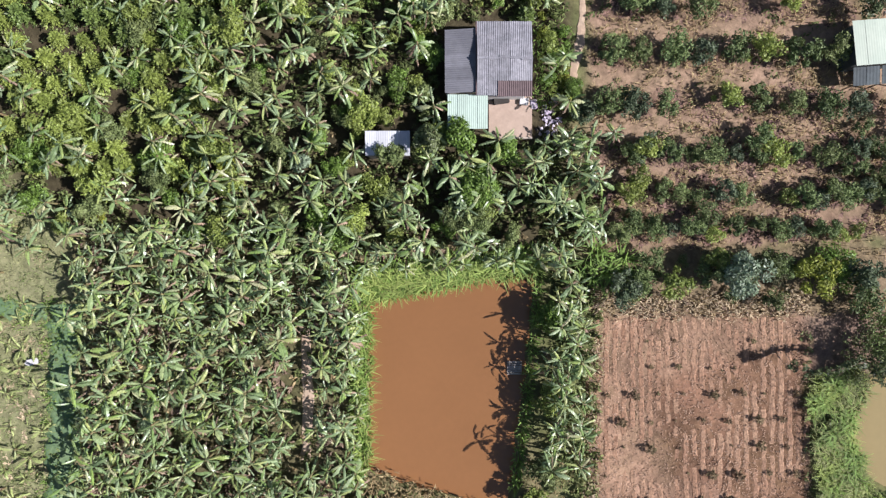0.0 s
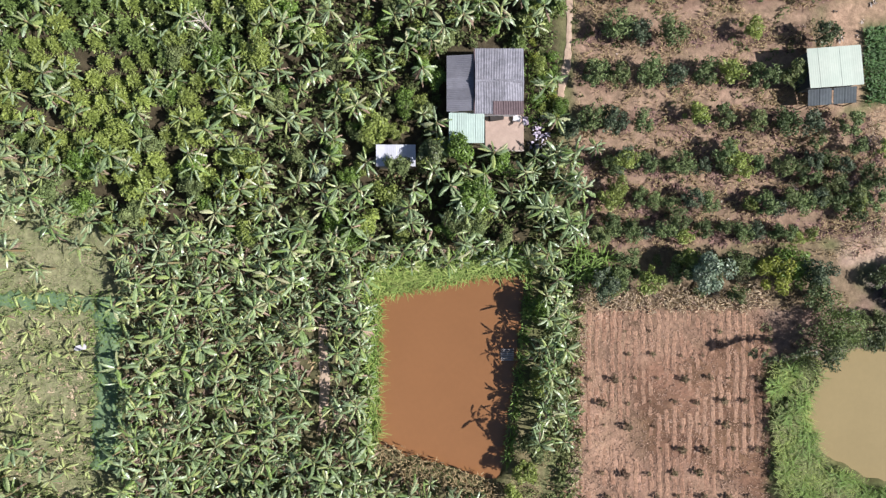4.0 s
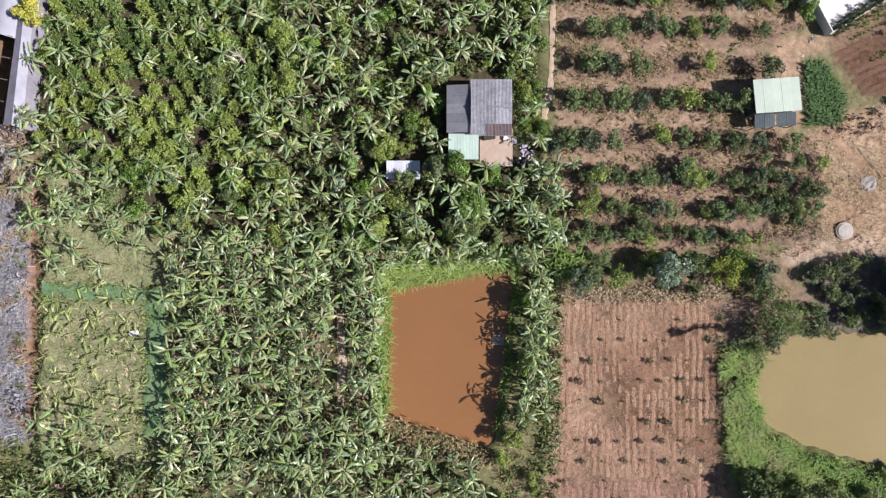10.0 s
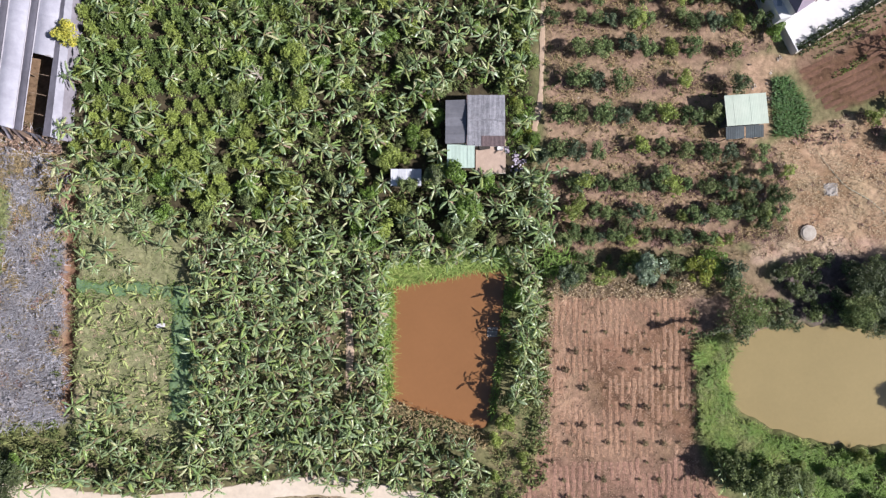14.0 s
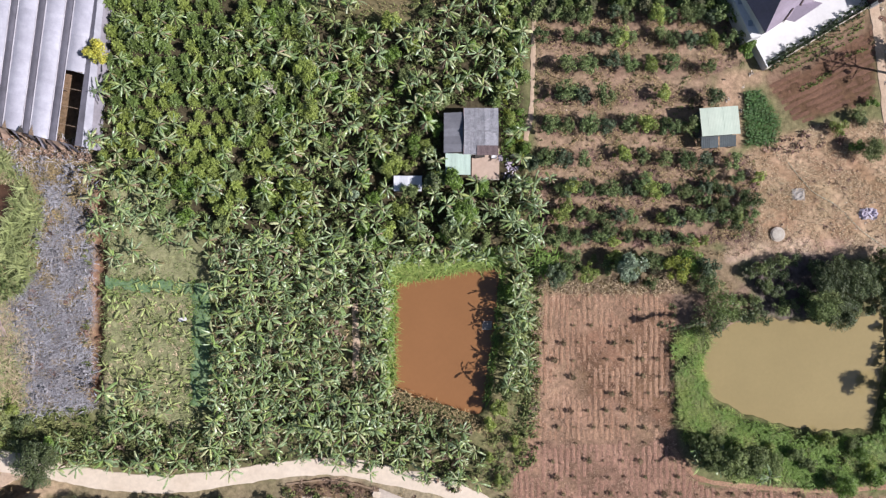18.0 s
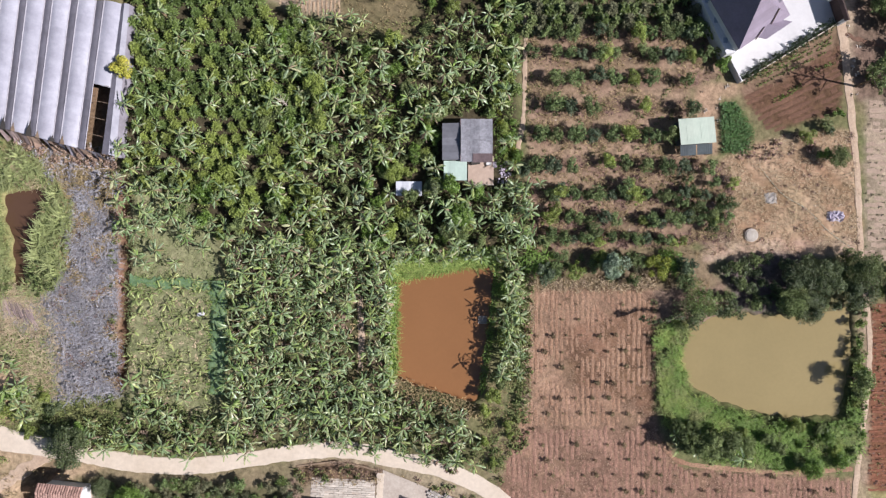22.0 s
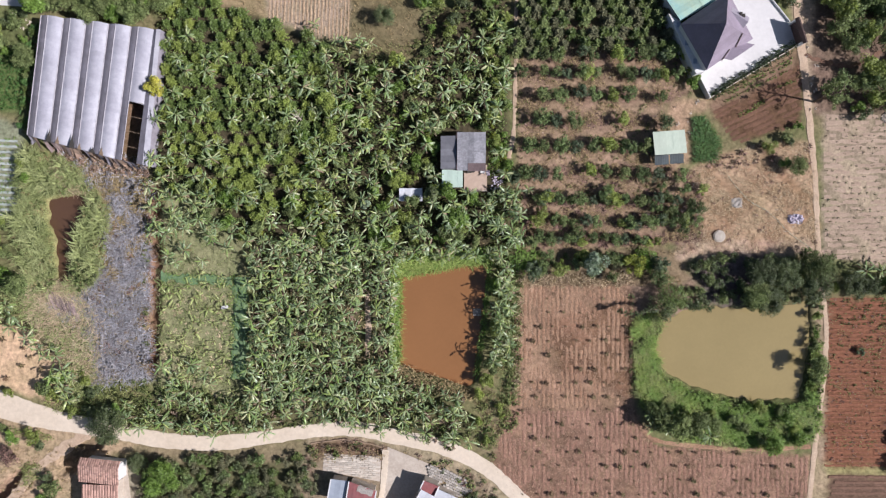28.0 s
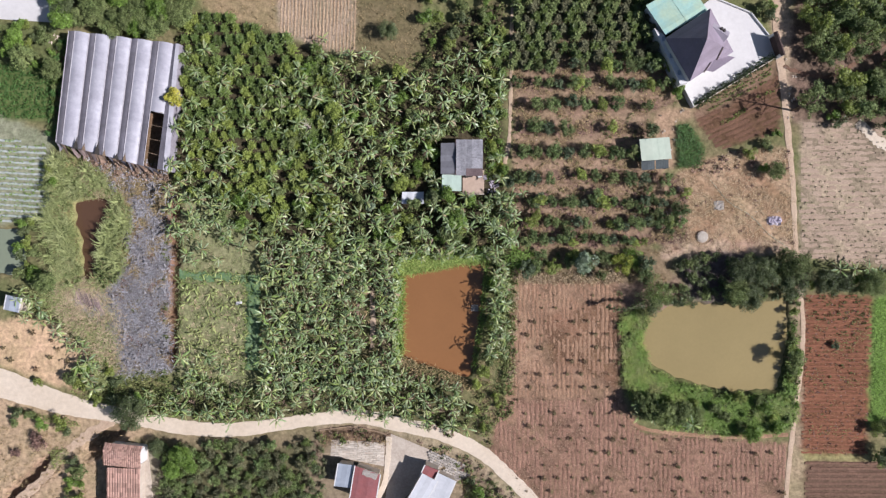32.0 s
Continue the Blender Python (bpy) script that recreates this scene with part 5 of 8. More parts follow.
tufts("reeds", "yellow green reeds round the ditch", [p for p in scatter(REEDS, 0.62, 0.5, 0.9, [grown(POND_DARK, 1.25)], seed=44) if wob(p[0], p[1], 0.55, 31) > -0.45], M_REED, 1.3, 20, 0.42, flat=0.9, wide=0.62)
tufts("reeds", "short green reeds at the water's edge", scatter(REEDS, 0.5, 0.5, 0.85, [grown(POND_DARK, 0.45)], seed=544), M_REED, 0.5, 12, 0.3, flat=0.8, wide=0.6)
tufts("reeds", "tall sunlit reeds in dense stands", [p for p in scatter(REEDS, 1.0, 0.5, 0.95, [grown(POND_DARK, 1.6)], seed=545) if wob(p[0], p[1], 0.5, 33) > 0.1], M_REED, 2.2, 22, 0.5, flat=0.7, wide=0.7)
tufts("dry_grass", "flattened tan straw above the ditch", scatter([(-63.27, 13.86), (-60.68, 12.32), (-57.9, 9.24), (-61.2, 9.2), (-64.0, 9.74)], 0.5, 0.5, 0.9, seed=546), M_STRAW, 1.0, 14, 0.4, flat=1.3, wide=0.7)
for k in range(6):
    tufts("dry_grass", "row of raked straw below the ditch", along((-66.3 + 1.1 * k, -6.6 - 0.05 * k), (-64.0 + 1.0 * k, -11.2 + 0.1 * k), 0.32, 550 + k), M_STRAW, 0.9, 12, 0.3, flat=1.5, wide=0.6)
clumps("weeds", "dark weedy growth between ditch and brush", scatter([(-61.0, -5.9), (-58.9, -0.56), (-56.6, 3.58), (-57.0, -4.68), (-58.6, -7.78)], 0.8, 0.5, 0.8, seed=547), M_OLIVE, 0.7, 1.5, 34, 0.24)
clumps("weeds", "dark weedy hollows among the reeds", [p for p in scatter(REEDS, 0.9, 0.5, 0.9, [grown(POND_DARK, 0.9)], seed=249) if wob(p[0], p[1], 0.8, 23) > 0.05], M_OLIVE, 0.6, 1.3, 30, 0.25)
tufts("grass", "rough light green grass under young bananas", scatter(YOUNG, 0.6, 0.5, 0.85, seed=45), M_YOUNGGRASS, 0.22, 12, 0.42)
tufts("grass", "darker weedy patches in the rough grass", [p for p in scatter(YOUNG, 0.7, 0.5, seed=145) if wob(p[0], p[1], 0.8, 4) > 0.15], M_OLIVE, 0.35, 10, 0.45)
tufts("dry_grass", "straw-coloured patches in the rough grass", [p for p in scatter(YOUNG, 0.8, 0.5, seed=146) if wob(p[0], p[1], 0.9, 7) > 0.3], M_STRAW, 0.2, 8, 0.45, flat=1.2)
tufts("dry_grass", "dry straw-coloured grass in tufts", [p for p in scatter(DRYLOT, 0.48, 0.5, 0.85, seed=46) if wob(p[0], p[1], 0.8, 18) > -0.3], M_STRAW, 0.3, 10, 0.4, flat=1.2, wide=0.7)
clumps("weeds", "brown dead scrub at the top of the dry lot", scatter([(42.73, 15.34), (50.08, 16.82), (60.36, 17.62), (60.68, 13.88), (50.10, 13.87), (43.24, 12.67)], 1.2, 0.5, 0.6, seed=246), M_LITTER, 0.7, 0.6, 26, 0.25)
tufts("brush", "grey dead brush and burnt stalks", [p for p in scatter(BRUSH, 0.45, 0.5, 0.95, seed=47) if wob(p[0], p[1], 0.9, 2) > -0.12 and p[1] < 3 + 9 * wob(p[0], p[1], 0.35, 44)], M_GREY, 0.8, 9, 0.4, flat=1.3, wide=0.7)
tufts("dry_grass", "brown dead stalks among the grey brush", [p for p in scatter(BRUSH, 0.6, 0.5, 0.9, seed=147) if wob(p[0], p[1], 0.9, 2) < 0.0], M_DRY, 0.6, 8, 0.4)
tufts("brush", "long pale blue grey cut branches lying in heaps", [p for p in scatter(BRUSH, 0.85, 0.5, 0.85, seed=447) if wob(p[0], p[1], 0.5, 42) > -0.35 and p[1] < 5 + 9 * wob(p[0], p[1], 0.35, 46)], M_TWIG, 0.5, 7, 0.5, flat=2.8, wide=1.1)
tufts("dry_grass", "straw and dead stalks heaped on the brush", [p for p in scatter(BRUSH, 0.5, 0.5, 0.75, seed=448) if p[1] > -1 + 9 * wob(p[0], p[1], 0.4, 47)], M_DRY, 0.5, 9, 0.4, flat=1.5)
clumps("weeds", "green weeds growing through the brush", [p for p in scatter(BRUSH, 1.1, 0.5, 0.8, seed=449) if wob(p[0], p[1], 0.45, 43) > 0.2 - 0.02 * p[1]], M_OLIVE, 0.45, 0.5, 24, 0.26)
clumps("brush", "heaps of grey cut brush", scatter(BRUSH, 1.9, 0.5, 0.7, seed=247), M_GREY, 0.95, 0.9, 60, 0.2, category="brush")
clumps("brush", "heaps of brown cut brush", scatter(BRUSH, 2.6, 0.5, 0.5, seed=248), M_LITTER, 0.8, 0.6, 40, 0.22, category="brush")
clumps("brush", "brown tangle of rotted film and cane at the greenhouse end", scatter([(-64.31, 17.90), (-59.77, 16.91), (-48.20, 13.72), (-47.70, 11.93), (-56.75, 11.91), (-63.30, 15.20)], 0.7, 0.5, 0.9, seed=252), M_DEBRIS, 0.75, 0.8, 40, 0.25, category="debris")
tufts("debris", "rotted cane and film strips at the greenhouse end", scatter([(-63.5, 17.2), (-59.77, 16.6), (-48.20, 13.0), (-47.70, 11.0), (-56.75, 11.2), (-62.0, 14.6)], 0.8, 0.5, 0.9, seed=452), M_RIB, 0.5, 5, 0.5, flat=3.0, wide=1.3)
clumps("weeds", "weeds along the dug ditch", scatter([(-48.90, 11.73), (-48.1, 11.73), (-48.3, -20.78), (-49.21, -22.79)], 0.8, 0.5, 0.55, seed=148), M_WEED, 0.6, 0.7, 26, 0.28)
clumps("weeds", "low green weeds between the banana plants", scatter(GROVE_MAIN, 1.5, 0.5, 0.5, seed=48) + scatter(GROVE_TOP, 1.0, 0.5, 0.8, [HOUSE_AREA, SHED_AREA, COFFEE_PLOT], seed=49)
       + scatter(GROVE_SOUTH, 1.1, 0.5, 0.8, seed=50) + scatter(grown(GROVE_STRIP, 0.6), 0.9, 0.5, 0.9, seed=51), M_WEED, 0.7, 0.9, 26, 0.28)
clumps("leaf_litter", "dark fallen leaves under the orchard trees", [p for p in scatter(ORCHARD, 0.62, 0.5, 0.8, seed=152) if min(abs(p[1] - y) for y in ROWS) < 1.0 + 0.7 * wob(p[0], p[1], 0.9)],
       M_LITTER, 0.55, 0.12, 22, 0.3, category="leaves")
clumps("weeds", "low weeds between the coffee bushes", scatter([(-45.0, 19.7), (-20.2, 19.7), (-20.2, 6.2), (-33.0, 5.2), (-46.0, 12.4)], 1.2, 0.5, 0.7, seed=502), M_OLIVE, 0.6, 0.5, 26, 0.2)
clumps("leaf_litter", "purplish brown fallen leaves in drifts", [p for p in scatter([(12.66, 10.84), (42.75, 11.88), (42.81, 1.01), (12.71, -0.57)], 0.6, 0.5, 0.85, seed=153) if wob(p[0], p[1], 0.5, 14) > -0.05], M_LITTER, 0.5, 0.25, 22, 0.3, category="leaves")
tufts("dry_grass", "straw and dead stalks between the orchard rows", [p for p in scatter(ORCHARD, 0.55, 0.5, 0.8, seed=154) if wob(p[0], p[1] * 1.6, 0.7, 15) > 0.0], M_DRY, 0.45, 9, 0.4, flat=1.0)
clumps("fallen_leaves", "pale curled leaves strewn in the orchard", scatter(ORCHARD, 2.4, 0.5, 0.35, seed=155), M_PALE, 0.2, 0.12, 5, 0.55, category="leaves")
clumps("weeds", "low weeds and litter between the orchard rows", scatter(ORCHARD, 1.2, 0.5, 0.3, seed=52), M_WEED, 0.5, 0.5, 18, 0.25)
clumps("weeds", "rough weeds at the field edges", scatter([(-52.24, -21.82), (-46.19, -21.78), (-32.12, -25.20), (-51.23, -29.84), (-63.35, -25.40)], 1.0, 0.5, 0.8, seed=53)
       + scatter([(5.84, -22.97), (11.81, -24.93), (8.67, -34.42), (5.37, -31.95)], 1.1, 0.5, 0.5, seed=54) + scatter([(10.73, -3.06), (13.22, -4.04), (12.33, -29.91), (9.84, -29.92)], 0.9, 0.5, 0.8, seed=55)
       + scatter([(-23.08, -32.65), (-13.07, -32.08), (-9.07, -33.55), (-22.08, -34.65)], 1.1, 0.5, 0.5, seed=56) + scatter([(-2.09, -35.00), (6.89, -38.93), (11.89, -45.87), (4.92, -45.93)], 1.3, 0.5, 0.5, seed=57)
       + scatter([(60.57, -11.77), (62.24, -11.76), (61.69, -31.55), (59.73, -31.57)], 0.9, 0.5, 0.9, seed=58), M_WEED, 0.7, 0.9, 26, 0.28)


for x, y in ((8.6, -12.94), (7.9, -18.80), (8.9, -6.07), (7.3, -21.4)):
    SHRUB.put(x, y, rnd.uniform(0.9, 1.3), rnd.uniform(0, 360))
clumps("weeds", "dark low bushes along the field edge", along((12.19, -5.11), (11.65, -13.93), 1.0, 8) + along((11.65, -13.93), (11.12, -21.74), 1.0, 9) + along((31.14, -7.94), (31.52, -24.81), 1.2, 10), M_OLIVE, 0.55, 0.7, 40, 0.2)
tufts("bank_grass", "light green weeds beside the farmhouse", scatter([(7.62, 19.57), (10.59, 20.07), (10.55, 12.14), (7.59, 11.65)], 0.5, 0.5, 0.85, seed=172), M_LUSH, 0.5, 11, 0.35)
tufts("bank_grass", "grass hanging over the pond's bank", along((8.0, -2.14), (7.15, -10.48), 0.4, 11) + along((7.15, -10.48), (5.74, -21.23), 0.4, 12), M_LUSH, 0.8, 12, 0.4)
tufts("dry_grass", "dry grass and rubble south of the lane", scatter([(-84.66, -30.57), (-63.36, -31.93), (-55.27, -33.38), (-55.79, -52.51), (-84.71, -52.79)], 1.0, 0.5, 0.55, seed=173) + scatter([(-23.08, -32.65), (-9.08, -33.05), (-9.07, -35.05), (-22.07, -35.15)], 0.6, 0.5, 0.7, seed=174)
      + scatter([(-6.08, -33.53), (6.89, -37.43), (11.88, -43.88), (9.91, -48.89), (3.92, -42.95), (-2.08, -36.00)], 0.8, 0.5, 0.7, seed=175), M_DRY, 0.45, 9, 0.4)
tufts("dry_grass", "straw and weeds along the red field rows", scatter(RED_FIELD, 1.1, 0.5, 0.45, seed=178), M_DRY, 0.25, 7, 0.35)
clumps("weeds", "brown dead weeds on the dry lot", scatter(DRYLOT, 1.1, 0.5, 0.22, seed=176) + scatter([(-23.08, -32.65), (-9.08, -33.05), (-9.07, -35.05), (-22.07, -35.15)], 0.9, 0.5, 0.6, seed=177), M_LITTER, 0.4, 0.3, 22, 0.25)
for x, y in scatter([(60.64, -7.82), (62.21, -7.81), (61.97, -28.58), (59.61, -29.09)], 1.5, 0.4, 0.9, seed=271):
    SHRUB.put(x, y, rnd.uniform(0.4, 0.7), rnd.uniform(0, 360))
clumps("leaf_litter", "dry brown leaves fallen among the banana plants", scatter(GROVE_MAIN, 1.3, 0.5, 0.5, seed=272) + scatter(GROVE_TOP, 1.8, 0.5, 0.4, [HOUSE_AREA, SHED_AREA, COFFEE_PLOT], seed=273), M_DRY, 0.5, 0.25, 14, 0.35, category="leaves")
for x, y, sc in ((35.22, -27.49, 1.15), (37.79, -28.31, 1.35), (40.77, -28.03, 1.2), (33.85, -25.87, 0.7), (43.97, -28.49, 0.8), (36.30, -25.86, 0.7)):
    BRIGHTTREE.put(x, y, sc, rnd.uniform(0, 360), 1 + int(x * 7) % 2)
# growth on the margins of the land
for x, y in scatter([(-68.29, 49.63), (-42.18, 49.55), (-43.68, 41.11), (-47.19, 37.44), (-54.22, 37.45), (-67.81, 39.66)], 2.5, 0.4, 0.97, seed=71):
    BRIGHTTREE.put(x, y, rnd.uniform(0.85, 1.3), rnd.uniform(0, 360))
thicket("thicket", "loose bushes along the margins of the land", scatter([(-84.48, 38.69), (-72.35, 39.17), (-67.81, 38.67), (-68.52, 31.68), (-84.49, 32.50)], 2.2, 0.4, 0.95, seed=72) + scatter([(-74.43, 4.67), (-70.89, 5.18), (-71.42, -7.36), (-78.51, -6.38), (-74.45, -5.36)], 2.0, 0.4, 0.9, seed=73) \
        + scatter([(-69.85, 19.70), (-67.33, 18.70), (-67.85, 10.69), (-70.39, 3.68)], 1.8, 0.4, 0.7, seed=74) + scatter([(-3.32, 49.44), (10.54, 49.40), (10.57, 41.50), (-3.27, 30.64)], 2.4, 0.4, 0.9, seed=75) \
        + scatter([(39.09, 49.31), (41.15, 33.57), (42.66, 26.67), (40.71, 24.70), (38.21, 32.59)], 2.2, 0.35, 0.8, seed=76) + scatter([(50.85, 49.28), (57.21, 49.26), (57.77, 37.97), (54.32, 42.59)], 2.2, 0.35, 0.8, seed=77) \
        + scatter([(60.77, 28.64), (64.71, 24.71), (70.57, 23.72), (70.59, 21.27), (62.77, 22.74)], 2.4, 0.4, 0.6, seed=78) + scatter([(63.45, -3.36), (81.52, -3.79), (81.56, -7.73), (63.48, -7.61)], 2.3, 0.4, 0.85, seed=79) \
        + scatter([(74.70, -28.49), (78.31, -28.47), (78.40, -38.36), (75.46, -38.38)], 2.2, 0.4, 0.8, seed=80) + scatter([(50.07, 18.79), (58.88, 20.28), (60.38, 14.87), (55.00, 13.87)], 2.6, 0.4, 0.6, seed=81) \
        + scatter([(-65.37, -20.38), (-59.30, -20.35), (-52.24, -26.33), (-57.29, -28.88), (-65.37, -26.92)], 2.2, 0.4, 0.6, seed=82) + scatter([(-84.64, -25.53), (-75.50, -21.45), (-68.41, -25.43), (-72.46, -24.45)], 2.0, 0.3, 0.6, seed=83) \
        + along((-64.88, -37.68), (-66.62, -46.56), 1.6, 85) + along((-63.37, -39.48), (-64.39, -46.54), 1.8, 86) + scatter([(-75.51, -29.00), (-65.38, -30.94), (-63.36, -32.94), (-76.53, -31.02)], 1.8, 0.4, 0.6, seed=384) + scatter([(4.89, -36.94), (11.88, -43.88), (9.91, -47.89), (3.91, -41.95)], 2.4, 0.4, 0.5, seed=85), 0.6, 1.15, (M_OLIVE, M_BRIGHT, M_COFFEE, M_DARKTREE), 1.5, 2.3, 1100, 0.13, 650)
clumps("crop_rows", "dense dark green crop in the corner plot", scatter([(-84.49, 32.50), (-68.52, 32.18), (-69.14, 22.19), (-84.52, 23.19)], 0.6, 0.25, 0.97, dy=0.8, seed=86), M_CROP, 0.5, 0.7, 44, 0.2, category="crop")
clumps("crop_rows", "green vegetable rows on grey film", scatter([(-84.53, 19.68), (-69.86, 18.20), (-69.88, 4.48), (-84.56, 4.44)], 0.7, 0.1, 0.9, dy=0.95, seed=87), M_LUSH, 0.4, 0.4, 22, 0.25, category="crop")
tufts("crop", "deep green leafy crop beside the shed", scatter([(40.93, 21.25), (42.99, 21.75), (45.66, 17.61), (45.19, 14.35), (41.26, 14.15)], 0.35, 0.4, seed=88), M_CROP, 0.6, 10, 0.25)
clumps("crop_rows", "green lettuce rows along the vegetable beds", along((46.0, 25.6), (57.6, 31.3), 0.5, 1) + along((46.2, 25.0), (57.5, 30.6), 0.5, 2) + along((46.4, 24.2), (56.9, 29.3), 0.55, 3)
       + along((48.7, 22.1), (53.0, 24.4), 0.4, 4) + along((48.8, 21.7), (53.1, 24.0), 0.4, 5) + along((54.9, 26.5), (58.2, 27.6), 0.5, 6), M_BRIGHT, 0.3, 0.35, 26, 0.28, category="crop")
clumps("hedge", "dark spiky shrubs planted along the yard wall", along((44.14, 25.10), (58.20, 33.75), 0.7, 31) + along((43.95, 25.49), (58.00, 34.24), 0.9, 32), M_BLUISH, 0.5, 1.0, 30, 0.3, category="hedge")
clumps("hedge", "clipped hedge along the white yard wall", scatter([(43.95, 25.29), (58.39, 34.24), (59.18, 33.36), (44.54, 24.41)], 0.6, 0.3, 0.9, seed=91), M_DARKTREE, 0.45, 0.8, 40, 0.22, category="hedge")
tufts("rice", "bright green young rice strip", scatter([(75.61, -8.74), (81.56, -8.72), (81.75, -30.42), (75.00, -29.97)], 0.4, 0.4, seed=92), M_RICE, 0.4, 12, 0.3)
clumps("seedlings", "rows of small dark seedlings on pale soil", scatter([(62.48, 22.25), (80.34, 21.27), (80.54, -3.30), (62.36, -1.20)], 1.15, 0.2, 0.6, dy=0.95, seed=93), M_DRYLEAF, 0.24, 0.3, 14, 0.34, category="crop")
clumps("rubble", "pale rubble beside the dirt path", scatter([(37.77, 23.72), (43.36, 24.51), (42.39, 22.24), (41.03, 19.77), (40.28, 13.85), (37.82, 13.85)], 1.3, 0.5, 0.5, seed=299) + scatter([(59.57, 33.06), (60.94, 32.57), (61.75, 28.64), (61.60, 21.95), (60.23, 22.25), (59.99, 28.64)], 1.0, 0.5, 0.55, seed=297) + scatter([(-70.83, 39.17), (-68.31, 38.67), (-67.51, 34.68), (-69.83, 34.18)], 0.9, 0.5, 0.6, seed=298), M_PALE, 0.35, 0.25, 14, 0.45, category="rubble")
clumps("clods", "clods of turned soil on the ploughed field", [p for p in scatter(BARE, 0.4, 0.5, 0.75, seed=194) if wob(p[0], p[1], 0.35, 5) > -0.5], M_CLOD, 0.16, 0.11, 8, 0.42, category="soil")
tufts("stubble", "short pale stubble over the ploughed field", scatter(BARE, 0.55, 0.5, 0.9, seed=195), M_STUBBLE, 0.16, 6, 0.35, flat=1.4, wide=1.4)
clumps("clods", "small dark crumbs of soil in the furrows", [p for p in scatter(BARE, 0.5, 0.5, 0.85, seed=196) if wob(p[0], p[1], 0.6, 48) > -0.25], M_CRUMB, 0.17, 0.08, 7, 0.45, category="soil")
clumps("weeds", "small dry weeds over the bare field", scatter(BARE, 1.5, 0.5, 0.4, seed=94), M_DRYLEAF, 0.16, 0.12, 10, 0.4)
clumps("crop_rows", "dark weeds along the red field rows", [p for p in scatter([(63.80, -10.57), (74.36, -10.92), (74.28, -24.54), (63.50, -23.62)], 0.8, 0.3, 0.3, dy=0.72, seed=295) if wob(p[0], p[1], 0.5, 19) > -0.3], M_WEED, 0.3, 0.3, 16, 0.35, category="weeds")
clumps("weeds", "dark weeds and brown stalks at the head of the red field", scatter([(63.6, -7.9), (75.0, -8.2), (74.7, -13.2), (63.6, -12.4)], 0.8, 0.5, 0.6, seed=398), M_WEED, 0.4, 0.35, 20, 0.3)
clumps("weeds", "brown stalks over the red field", scatter(RED_FIELD, 0.7, 0.5, 0.5, seed=399), M_LITTER, 0.28, 0.2, 14, 0.35)
tufts("dry_grass", "pale straw patches on the red field", [p for p in scatter([(63.99, -9.78), (74.36, -10.23), (73.88, -24.54), (63.70, -24.61)], 0.7, 0.4, 0.6, seed=296) if wob(p[0], p[1], 0.7, 20) > 0.1] + scatter([(64.14, -30.74), (73.45, -31.47), (73.46, -33.25), (64.16, -33.12)], 0.7, 0.4, 0.6, seed=297), M_GRASS, 0.3, 8, 0.35)
clumps("weeds", "scattered weeds on the red field", scatter([(63.40, -9.78), (75.23, -9.73), (74.16, -34.43), (63.19, -34.51)], 1.4, 0.5, 0.3, seed=95), M_WEED, 0.25, 0.2, 12, 0.35)
tufts("dry_grass", "long dry straw beside the ditch", scatter([(-70.40, -4.34), (-59.29, -6.81), (-56.06, -12.31), (-56.07, -22.34), (-61.32, -20.36), (-67.38, -13.36)], 0.55, 0.5, 0.8, seed=96), M_STRAW, 0.9, 10, 0.5, flat=1.1, wide=0.7)
tufts("grass", "pale grass through the dry straw", scatter([(-70.40, -4.34), (-59.29, -6.81), (-56.77, -12.31), (-60.31, -16.34), (-68.39, -13.37)], 0.6, 0.5, 0.9, seed=396), M_REED, 0.8, 9, 0.45)
tufts("grass", "pale green grass below the ditch", scatter([(-67.38, -12.36), (-60.31, -15.34), (-57.07, -13.31), (-56.27, -23.34), (-60.32, -25.38), (-65.37, -21.39), (-61.32, -20.36)], 0.5, 0.5, 0.9, seed=196) + scatter([(-72.42, -4.35), (-67.37, -5.34), (-66.37, -12.35), (-73.45, -11.38)], 0.5, 0.5, 0.8, seed=197), M_REED, 0.8, 11, 0.4)
tufts("dry_grass", "pale dry stalks among the reeds", scatter(REEDS, 1.2, 0.5, 0.6, [grown(POND_DARK, 1.4)], seed=198), M_DRY, 1.2, 9, 0.4)
tufts("dry_grass", "dry grass on the scrubby strip below the pond", scatter(SCRUB, 0.6, 0.5, 0.7, seed=199), M_DRY, 0.5, 8, 0.4, wide=0.7)
tufts("grass", "green weeds on the scrubby strip below the pond", [p for p in scatter(SCRUB, 0.6, 0.5, 0.8, seed=200) if wob(p[0], p[1], 0.9, 17) > 0], M_GRASS, 0.6, 9, 0.4, wide=0.7)
tufts("grass", "weeds along the foot of the lane", along((-76.52, -28.70), (-63.86, -31.63), 0.5, 21) + along((-76.02, -29.20), (-64.37, -32.14), 0.5, 22) + scatter([(-69.64, -36.01), (-66.20, -35.48), (-66.61, -38.70), (-69.24, -39.53)], 0.5, 0.5, 0.9, seed=202), M_GRASS, 0.6, 10, 0.4)
clumps("weeds", "dark weeds in the ditch south of the lane", [p for p in scatter([(-22.48, -31.95), (-14.08, -31.29), (-8.88, -32.65), (-8.87, -34.25), (-21.07, -34.54)], 0.7, 0.5, 0.8, seed=253) if wob(p[0], p[1], 0.9, 26) > -0.2], M_DEBRIS, 0.5, 0.5, 34, 0.18)
clumps("weeds", "weedy margin between the lane and the sheds", scatter([(-6.08, -33.23), (0.40, -34.78), (6.89, -37.73), (12.37, -42.67), (14.87, -45.85), (9.90, -46.89), (5.90, -40.93), (-0.09, -36.58)], 1.0, 0.5, 0.55, seed=254), M_OLIVE, 0.5, 0.6, 26, 0.28)
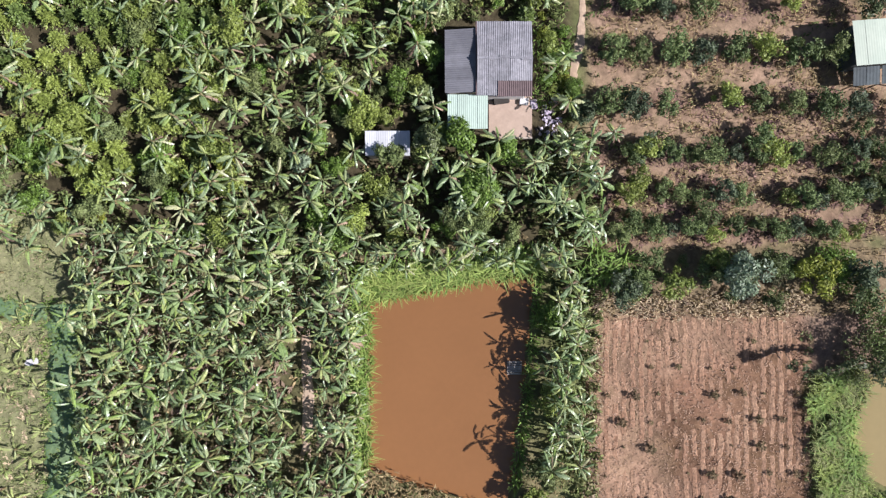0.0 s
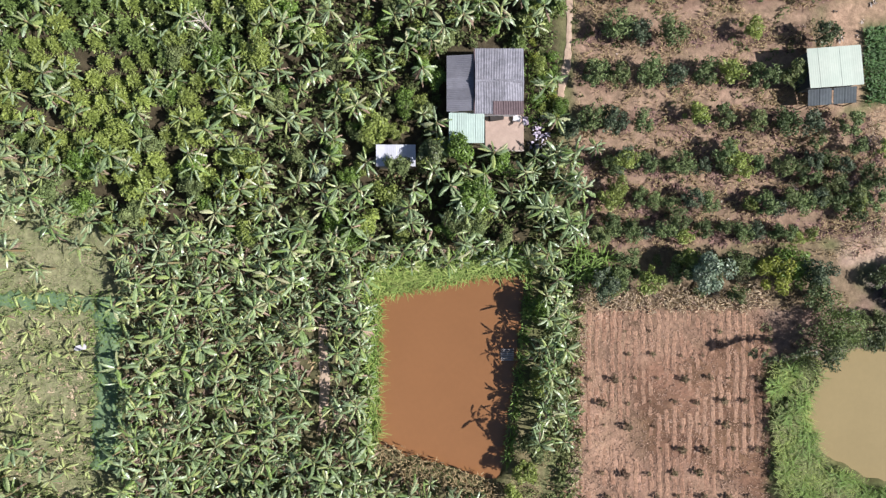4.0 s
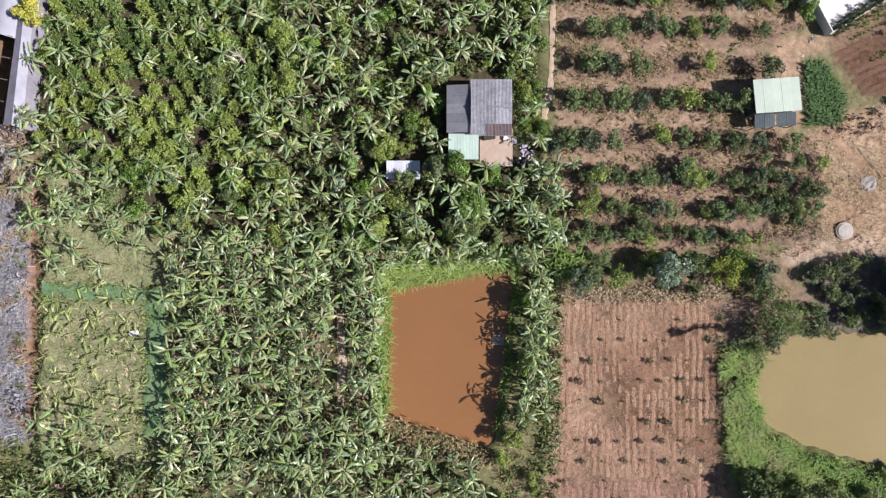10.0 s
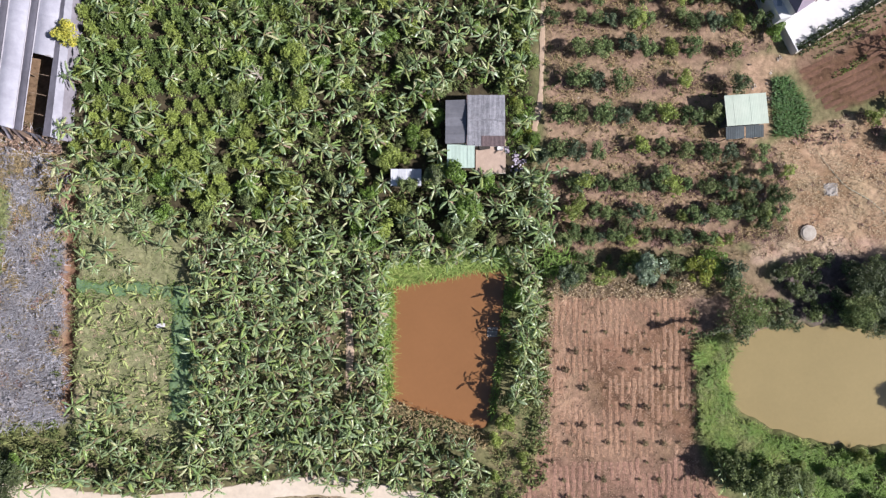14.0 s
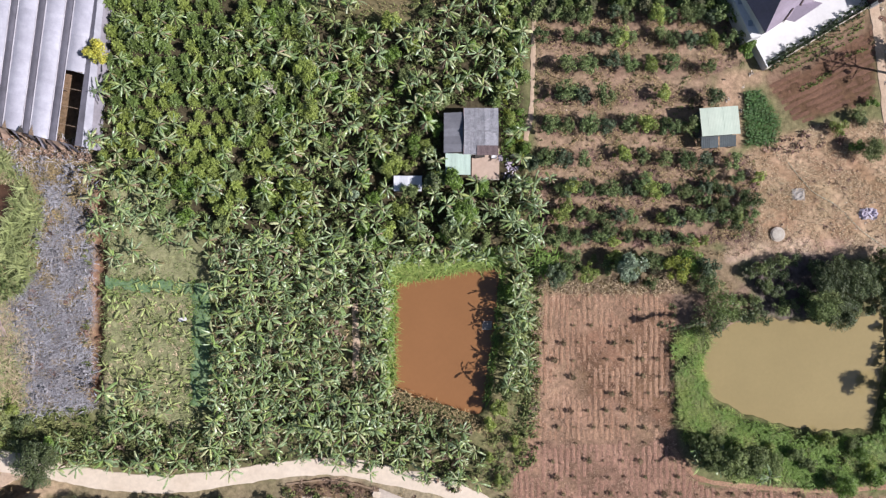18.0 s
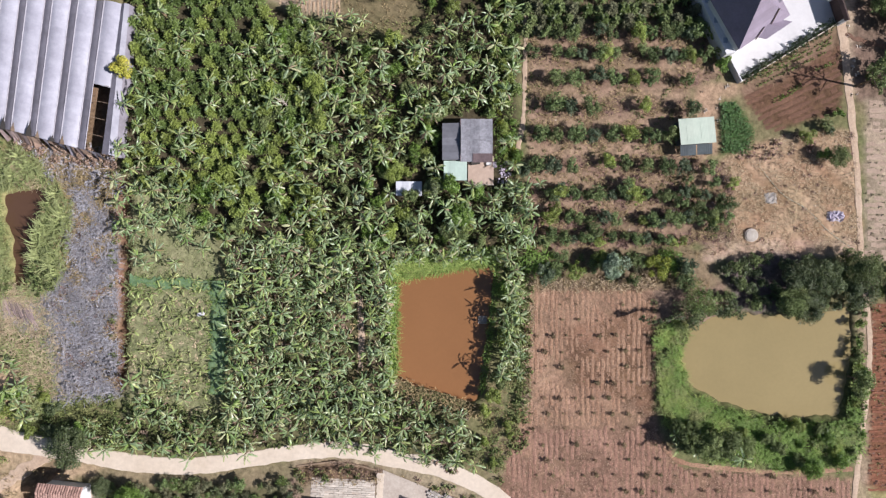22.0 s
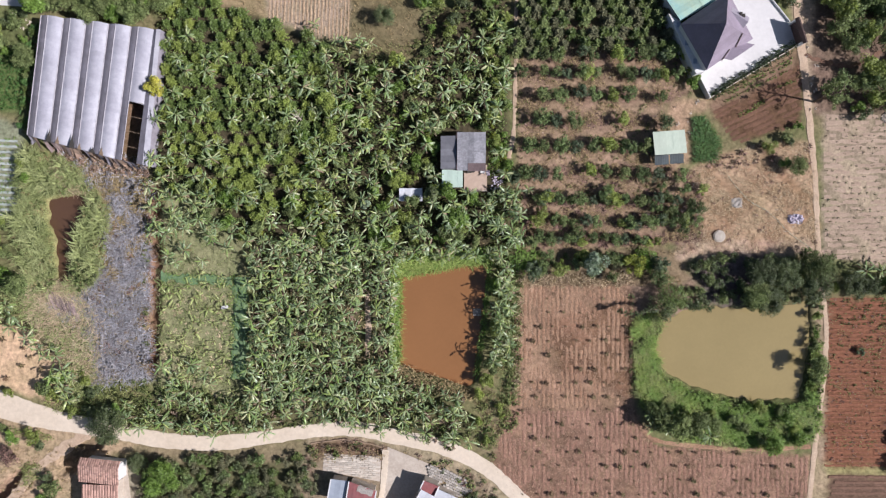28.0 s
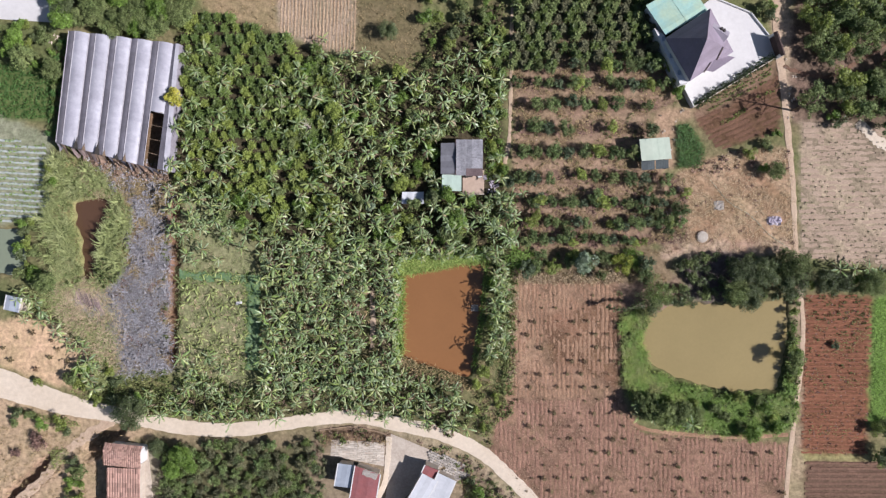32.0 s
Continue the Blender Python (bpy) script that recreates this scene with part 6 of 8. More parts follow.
thicket("thicket", "dry olive scrub between the lane and the sheds", scatter([(4.5, -37.5), (8.0, -39.6), (13.0, -45.0), (9.0, -48.0), (3.2, -43.6)], 1.3, 0.45, 0.7, seed=500) + scatter([(-23.0, -33.6), (-19.8, -33.9), (-19.9, -38.0), (-22.6, -38.0)], 1.3, 0.4, 0.8, seed=501), 0.4, 0.8, (M_DRYLEAF, M_OLIVE, M_DEBRIS), 1.2, 1.6, 420, 0.11, 697)
clumps("weeds", "dead brown weeds between the lane and the sheds", scatter([(-6.08, -33.23), (0.40, -34.78), (6.89, -37.73), (12.37, -42.67), (14.87, -45.85), (9.90, -46.89), (5.90, -40.93), (-0.09, -36.58)], 1.1, 0.5, 0.5, seed=255), M_LITTER, 0.5, 0.5, 24, 0.28)
tufts("grass", "rough green verge beside the lane", scatter([(-65.37, -20.38), (-48.21, -22.29), (-46.19, -30.31), (-58.30, -28.88), (-65.37, -26.41)], 0.6, 0.5, 0.9, seed=97) + scatter([(5.84, -22.97), (12.31, -24.93), (8.37, -34.92), (5.38, -32.45)], 0.8, 0.5, 0.8, seed=98)
      + scatter([(12.22, -3.05), (13.22, -5.03), (12.61, -25.92), (11.32, -25.93)], 0.6, 0.5, 0.8, seed=99) + scatter([(-17.20, 33.63), (-3.77, 33.61), (-3.76, 30.15), (-9.23, 30.65)], 0.9, 0.5, 0.7, seed=100), M_GRASS, 0.6, 9, 0.4)
tufts("dry_grass", "dry grass on the fallow plot", scatter([(-15.24, 49.47), (-3.52, 49.44), (-3.77, 30.64), (-17.20, 33.13)], 0.9, 0.5, 0.7, seed=101) + scatter([(-42.68, 49.55), (-29.19, 49.51), (-29.17, 37.61), (-42.18, 42.10)], 0.9, 0.5, 0.6, seed=102)
      + scatter([(12.23, -4.04), (39.40, -3.94), (39.41, -5.92), (12.23, -6.23)], 0.6, 0.5, 0.9, seed=103) + scatter([(31.49, 0.98), (42.80, 3.98), (42.83, -0.96), (31.50, -1.00)], 0.8, 0.5, 0.7, seed=104)
      + scatter(ORCHARD, 1.3, 0.5, 0.5, seed=105), M_DRY, 0.4, 8, 0.4)

# ---- buildings ----
def corrugated(name, o, u, v, material, parent, n_panels, waves=5, amp=0.03, label="", lap=0.012):
    """A roof slope of n_panels corrugated sheets: o a corner, u across the corrugations, v along them."""
    o, u, v = Vector(o), Vector(u), Vector(v)
    nrm = u.cross(v).normalized()
    if nrm.z < 0:
        nrm = -nrm
    for k in range(n_panels):
        vs, fs = [], []
        steps = waves * 4
        for i in range(steps + 1):
            s = (k + i / steps * 1.02) / n_panels
            h = amp * math.sin(2 * math.pi * waves * i / steps) + lap * (k % 2)
            vs += [o + u * s + nrm * h, o + u * s + v + nrm * h, o + u * s + nrm * (h - 0.012), o + u * s + v + nrm * (h - 0.012)]
            if i:
                a = 4 * i
                fs += [(a - 4, a, a + 1, a - 3), (a - 2, a - 1, a + 3, a + 2)]
        part(name, mesh_of(name, vs, fs, material, True), parent, label)


def walls(parent, corners, z1, material, thick=0.15, label=""):
    """Upright walls along a closed line of corners."""
    for (xa, ya), (xb, yb) in zip(corners, corners[1:] + corners[:1]):
        d = math.hypot(xb - xa, yb - ya)
        bm = box_data(0, d, 0, thick, -0.15, z1, 0.01)
        bm.transform(pose(xa, ya, 0, 0, 0, math.degrees(math.atan2(yb - ya, xb - xa))))
        me = bpy.data.meshes.new("wall")
        bm.to_mesh(me)
        bm.free()
        me.materials.append(material)
        part("wall", me, parent, label)


def rect(a, b):
    return [(a[0], a[1]), (a[0], b[1]), (b[0], b[1]), (b[0], a[1])]


# farmhouse
fh = thing("farmhouse", "old farmhouse with grey corrugated roofs", "house")
(xl, yt), (xm, _) = (-0.21, 17.98), (2.41, 17.98)
_, yb = (-0.23, 12.72)
(xr0, yr_t), (xr, _) = (2.44, 18.52), (6.96, 18.52)
_, yr_b = (2.42, 12.40)
yr_m = (2.41, 15.35)[1]
corrugated("roof_sheet", (xl, yt, 2.55), (0, yb - yt, 0), (xm - xl, 0, 0.42), M_FIBRO, fh, 5, 6)
corrugated("roof_sheet", (xr0, yr_m, 3.45), (xr - xr0, 0, 0), (0, yr_t - yr_m, -0.45), M_FIBRO_PALE, fh, 5, 6)
corrugated("roof_sheet", (xr0, yr_m, 3.43), (xr - xr0, 0, 0), (0, yr_b - yr_m, -0.45), M_FIBRO_PALE, fh, 5, 6)
for k in range(5):
    x0, dy = xr0 + (xr - xr0) * k / 5, rnd.uniform(-0.09, 0.09)
    box("ridge_cap", (x0 - 0.02, x0 + (xr - xr0) / 5 - 0.02, yr_m - 0.11 + dy, yr_m + 0.11 + dy, 3.44, 3.51 + rnd.uniform(0, 0.03)), M_FIBRO_PALE, fh)
box("barge_board", (xr0 - 0.12, xr0 - 0.02, yr_b, yr_t, 2.98, 3.1), M_RUST, fh)
corrugated("roof_sheet", (xr0 + 1.7, yr_b - 0.1, 3.03), (xr - xr0 - 1.7, 0, 0), (0, 1.25, 0.45 * 1.25 / (yr_m - yr_b)), M_RUST, fh, 3, 6, label="rusty patch sheet")
walls(fh, rect((xl + 0.35, yb + 0.3), (xm, yt - 0.3)), 2.5, M_WHITE)
walls(fh, rect((xr0 + 0.2, yr_b + 0.5), (xr - 0.4, yr_t - 0.4)), 2.8, M_WHITE)
(gx0, gy1), (gx1, gy0) = (0.01, 12.58), (3.34, 9.78)
corrugated("roof_sheet", (gx0, gy1, 2.6), (gx1 - gx0, 0, 0), (0, gy0 - gy1, -0.25), M_MINT, fh, 4, 5, 0.012, label="pale green metal roof sheet")
for x in (gx0 + 0.1, gx1 - 0.1):
    box("post", (x - 0.05, x + 0.05, gy0 + 0.1, gy0 + 0.2, -0.1, 2.34), M_WOOD, fh)
(tx0, ty1), (tx1, ty0) = (3.60, 13.04), (7.38, 9.48)
box("terrace", (tx0, tx1, ty0, ty1 + 0.6, -0.1, 0.22), M_TERRACE, fh, "pinkish brown concrete terrace floor")
box("terrace_kerb", (tx0, tx1, ty0 - 0.14, ty0 - 0.003, -0.1, 0.34), M_CONC, fh)

# white shed
ws = thing("shed", "small shed with a pale zinc roof among trees", "shed")
(ax, ay), (bx, by) = (-6.87, 9.62), (-3.15, 7.59)
corrugated("roof_sheet", (ax, ay, 2.35), (bx - ax, 0, 0), (0, by - ay, -0.2), M_ZINC, ws, 4, 5, 0.01)
walls(ws, rect((ax + 0.2, by + 0.2), (bx - 0.2, ay - 0.2)), 2.1, M_CONC)

# orchard shed
sh = thing("shed", "orchard shed with a greenish white metal roof", "shed")
s0, s1, s2 = (33.62, 18.61), (38.70, 19.00), (34.12, 14.95)
u, v = Vector((s1[0] - s0[0], s1[1] - s0[1], 0)), Vector((s2[0] - s0[0], s2[1] - s0[1], -0.25))
corrugated("roof_sheet", (*s0, 2.85), u, v, M_SHED, sh, 5, 5, 0.004)
base = [Vector((*s0, 0)) + u * a + v * b for a, b in ((0.05, 0.06), (0.05, 0.94), (0.95, 0.94), (0.95, 0.06))]
# near-black walls, their colour standing for the shade beside the roof
walls(sh, [(p.x, p.y) for p in base], 2.3, M_SHADED)
lo = Vector((*s2, 2.05))
for a0, a1, material in ((0.02, 0.46, M_SHADED), (0.5, 0.93, M_SHADED)):
    corrugated("lean_to_sheet", lo + u * a0, u * (a1 - a0), Vector((0.12, -1.5, -0.25)), material, sh, 2, 4, 0.012, "dull lean-to sheet")
for a in (0.03, 0.48, 0.92):
    q = lo + u * a + Vector((0.12, -1.4, 0))
    box("post", (q.x - 0.05, q.x + 0.05, q.y - 0.05, q.y + 0.05, -0.1, 1.8), M_WOOD, sh)

thicket("thicket", "low bushes along the side of the greenhouse", along((-66.0, 36.5), (-68.4, 18.6), 0.8, 490) + along((-67.2, 36.0), (-69.3, 19.0), 1.0, 491), 0.5, 0.9, (M_OLIVE, M_CROP, M_COFFEE_DEEP), 1.1, 2.0, 500, 0.12, 690)
# greenhouse
gh = thing("greenhouse", "long greenhouse of five white film spans, torn at one end", "greenhouse")
g_tl, g_tr, g_bl, g_br = [Vector((*p, 0)) for p in ((-64.47, 37.24), (-46.32, 34.99), (-66.75, 18.06), (-49.15, 13.43))]
SPANS = 5
for k in range(SPANS):
    def at(s, t):
        return g_tl.lerp(g_tr, s).lerp(g_bl.lerp(g_br, s), t)
    a, b = k / SPANS, (k + 1) / SPANS
    m0 = a + (b - a) * 0.4
    segs = 9
    for j in range(segs):
        t0, t1 = j / segs, (j + 1) / segs + 0.004
        torn = k == 4 and j >= 5
        # the slope turned from the sun takes a darker film colour as shade
        for p0, p1, z0, z1, material, label in ((a, m0, 2.6, 3.15, M_FILM_DIM, "film slope with shade in its colour"), (m0, b, 3.15, 2.6, M_FILM, "")):
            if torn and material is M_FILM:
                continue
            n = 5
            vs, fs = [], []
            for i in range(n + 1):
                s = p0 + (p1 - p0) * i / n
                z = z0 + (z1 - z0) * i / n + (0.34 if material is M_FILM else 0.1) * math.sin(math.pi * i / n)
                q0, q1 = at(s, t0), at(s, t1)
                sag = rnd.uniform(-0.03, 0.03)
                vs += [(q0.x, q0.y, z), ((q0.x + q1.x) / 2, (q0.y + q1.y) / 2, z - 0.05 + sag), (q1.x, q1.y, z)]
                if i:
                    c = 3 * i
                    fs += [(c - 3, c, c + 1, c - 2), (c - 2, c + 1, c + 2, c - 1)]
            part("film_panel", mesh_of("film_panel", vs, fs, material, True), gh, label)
        if torn:
            q0, q1 = at(m0, t0), at(b, t0)
            d = (q1 - q0)
            bm = box_data(0, d.length, -0.03, 0.03, 2.95, 3.03)
            bm.transform(pose(q0.x, q0.y, 0, 0, 0, math.degrees(math.atan2(d.y, d.x))))
            me = bpy.data.meshes.new("rafter")
            bm.to_mesh(me)
            bm.free()
            me.materials.append(M_WOOD)
            part("rafter", me, gh)
    for j in range(7):
        q = at(a, j / 6)
        box("post", (q.x - 0.05, q.x + 0.05, q.y - 0.05, q.y + 0.05, -0.15, 2.62), M_WOOD, gh)
for j in range(7):
    q = at(1, j / 6)
    box("post", (q.x - 0.05, q.x + 0.05, q.y - 0.05, q.y + 0.05, -0.15, 2.62), M_WOOD, gh)
# half span and sloping film along the grove side, pale ridge pipes
e_tr, e_br, f_tr, f_br = [Vector((*p, 0)) for p in ((-45.73, 34.96), (-47.98, 13.26), (-45.50, 35.19), (-47.47, 13.09))]
# the half span's west slope is given the same painted shade
for lo_t, lo_b, hi_t, hi_b, z0, z1, material in ((g_tr, g_br, e_tr, e_br, 2.62, 3.0, M_FILM_DIM), (e_tr, e_br, f_tr, f_br, 3.0, 2.0, M_FILM)):
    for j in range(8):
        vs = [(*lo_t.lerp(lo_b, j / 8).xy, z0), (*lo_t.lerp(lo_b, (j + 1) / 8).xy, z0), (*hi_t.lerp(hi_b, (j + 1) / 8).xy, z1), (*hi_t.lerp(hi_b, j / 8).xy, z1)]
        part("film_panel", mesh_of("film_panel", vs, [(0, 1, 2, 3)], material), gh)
for k in range(SPANS):
    for s in (k / SPANS, (k + 0.4) / SPANS):
        p0, p1 = g_tl.lerp(g_tr, s), g_bl.lerp(g_br, s)
        d = p1 - p0
        bm = box_data(0, d.length, -0.05, 0.05, 0, 0.05)
        bm.transform(pose(p0.x, p0.y, 2.64 if s == k / SPANS else 3.17, 0, 0, math.degrees(math.atan2(d.y, d.x))))
        me = bpy.data.meshes.new("ridge_strip")
        bm.to_mesh(me)
        bm.free()
        me.materials.append(M_RIB)
        part("ridge_strip", me, gh, "pale strip over a seam in the film")
side = [f_tr.lerp(f_br, t) for t in (0, 1)]
d = side[1] - side[0]
vs = [(side[0].x, side[0].y, 2.0), (side[1].x, side[1].y, 2.0), (side[1].x + 0.3, side[1].y, 0), (side[0].x + 0.3, side[0].y, 0)]
part("side_film", mesh_of("side_film", vs, [(0, 1, 2, 3)], M_FILM_DIM), gh)
vs = [(g_tl.x, g_tl.y, 2.6), (g_bl.x, g_bl.y, 2.6), (g_bl.x - 0.3, g_bl.y, 0), (g_tl.x - 0.3, g_tl.y, 0)]
part("side_film", mesh_of("side_film", vs, [(0, 1, 2, 3)], M_FILM), gh)

for k in range(30):
    s0, s1 = k / 30, (k + rnd.uniform(0.8, 1.5)) / 30
    if rnd.random() < 0.25:
        continue
    q0, q1 = g_bl.lerp(g_br, s0), g_bl.lerp(g_br, min(s1, 1))
    dn = Vector((-(g_tl - g_bl).x, -(g_tl - g_bl).y, 0)).normalized()
    a0, a1, skew = rnd.uniform(0.4, 1.9), rnd.uniform(0.4, 1.9), Vector((rnd.uniform(-0.5, 0.5), 0, 0))
    vs = [(*q0.xy, 2.56), (*q1.xy, 2.56), (*(q1 + dn * a1 * 0.5 + skew * 0.3).xy, 1.5), (*(q0 + dn * a0 * 0.5 + skew * 0.3).xy, 1.4), (*(q1 + dn * a1 + skew).xy, rnd.uniform(0.1, 0.7)), (*(q0 + dn * a0 + skew).xy, rnd.uniform(0.1, 0.7))]
    part("end_film", mesh_of("end_film", vs, [(0, 3, 2, 1), (3, 5, 4, 2)], rnd.choice((M_DEBRIS, M_DEBRIS, M_FILM_DIM, M_FAN))), gh, "rotted film hanging from the end of the spans")
# notches torn into the low end of the spans, and fallen poles
for k, (s, w, h) in enumerate(((0.22, 0.9, 2.0), (0.30, 0.7, 1.2), (0.43, 1.0, 2.2), (0.50, 0.6, 1.0), (0.62, 0.9, 0.9), (0.70, 0.7, 1.3))):
    q = g_bl.lerp(g_br, s)
    up = (g_tl.lerp(g_tr, s) - q).normalized()
    sx = (g_br - g_bl).normalized()
    vs = [q + sx * (w * (f - 0.5)) + up * (h * g) for f, g in ((0, -0.1), (1.0, -0.12), (0.86, 0.25), (0.62, 0.5), (0.55, 1.0), (0.36, 0.62), (0.12, 0.3))]
    part("torn_flap", mesh_of("torn_flap", [(v.x, v.y, 3.34) for v in vs], [tuple(range(7))], M_WOOD if k % 2 else M_DARK), gh, "brown rotted notch in the film")
for k in range(9):
    q = g_bl.lerp(g_br, 0.25 + 0.085 * k) + Vector((rnd.uniform(-0.5, 0.5), rnd.uniform(-2.2, -0.6), 0))
    ob = thing("pole", "fallen grey bamboo pole beside the greenhouse", "pole", "fallen poles", at=(q.x, q.y, 0.12), rz=rnd.uniform(-40, 40))
    vs, fs = stem_data(0.05, 0.035, rnd.uniform(1.6, 3.4), 6)
    ob.data = None
    part("cane", mesh_of("cane", [(z, y, x) for x, y, z in vs], fs, M_WOOD), ob)

# villa with its yard
vi = thing("villa", "white villa with a dark purple hipped roof", "house")
W, N, E, S = [Vector((*p, 0)) for p in ((37.42, 35.31), (44.93, 40.31), (48.83, 33.03), (41.61, 28.11))]
C = Vector((42.55, 33.75, 0))
for a, b in ((W, N), (N, E), (E, S), (S, W)):
    n = 7
    for k in range(n):
        t0, t1 = k / n, (k + 1.03) / n
        t1 = min(t1, 1)
        vs = []
        for t, z in ((t0, 0), (t1, 0)):
            for e, o in ((a, 0), (b, 1)):
                p = e.lerp(C, t)
                vs.append((p.x, p.y, 4.23 + 4.6 * t))
        vs += [(x, y, z - 0.05) for x, y, z in vs]
        part("roof_course", mesh_of("roof_course", vs, [(0, 1, 3, 2), (4, 6, 7, 5), (0, 4, 5, 1)], M_SLATE), vi)
def roof_height(p):
    """Height of the roof's slope between the south and east corners."""
    a, b, c = E - S, C - S, p - S
    return 4.3 + 4.6 * (a.x * c.y - a.y * c.x) / (a.x * b.y - a.y * b.x)


# dark strips laid in for the shadow lines of the roof valleys
for p, q in (((46.3, 33.2), (45.66, 30.89)), ((44.78, 31.05), (43.92, 29.5))):
    p, q = Vector((*p, 0)), Vector((*q, 0))
    sd = Vector((0.09, 0.03, 0))
    vs = [p - sd, p + sd, q + sd, q - sd]
    vs = [Vector((v.x, v.y, roof_height(v) + 0.14)) for v in vs]
    part("valley_gutter", mesh_of("valley_gutter", vs + [v - Vector((0, 0, 0.1)) for v in vs], [(0, 1, 2, 3), (4, 7, 6, 5), (0, 4, 5, 1), (1, 5, 6, 2), (2, 6, 7, 3), (3, 7, 4, 0)], M_METAL), vi, "dark strip for the shadow along a roof valley")
foot = [C.lerp(p, 0.93) for p in (W, N, E, S)]
walls(vi, [(p.x, p.y) for p in foot], 4.15, M_WHITE, 0.2)
# porch wing towards the yard
pa, pb = E.lerp(S, 0.12), E.lerp(S, 0.62)
out = (E - W).normalized() * 1.3
inn = -(E - W).normalized() * 3.2
mid = (pa + pb) / 2
for q0, q1 in ((pa, mid), (mid, pb)):
    z0, z1 = (4.0, 5.0) if q1 is mid else (5.0, 4.0)
    vs = [(q0 + out).to_tuple()[:2] + (z0,), (q1 + out).to_tuple()[:2] + (z1,), (q1 + inn).to_tuple()[:2] + (z1,), (q0 + inn).to_tuple()[:2] + (z0,)]
    vs += [(x, y, z - 0.08) for x, y, z in vs]
    part("porch_roof", mesh_of("porch_roof", vs, [(0, 1, 2, 3), (4, 7, 6, 5), (0, 4, 5, 1), (0, 3, 7, 4), (1, 5, 6, 2)], M_SLATE), vi)
# pale gabled dormer over the yard side
da, db = Vector((43.73, 37.11, 6.1)), Vector((47.16, 34.97, 6.1))
dn = Vector((-(db - da).y, (db - da).x, 0)).normalized()
for sgn in (1, -1):
    vs = [da, db, db + dn * 1.15 * sgn + Vector((0, 0, -0.9)), da + dn * 1.15 * sgn + Vector((0, 0, -0.9))]
    part("dormer_roof", mesh_of("dormer_roof", vs + [v - Vector((0, 0, 0.08)) for v in vs], [(0, 1, 2, 3), (4, 7, 6, 5), (2, 6, 7, 3), (0, 3, 7, 4), (1, 5, 6, 2)], M_DORMER), vi, "pale lavender dormer roof")
dw = [db + dn * 1.0 + Vector((0, 0, -0.85)) - (db - da) * 0.06, db - dn * 1.0 + Vector((0, 0, -0.85)) - (db - da) * 0.06]
part("dormer_wall", mesh_of("dormer_wall", [dw[0], dw[1], db - (db - da) * 0.06 + Vector((0, 0, -0.05)), dw[0] - Vector((0, 0, 1.6)), dw[1] - Vector((0, 0, 1.6))], [(0, 1, 2), (0, 3, 4, 1)], M_WHITE), vi, "white gable wall")
for c in (0.62, 0.74):
    p = da.lerp(db, c) + dn * 0.6
    box("vent", (p.x - 0.18, p.x + 0.18, p.y - 0.28, p.y + 0.28, 5.3, 5.95), M_DARK, vi, "dark roof vent")
for k in range(4):
    p = foot[3].lerp(foot[0], 0.16 + 0.22 * k)
    dv = (foot[0] - foot[3]).normalized()
    bm = box_data(-0.45, 0.45, -0.06, 0.06, 1.2, 2.6, 0.01)
    bm.transform(pose(p.x, p.y, 0, 0, 0, math.degrees(math.atan2(dv.y, dv.x))))
    me = bpy.data.meshes.new("window")
    bm.to_mesh(me)
    bm.free()
    me.materials.append(M_WHITE)
    win = part("window", me, vi, "white framed window")
    bm = box_data(-0.38, 0.38, -0.075, 0.075, 1.27, 2.53)
    bm.transform(pose(p.x, p.y, 0, 0, 0, math.degrees(math.atan2(dv.y, dv.x))))
    me = bpy.data.meshes.new("pane")
    bm.to_mesh(me)
    bm.free()
    me.materials.append(M_BLUEZ)
    part("pane", me, win, "blue grey pane")
wing = [(36.01, 37.44), (37.73, 36.29), (41.88, 28.24), (40.45, 27.86)]
vs = [(x, y, 3.0) for x, y in wing] + [(x, y, -0.1) for x, y in wing]
part("side_wing", mesh_of("side_wing", vs, [(0, 1, 2, 3)] + [(k, 4 + k, 4 + (k + 1) % 4, (k + 1) % 4) for k in range(4)], M_WHITE), vi, "flat white side wing")
for k in range(3):
    p = Vector((*wing[0], 3.02)).lerp(Vector((*wing[3], 3.02)), 0.2 + 0.3 * k) + Vector((0.7, 0.1, 0))
    box("skylight", (p.x - 0.3, p.x + 0.3, p.y - 0.4, p.y + 0.4, 3.0, 3.08), M_BLUEZ, vi, "dark glazed skylight")
an = thing("annex", "annex with a flat teal metal roof", "house")
a0, a1, a2 = [Vector((*p, 3.6)) for p in ((34.36, 41.03), (37.72, 36.08), (41.17, 45.01))]
corrugated("roof_sheet", a0, a1 - a0, (a2 - a0) * 0.55, M_TEAL, an, 6, 4, 0.008)
corrugated("roof_sheet", a0 + (a2 - a0) * 0.53 + Vector((0, 0, 0.05)), a1 - a0, (a2 - a0) * 0.5, M_TEAL, an, 6, 4, 0.008)
wl = [a0 + (a1 - a0) * s + (a2 - a0) * t for s, t in ((0.04, 0.04), (0.96, 0.04), (0.96, 0.96), (0.04, 0.96))]
walls(an, [(p.x, p.y) for p in wl], 3.5, M_WHITE)


def slab(name, poly, z, material, label, category="pavement"):
    n = len(poly)
    v = [(x, y, z) for x, y in poly] + [(x, y, -0.12) for x, y in poly]
    f = [tuple(range(n))] + [(i, n + i, n + (i + 1) % n, (i + 1) % n) for i in range(n)]
    thing(name, label, category, kind="structure", data=mesh_of(name, v, f, material))


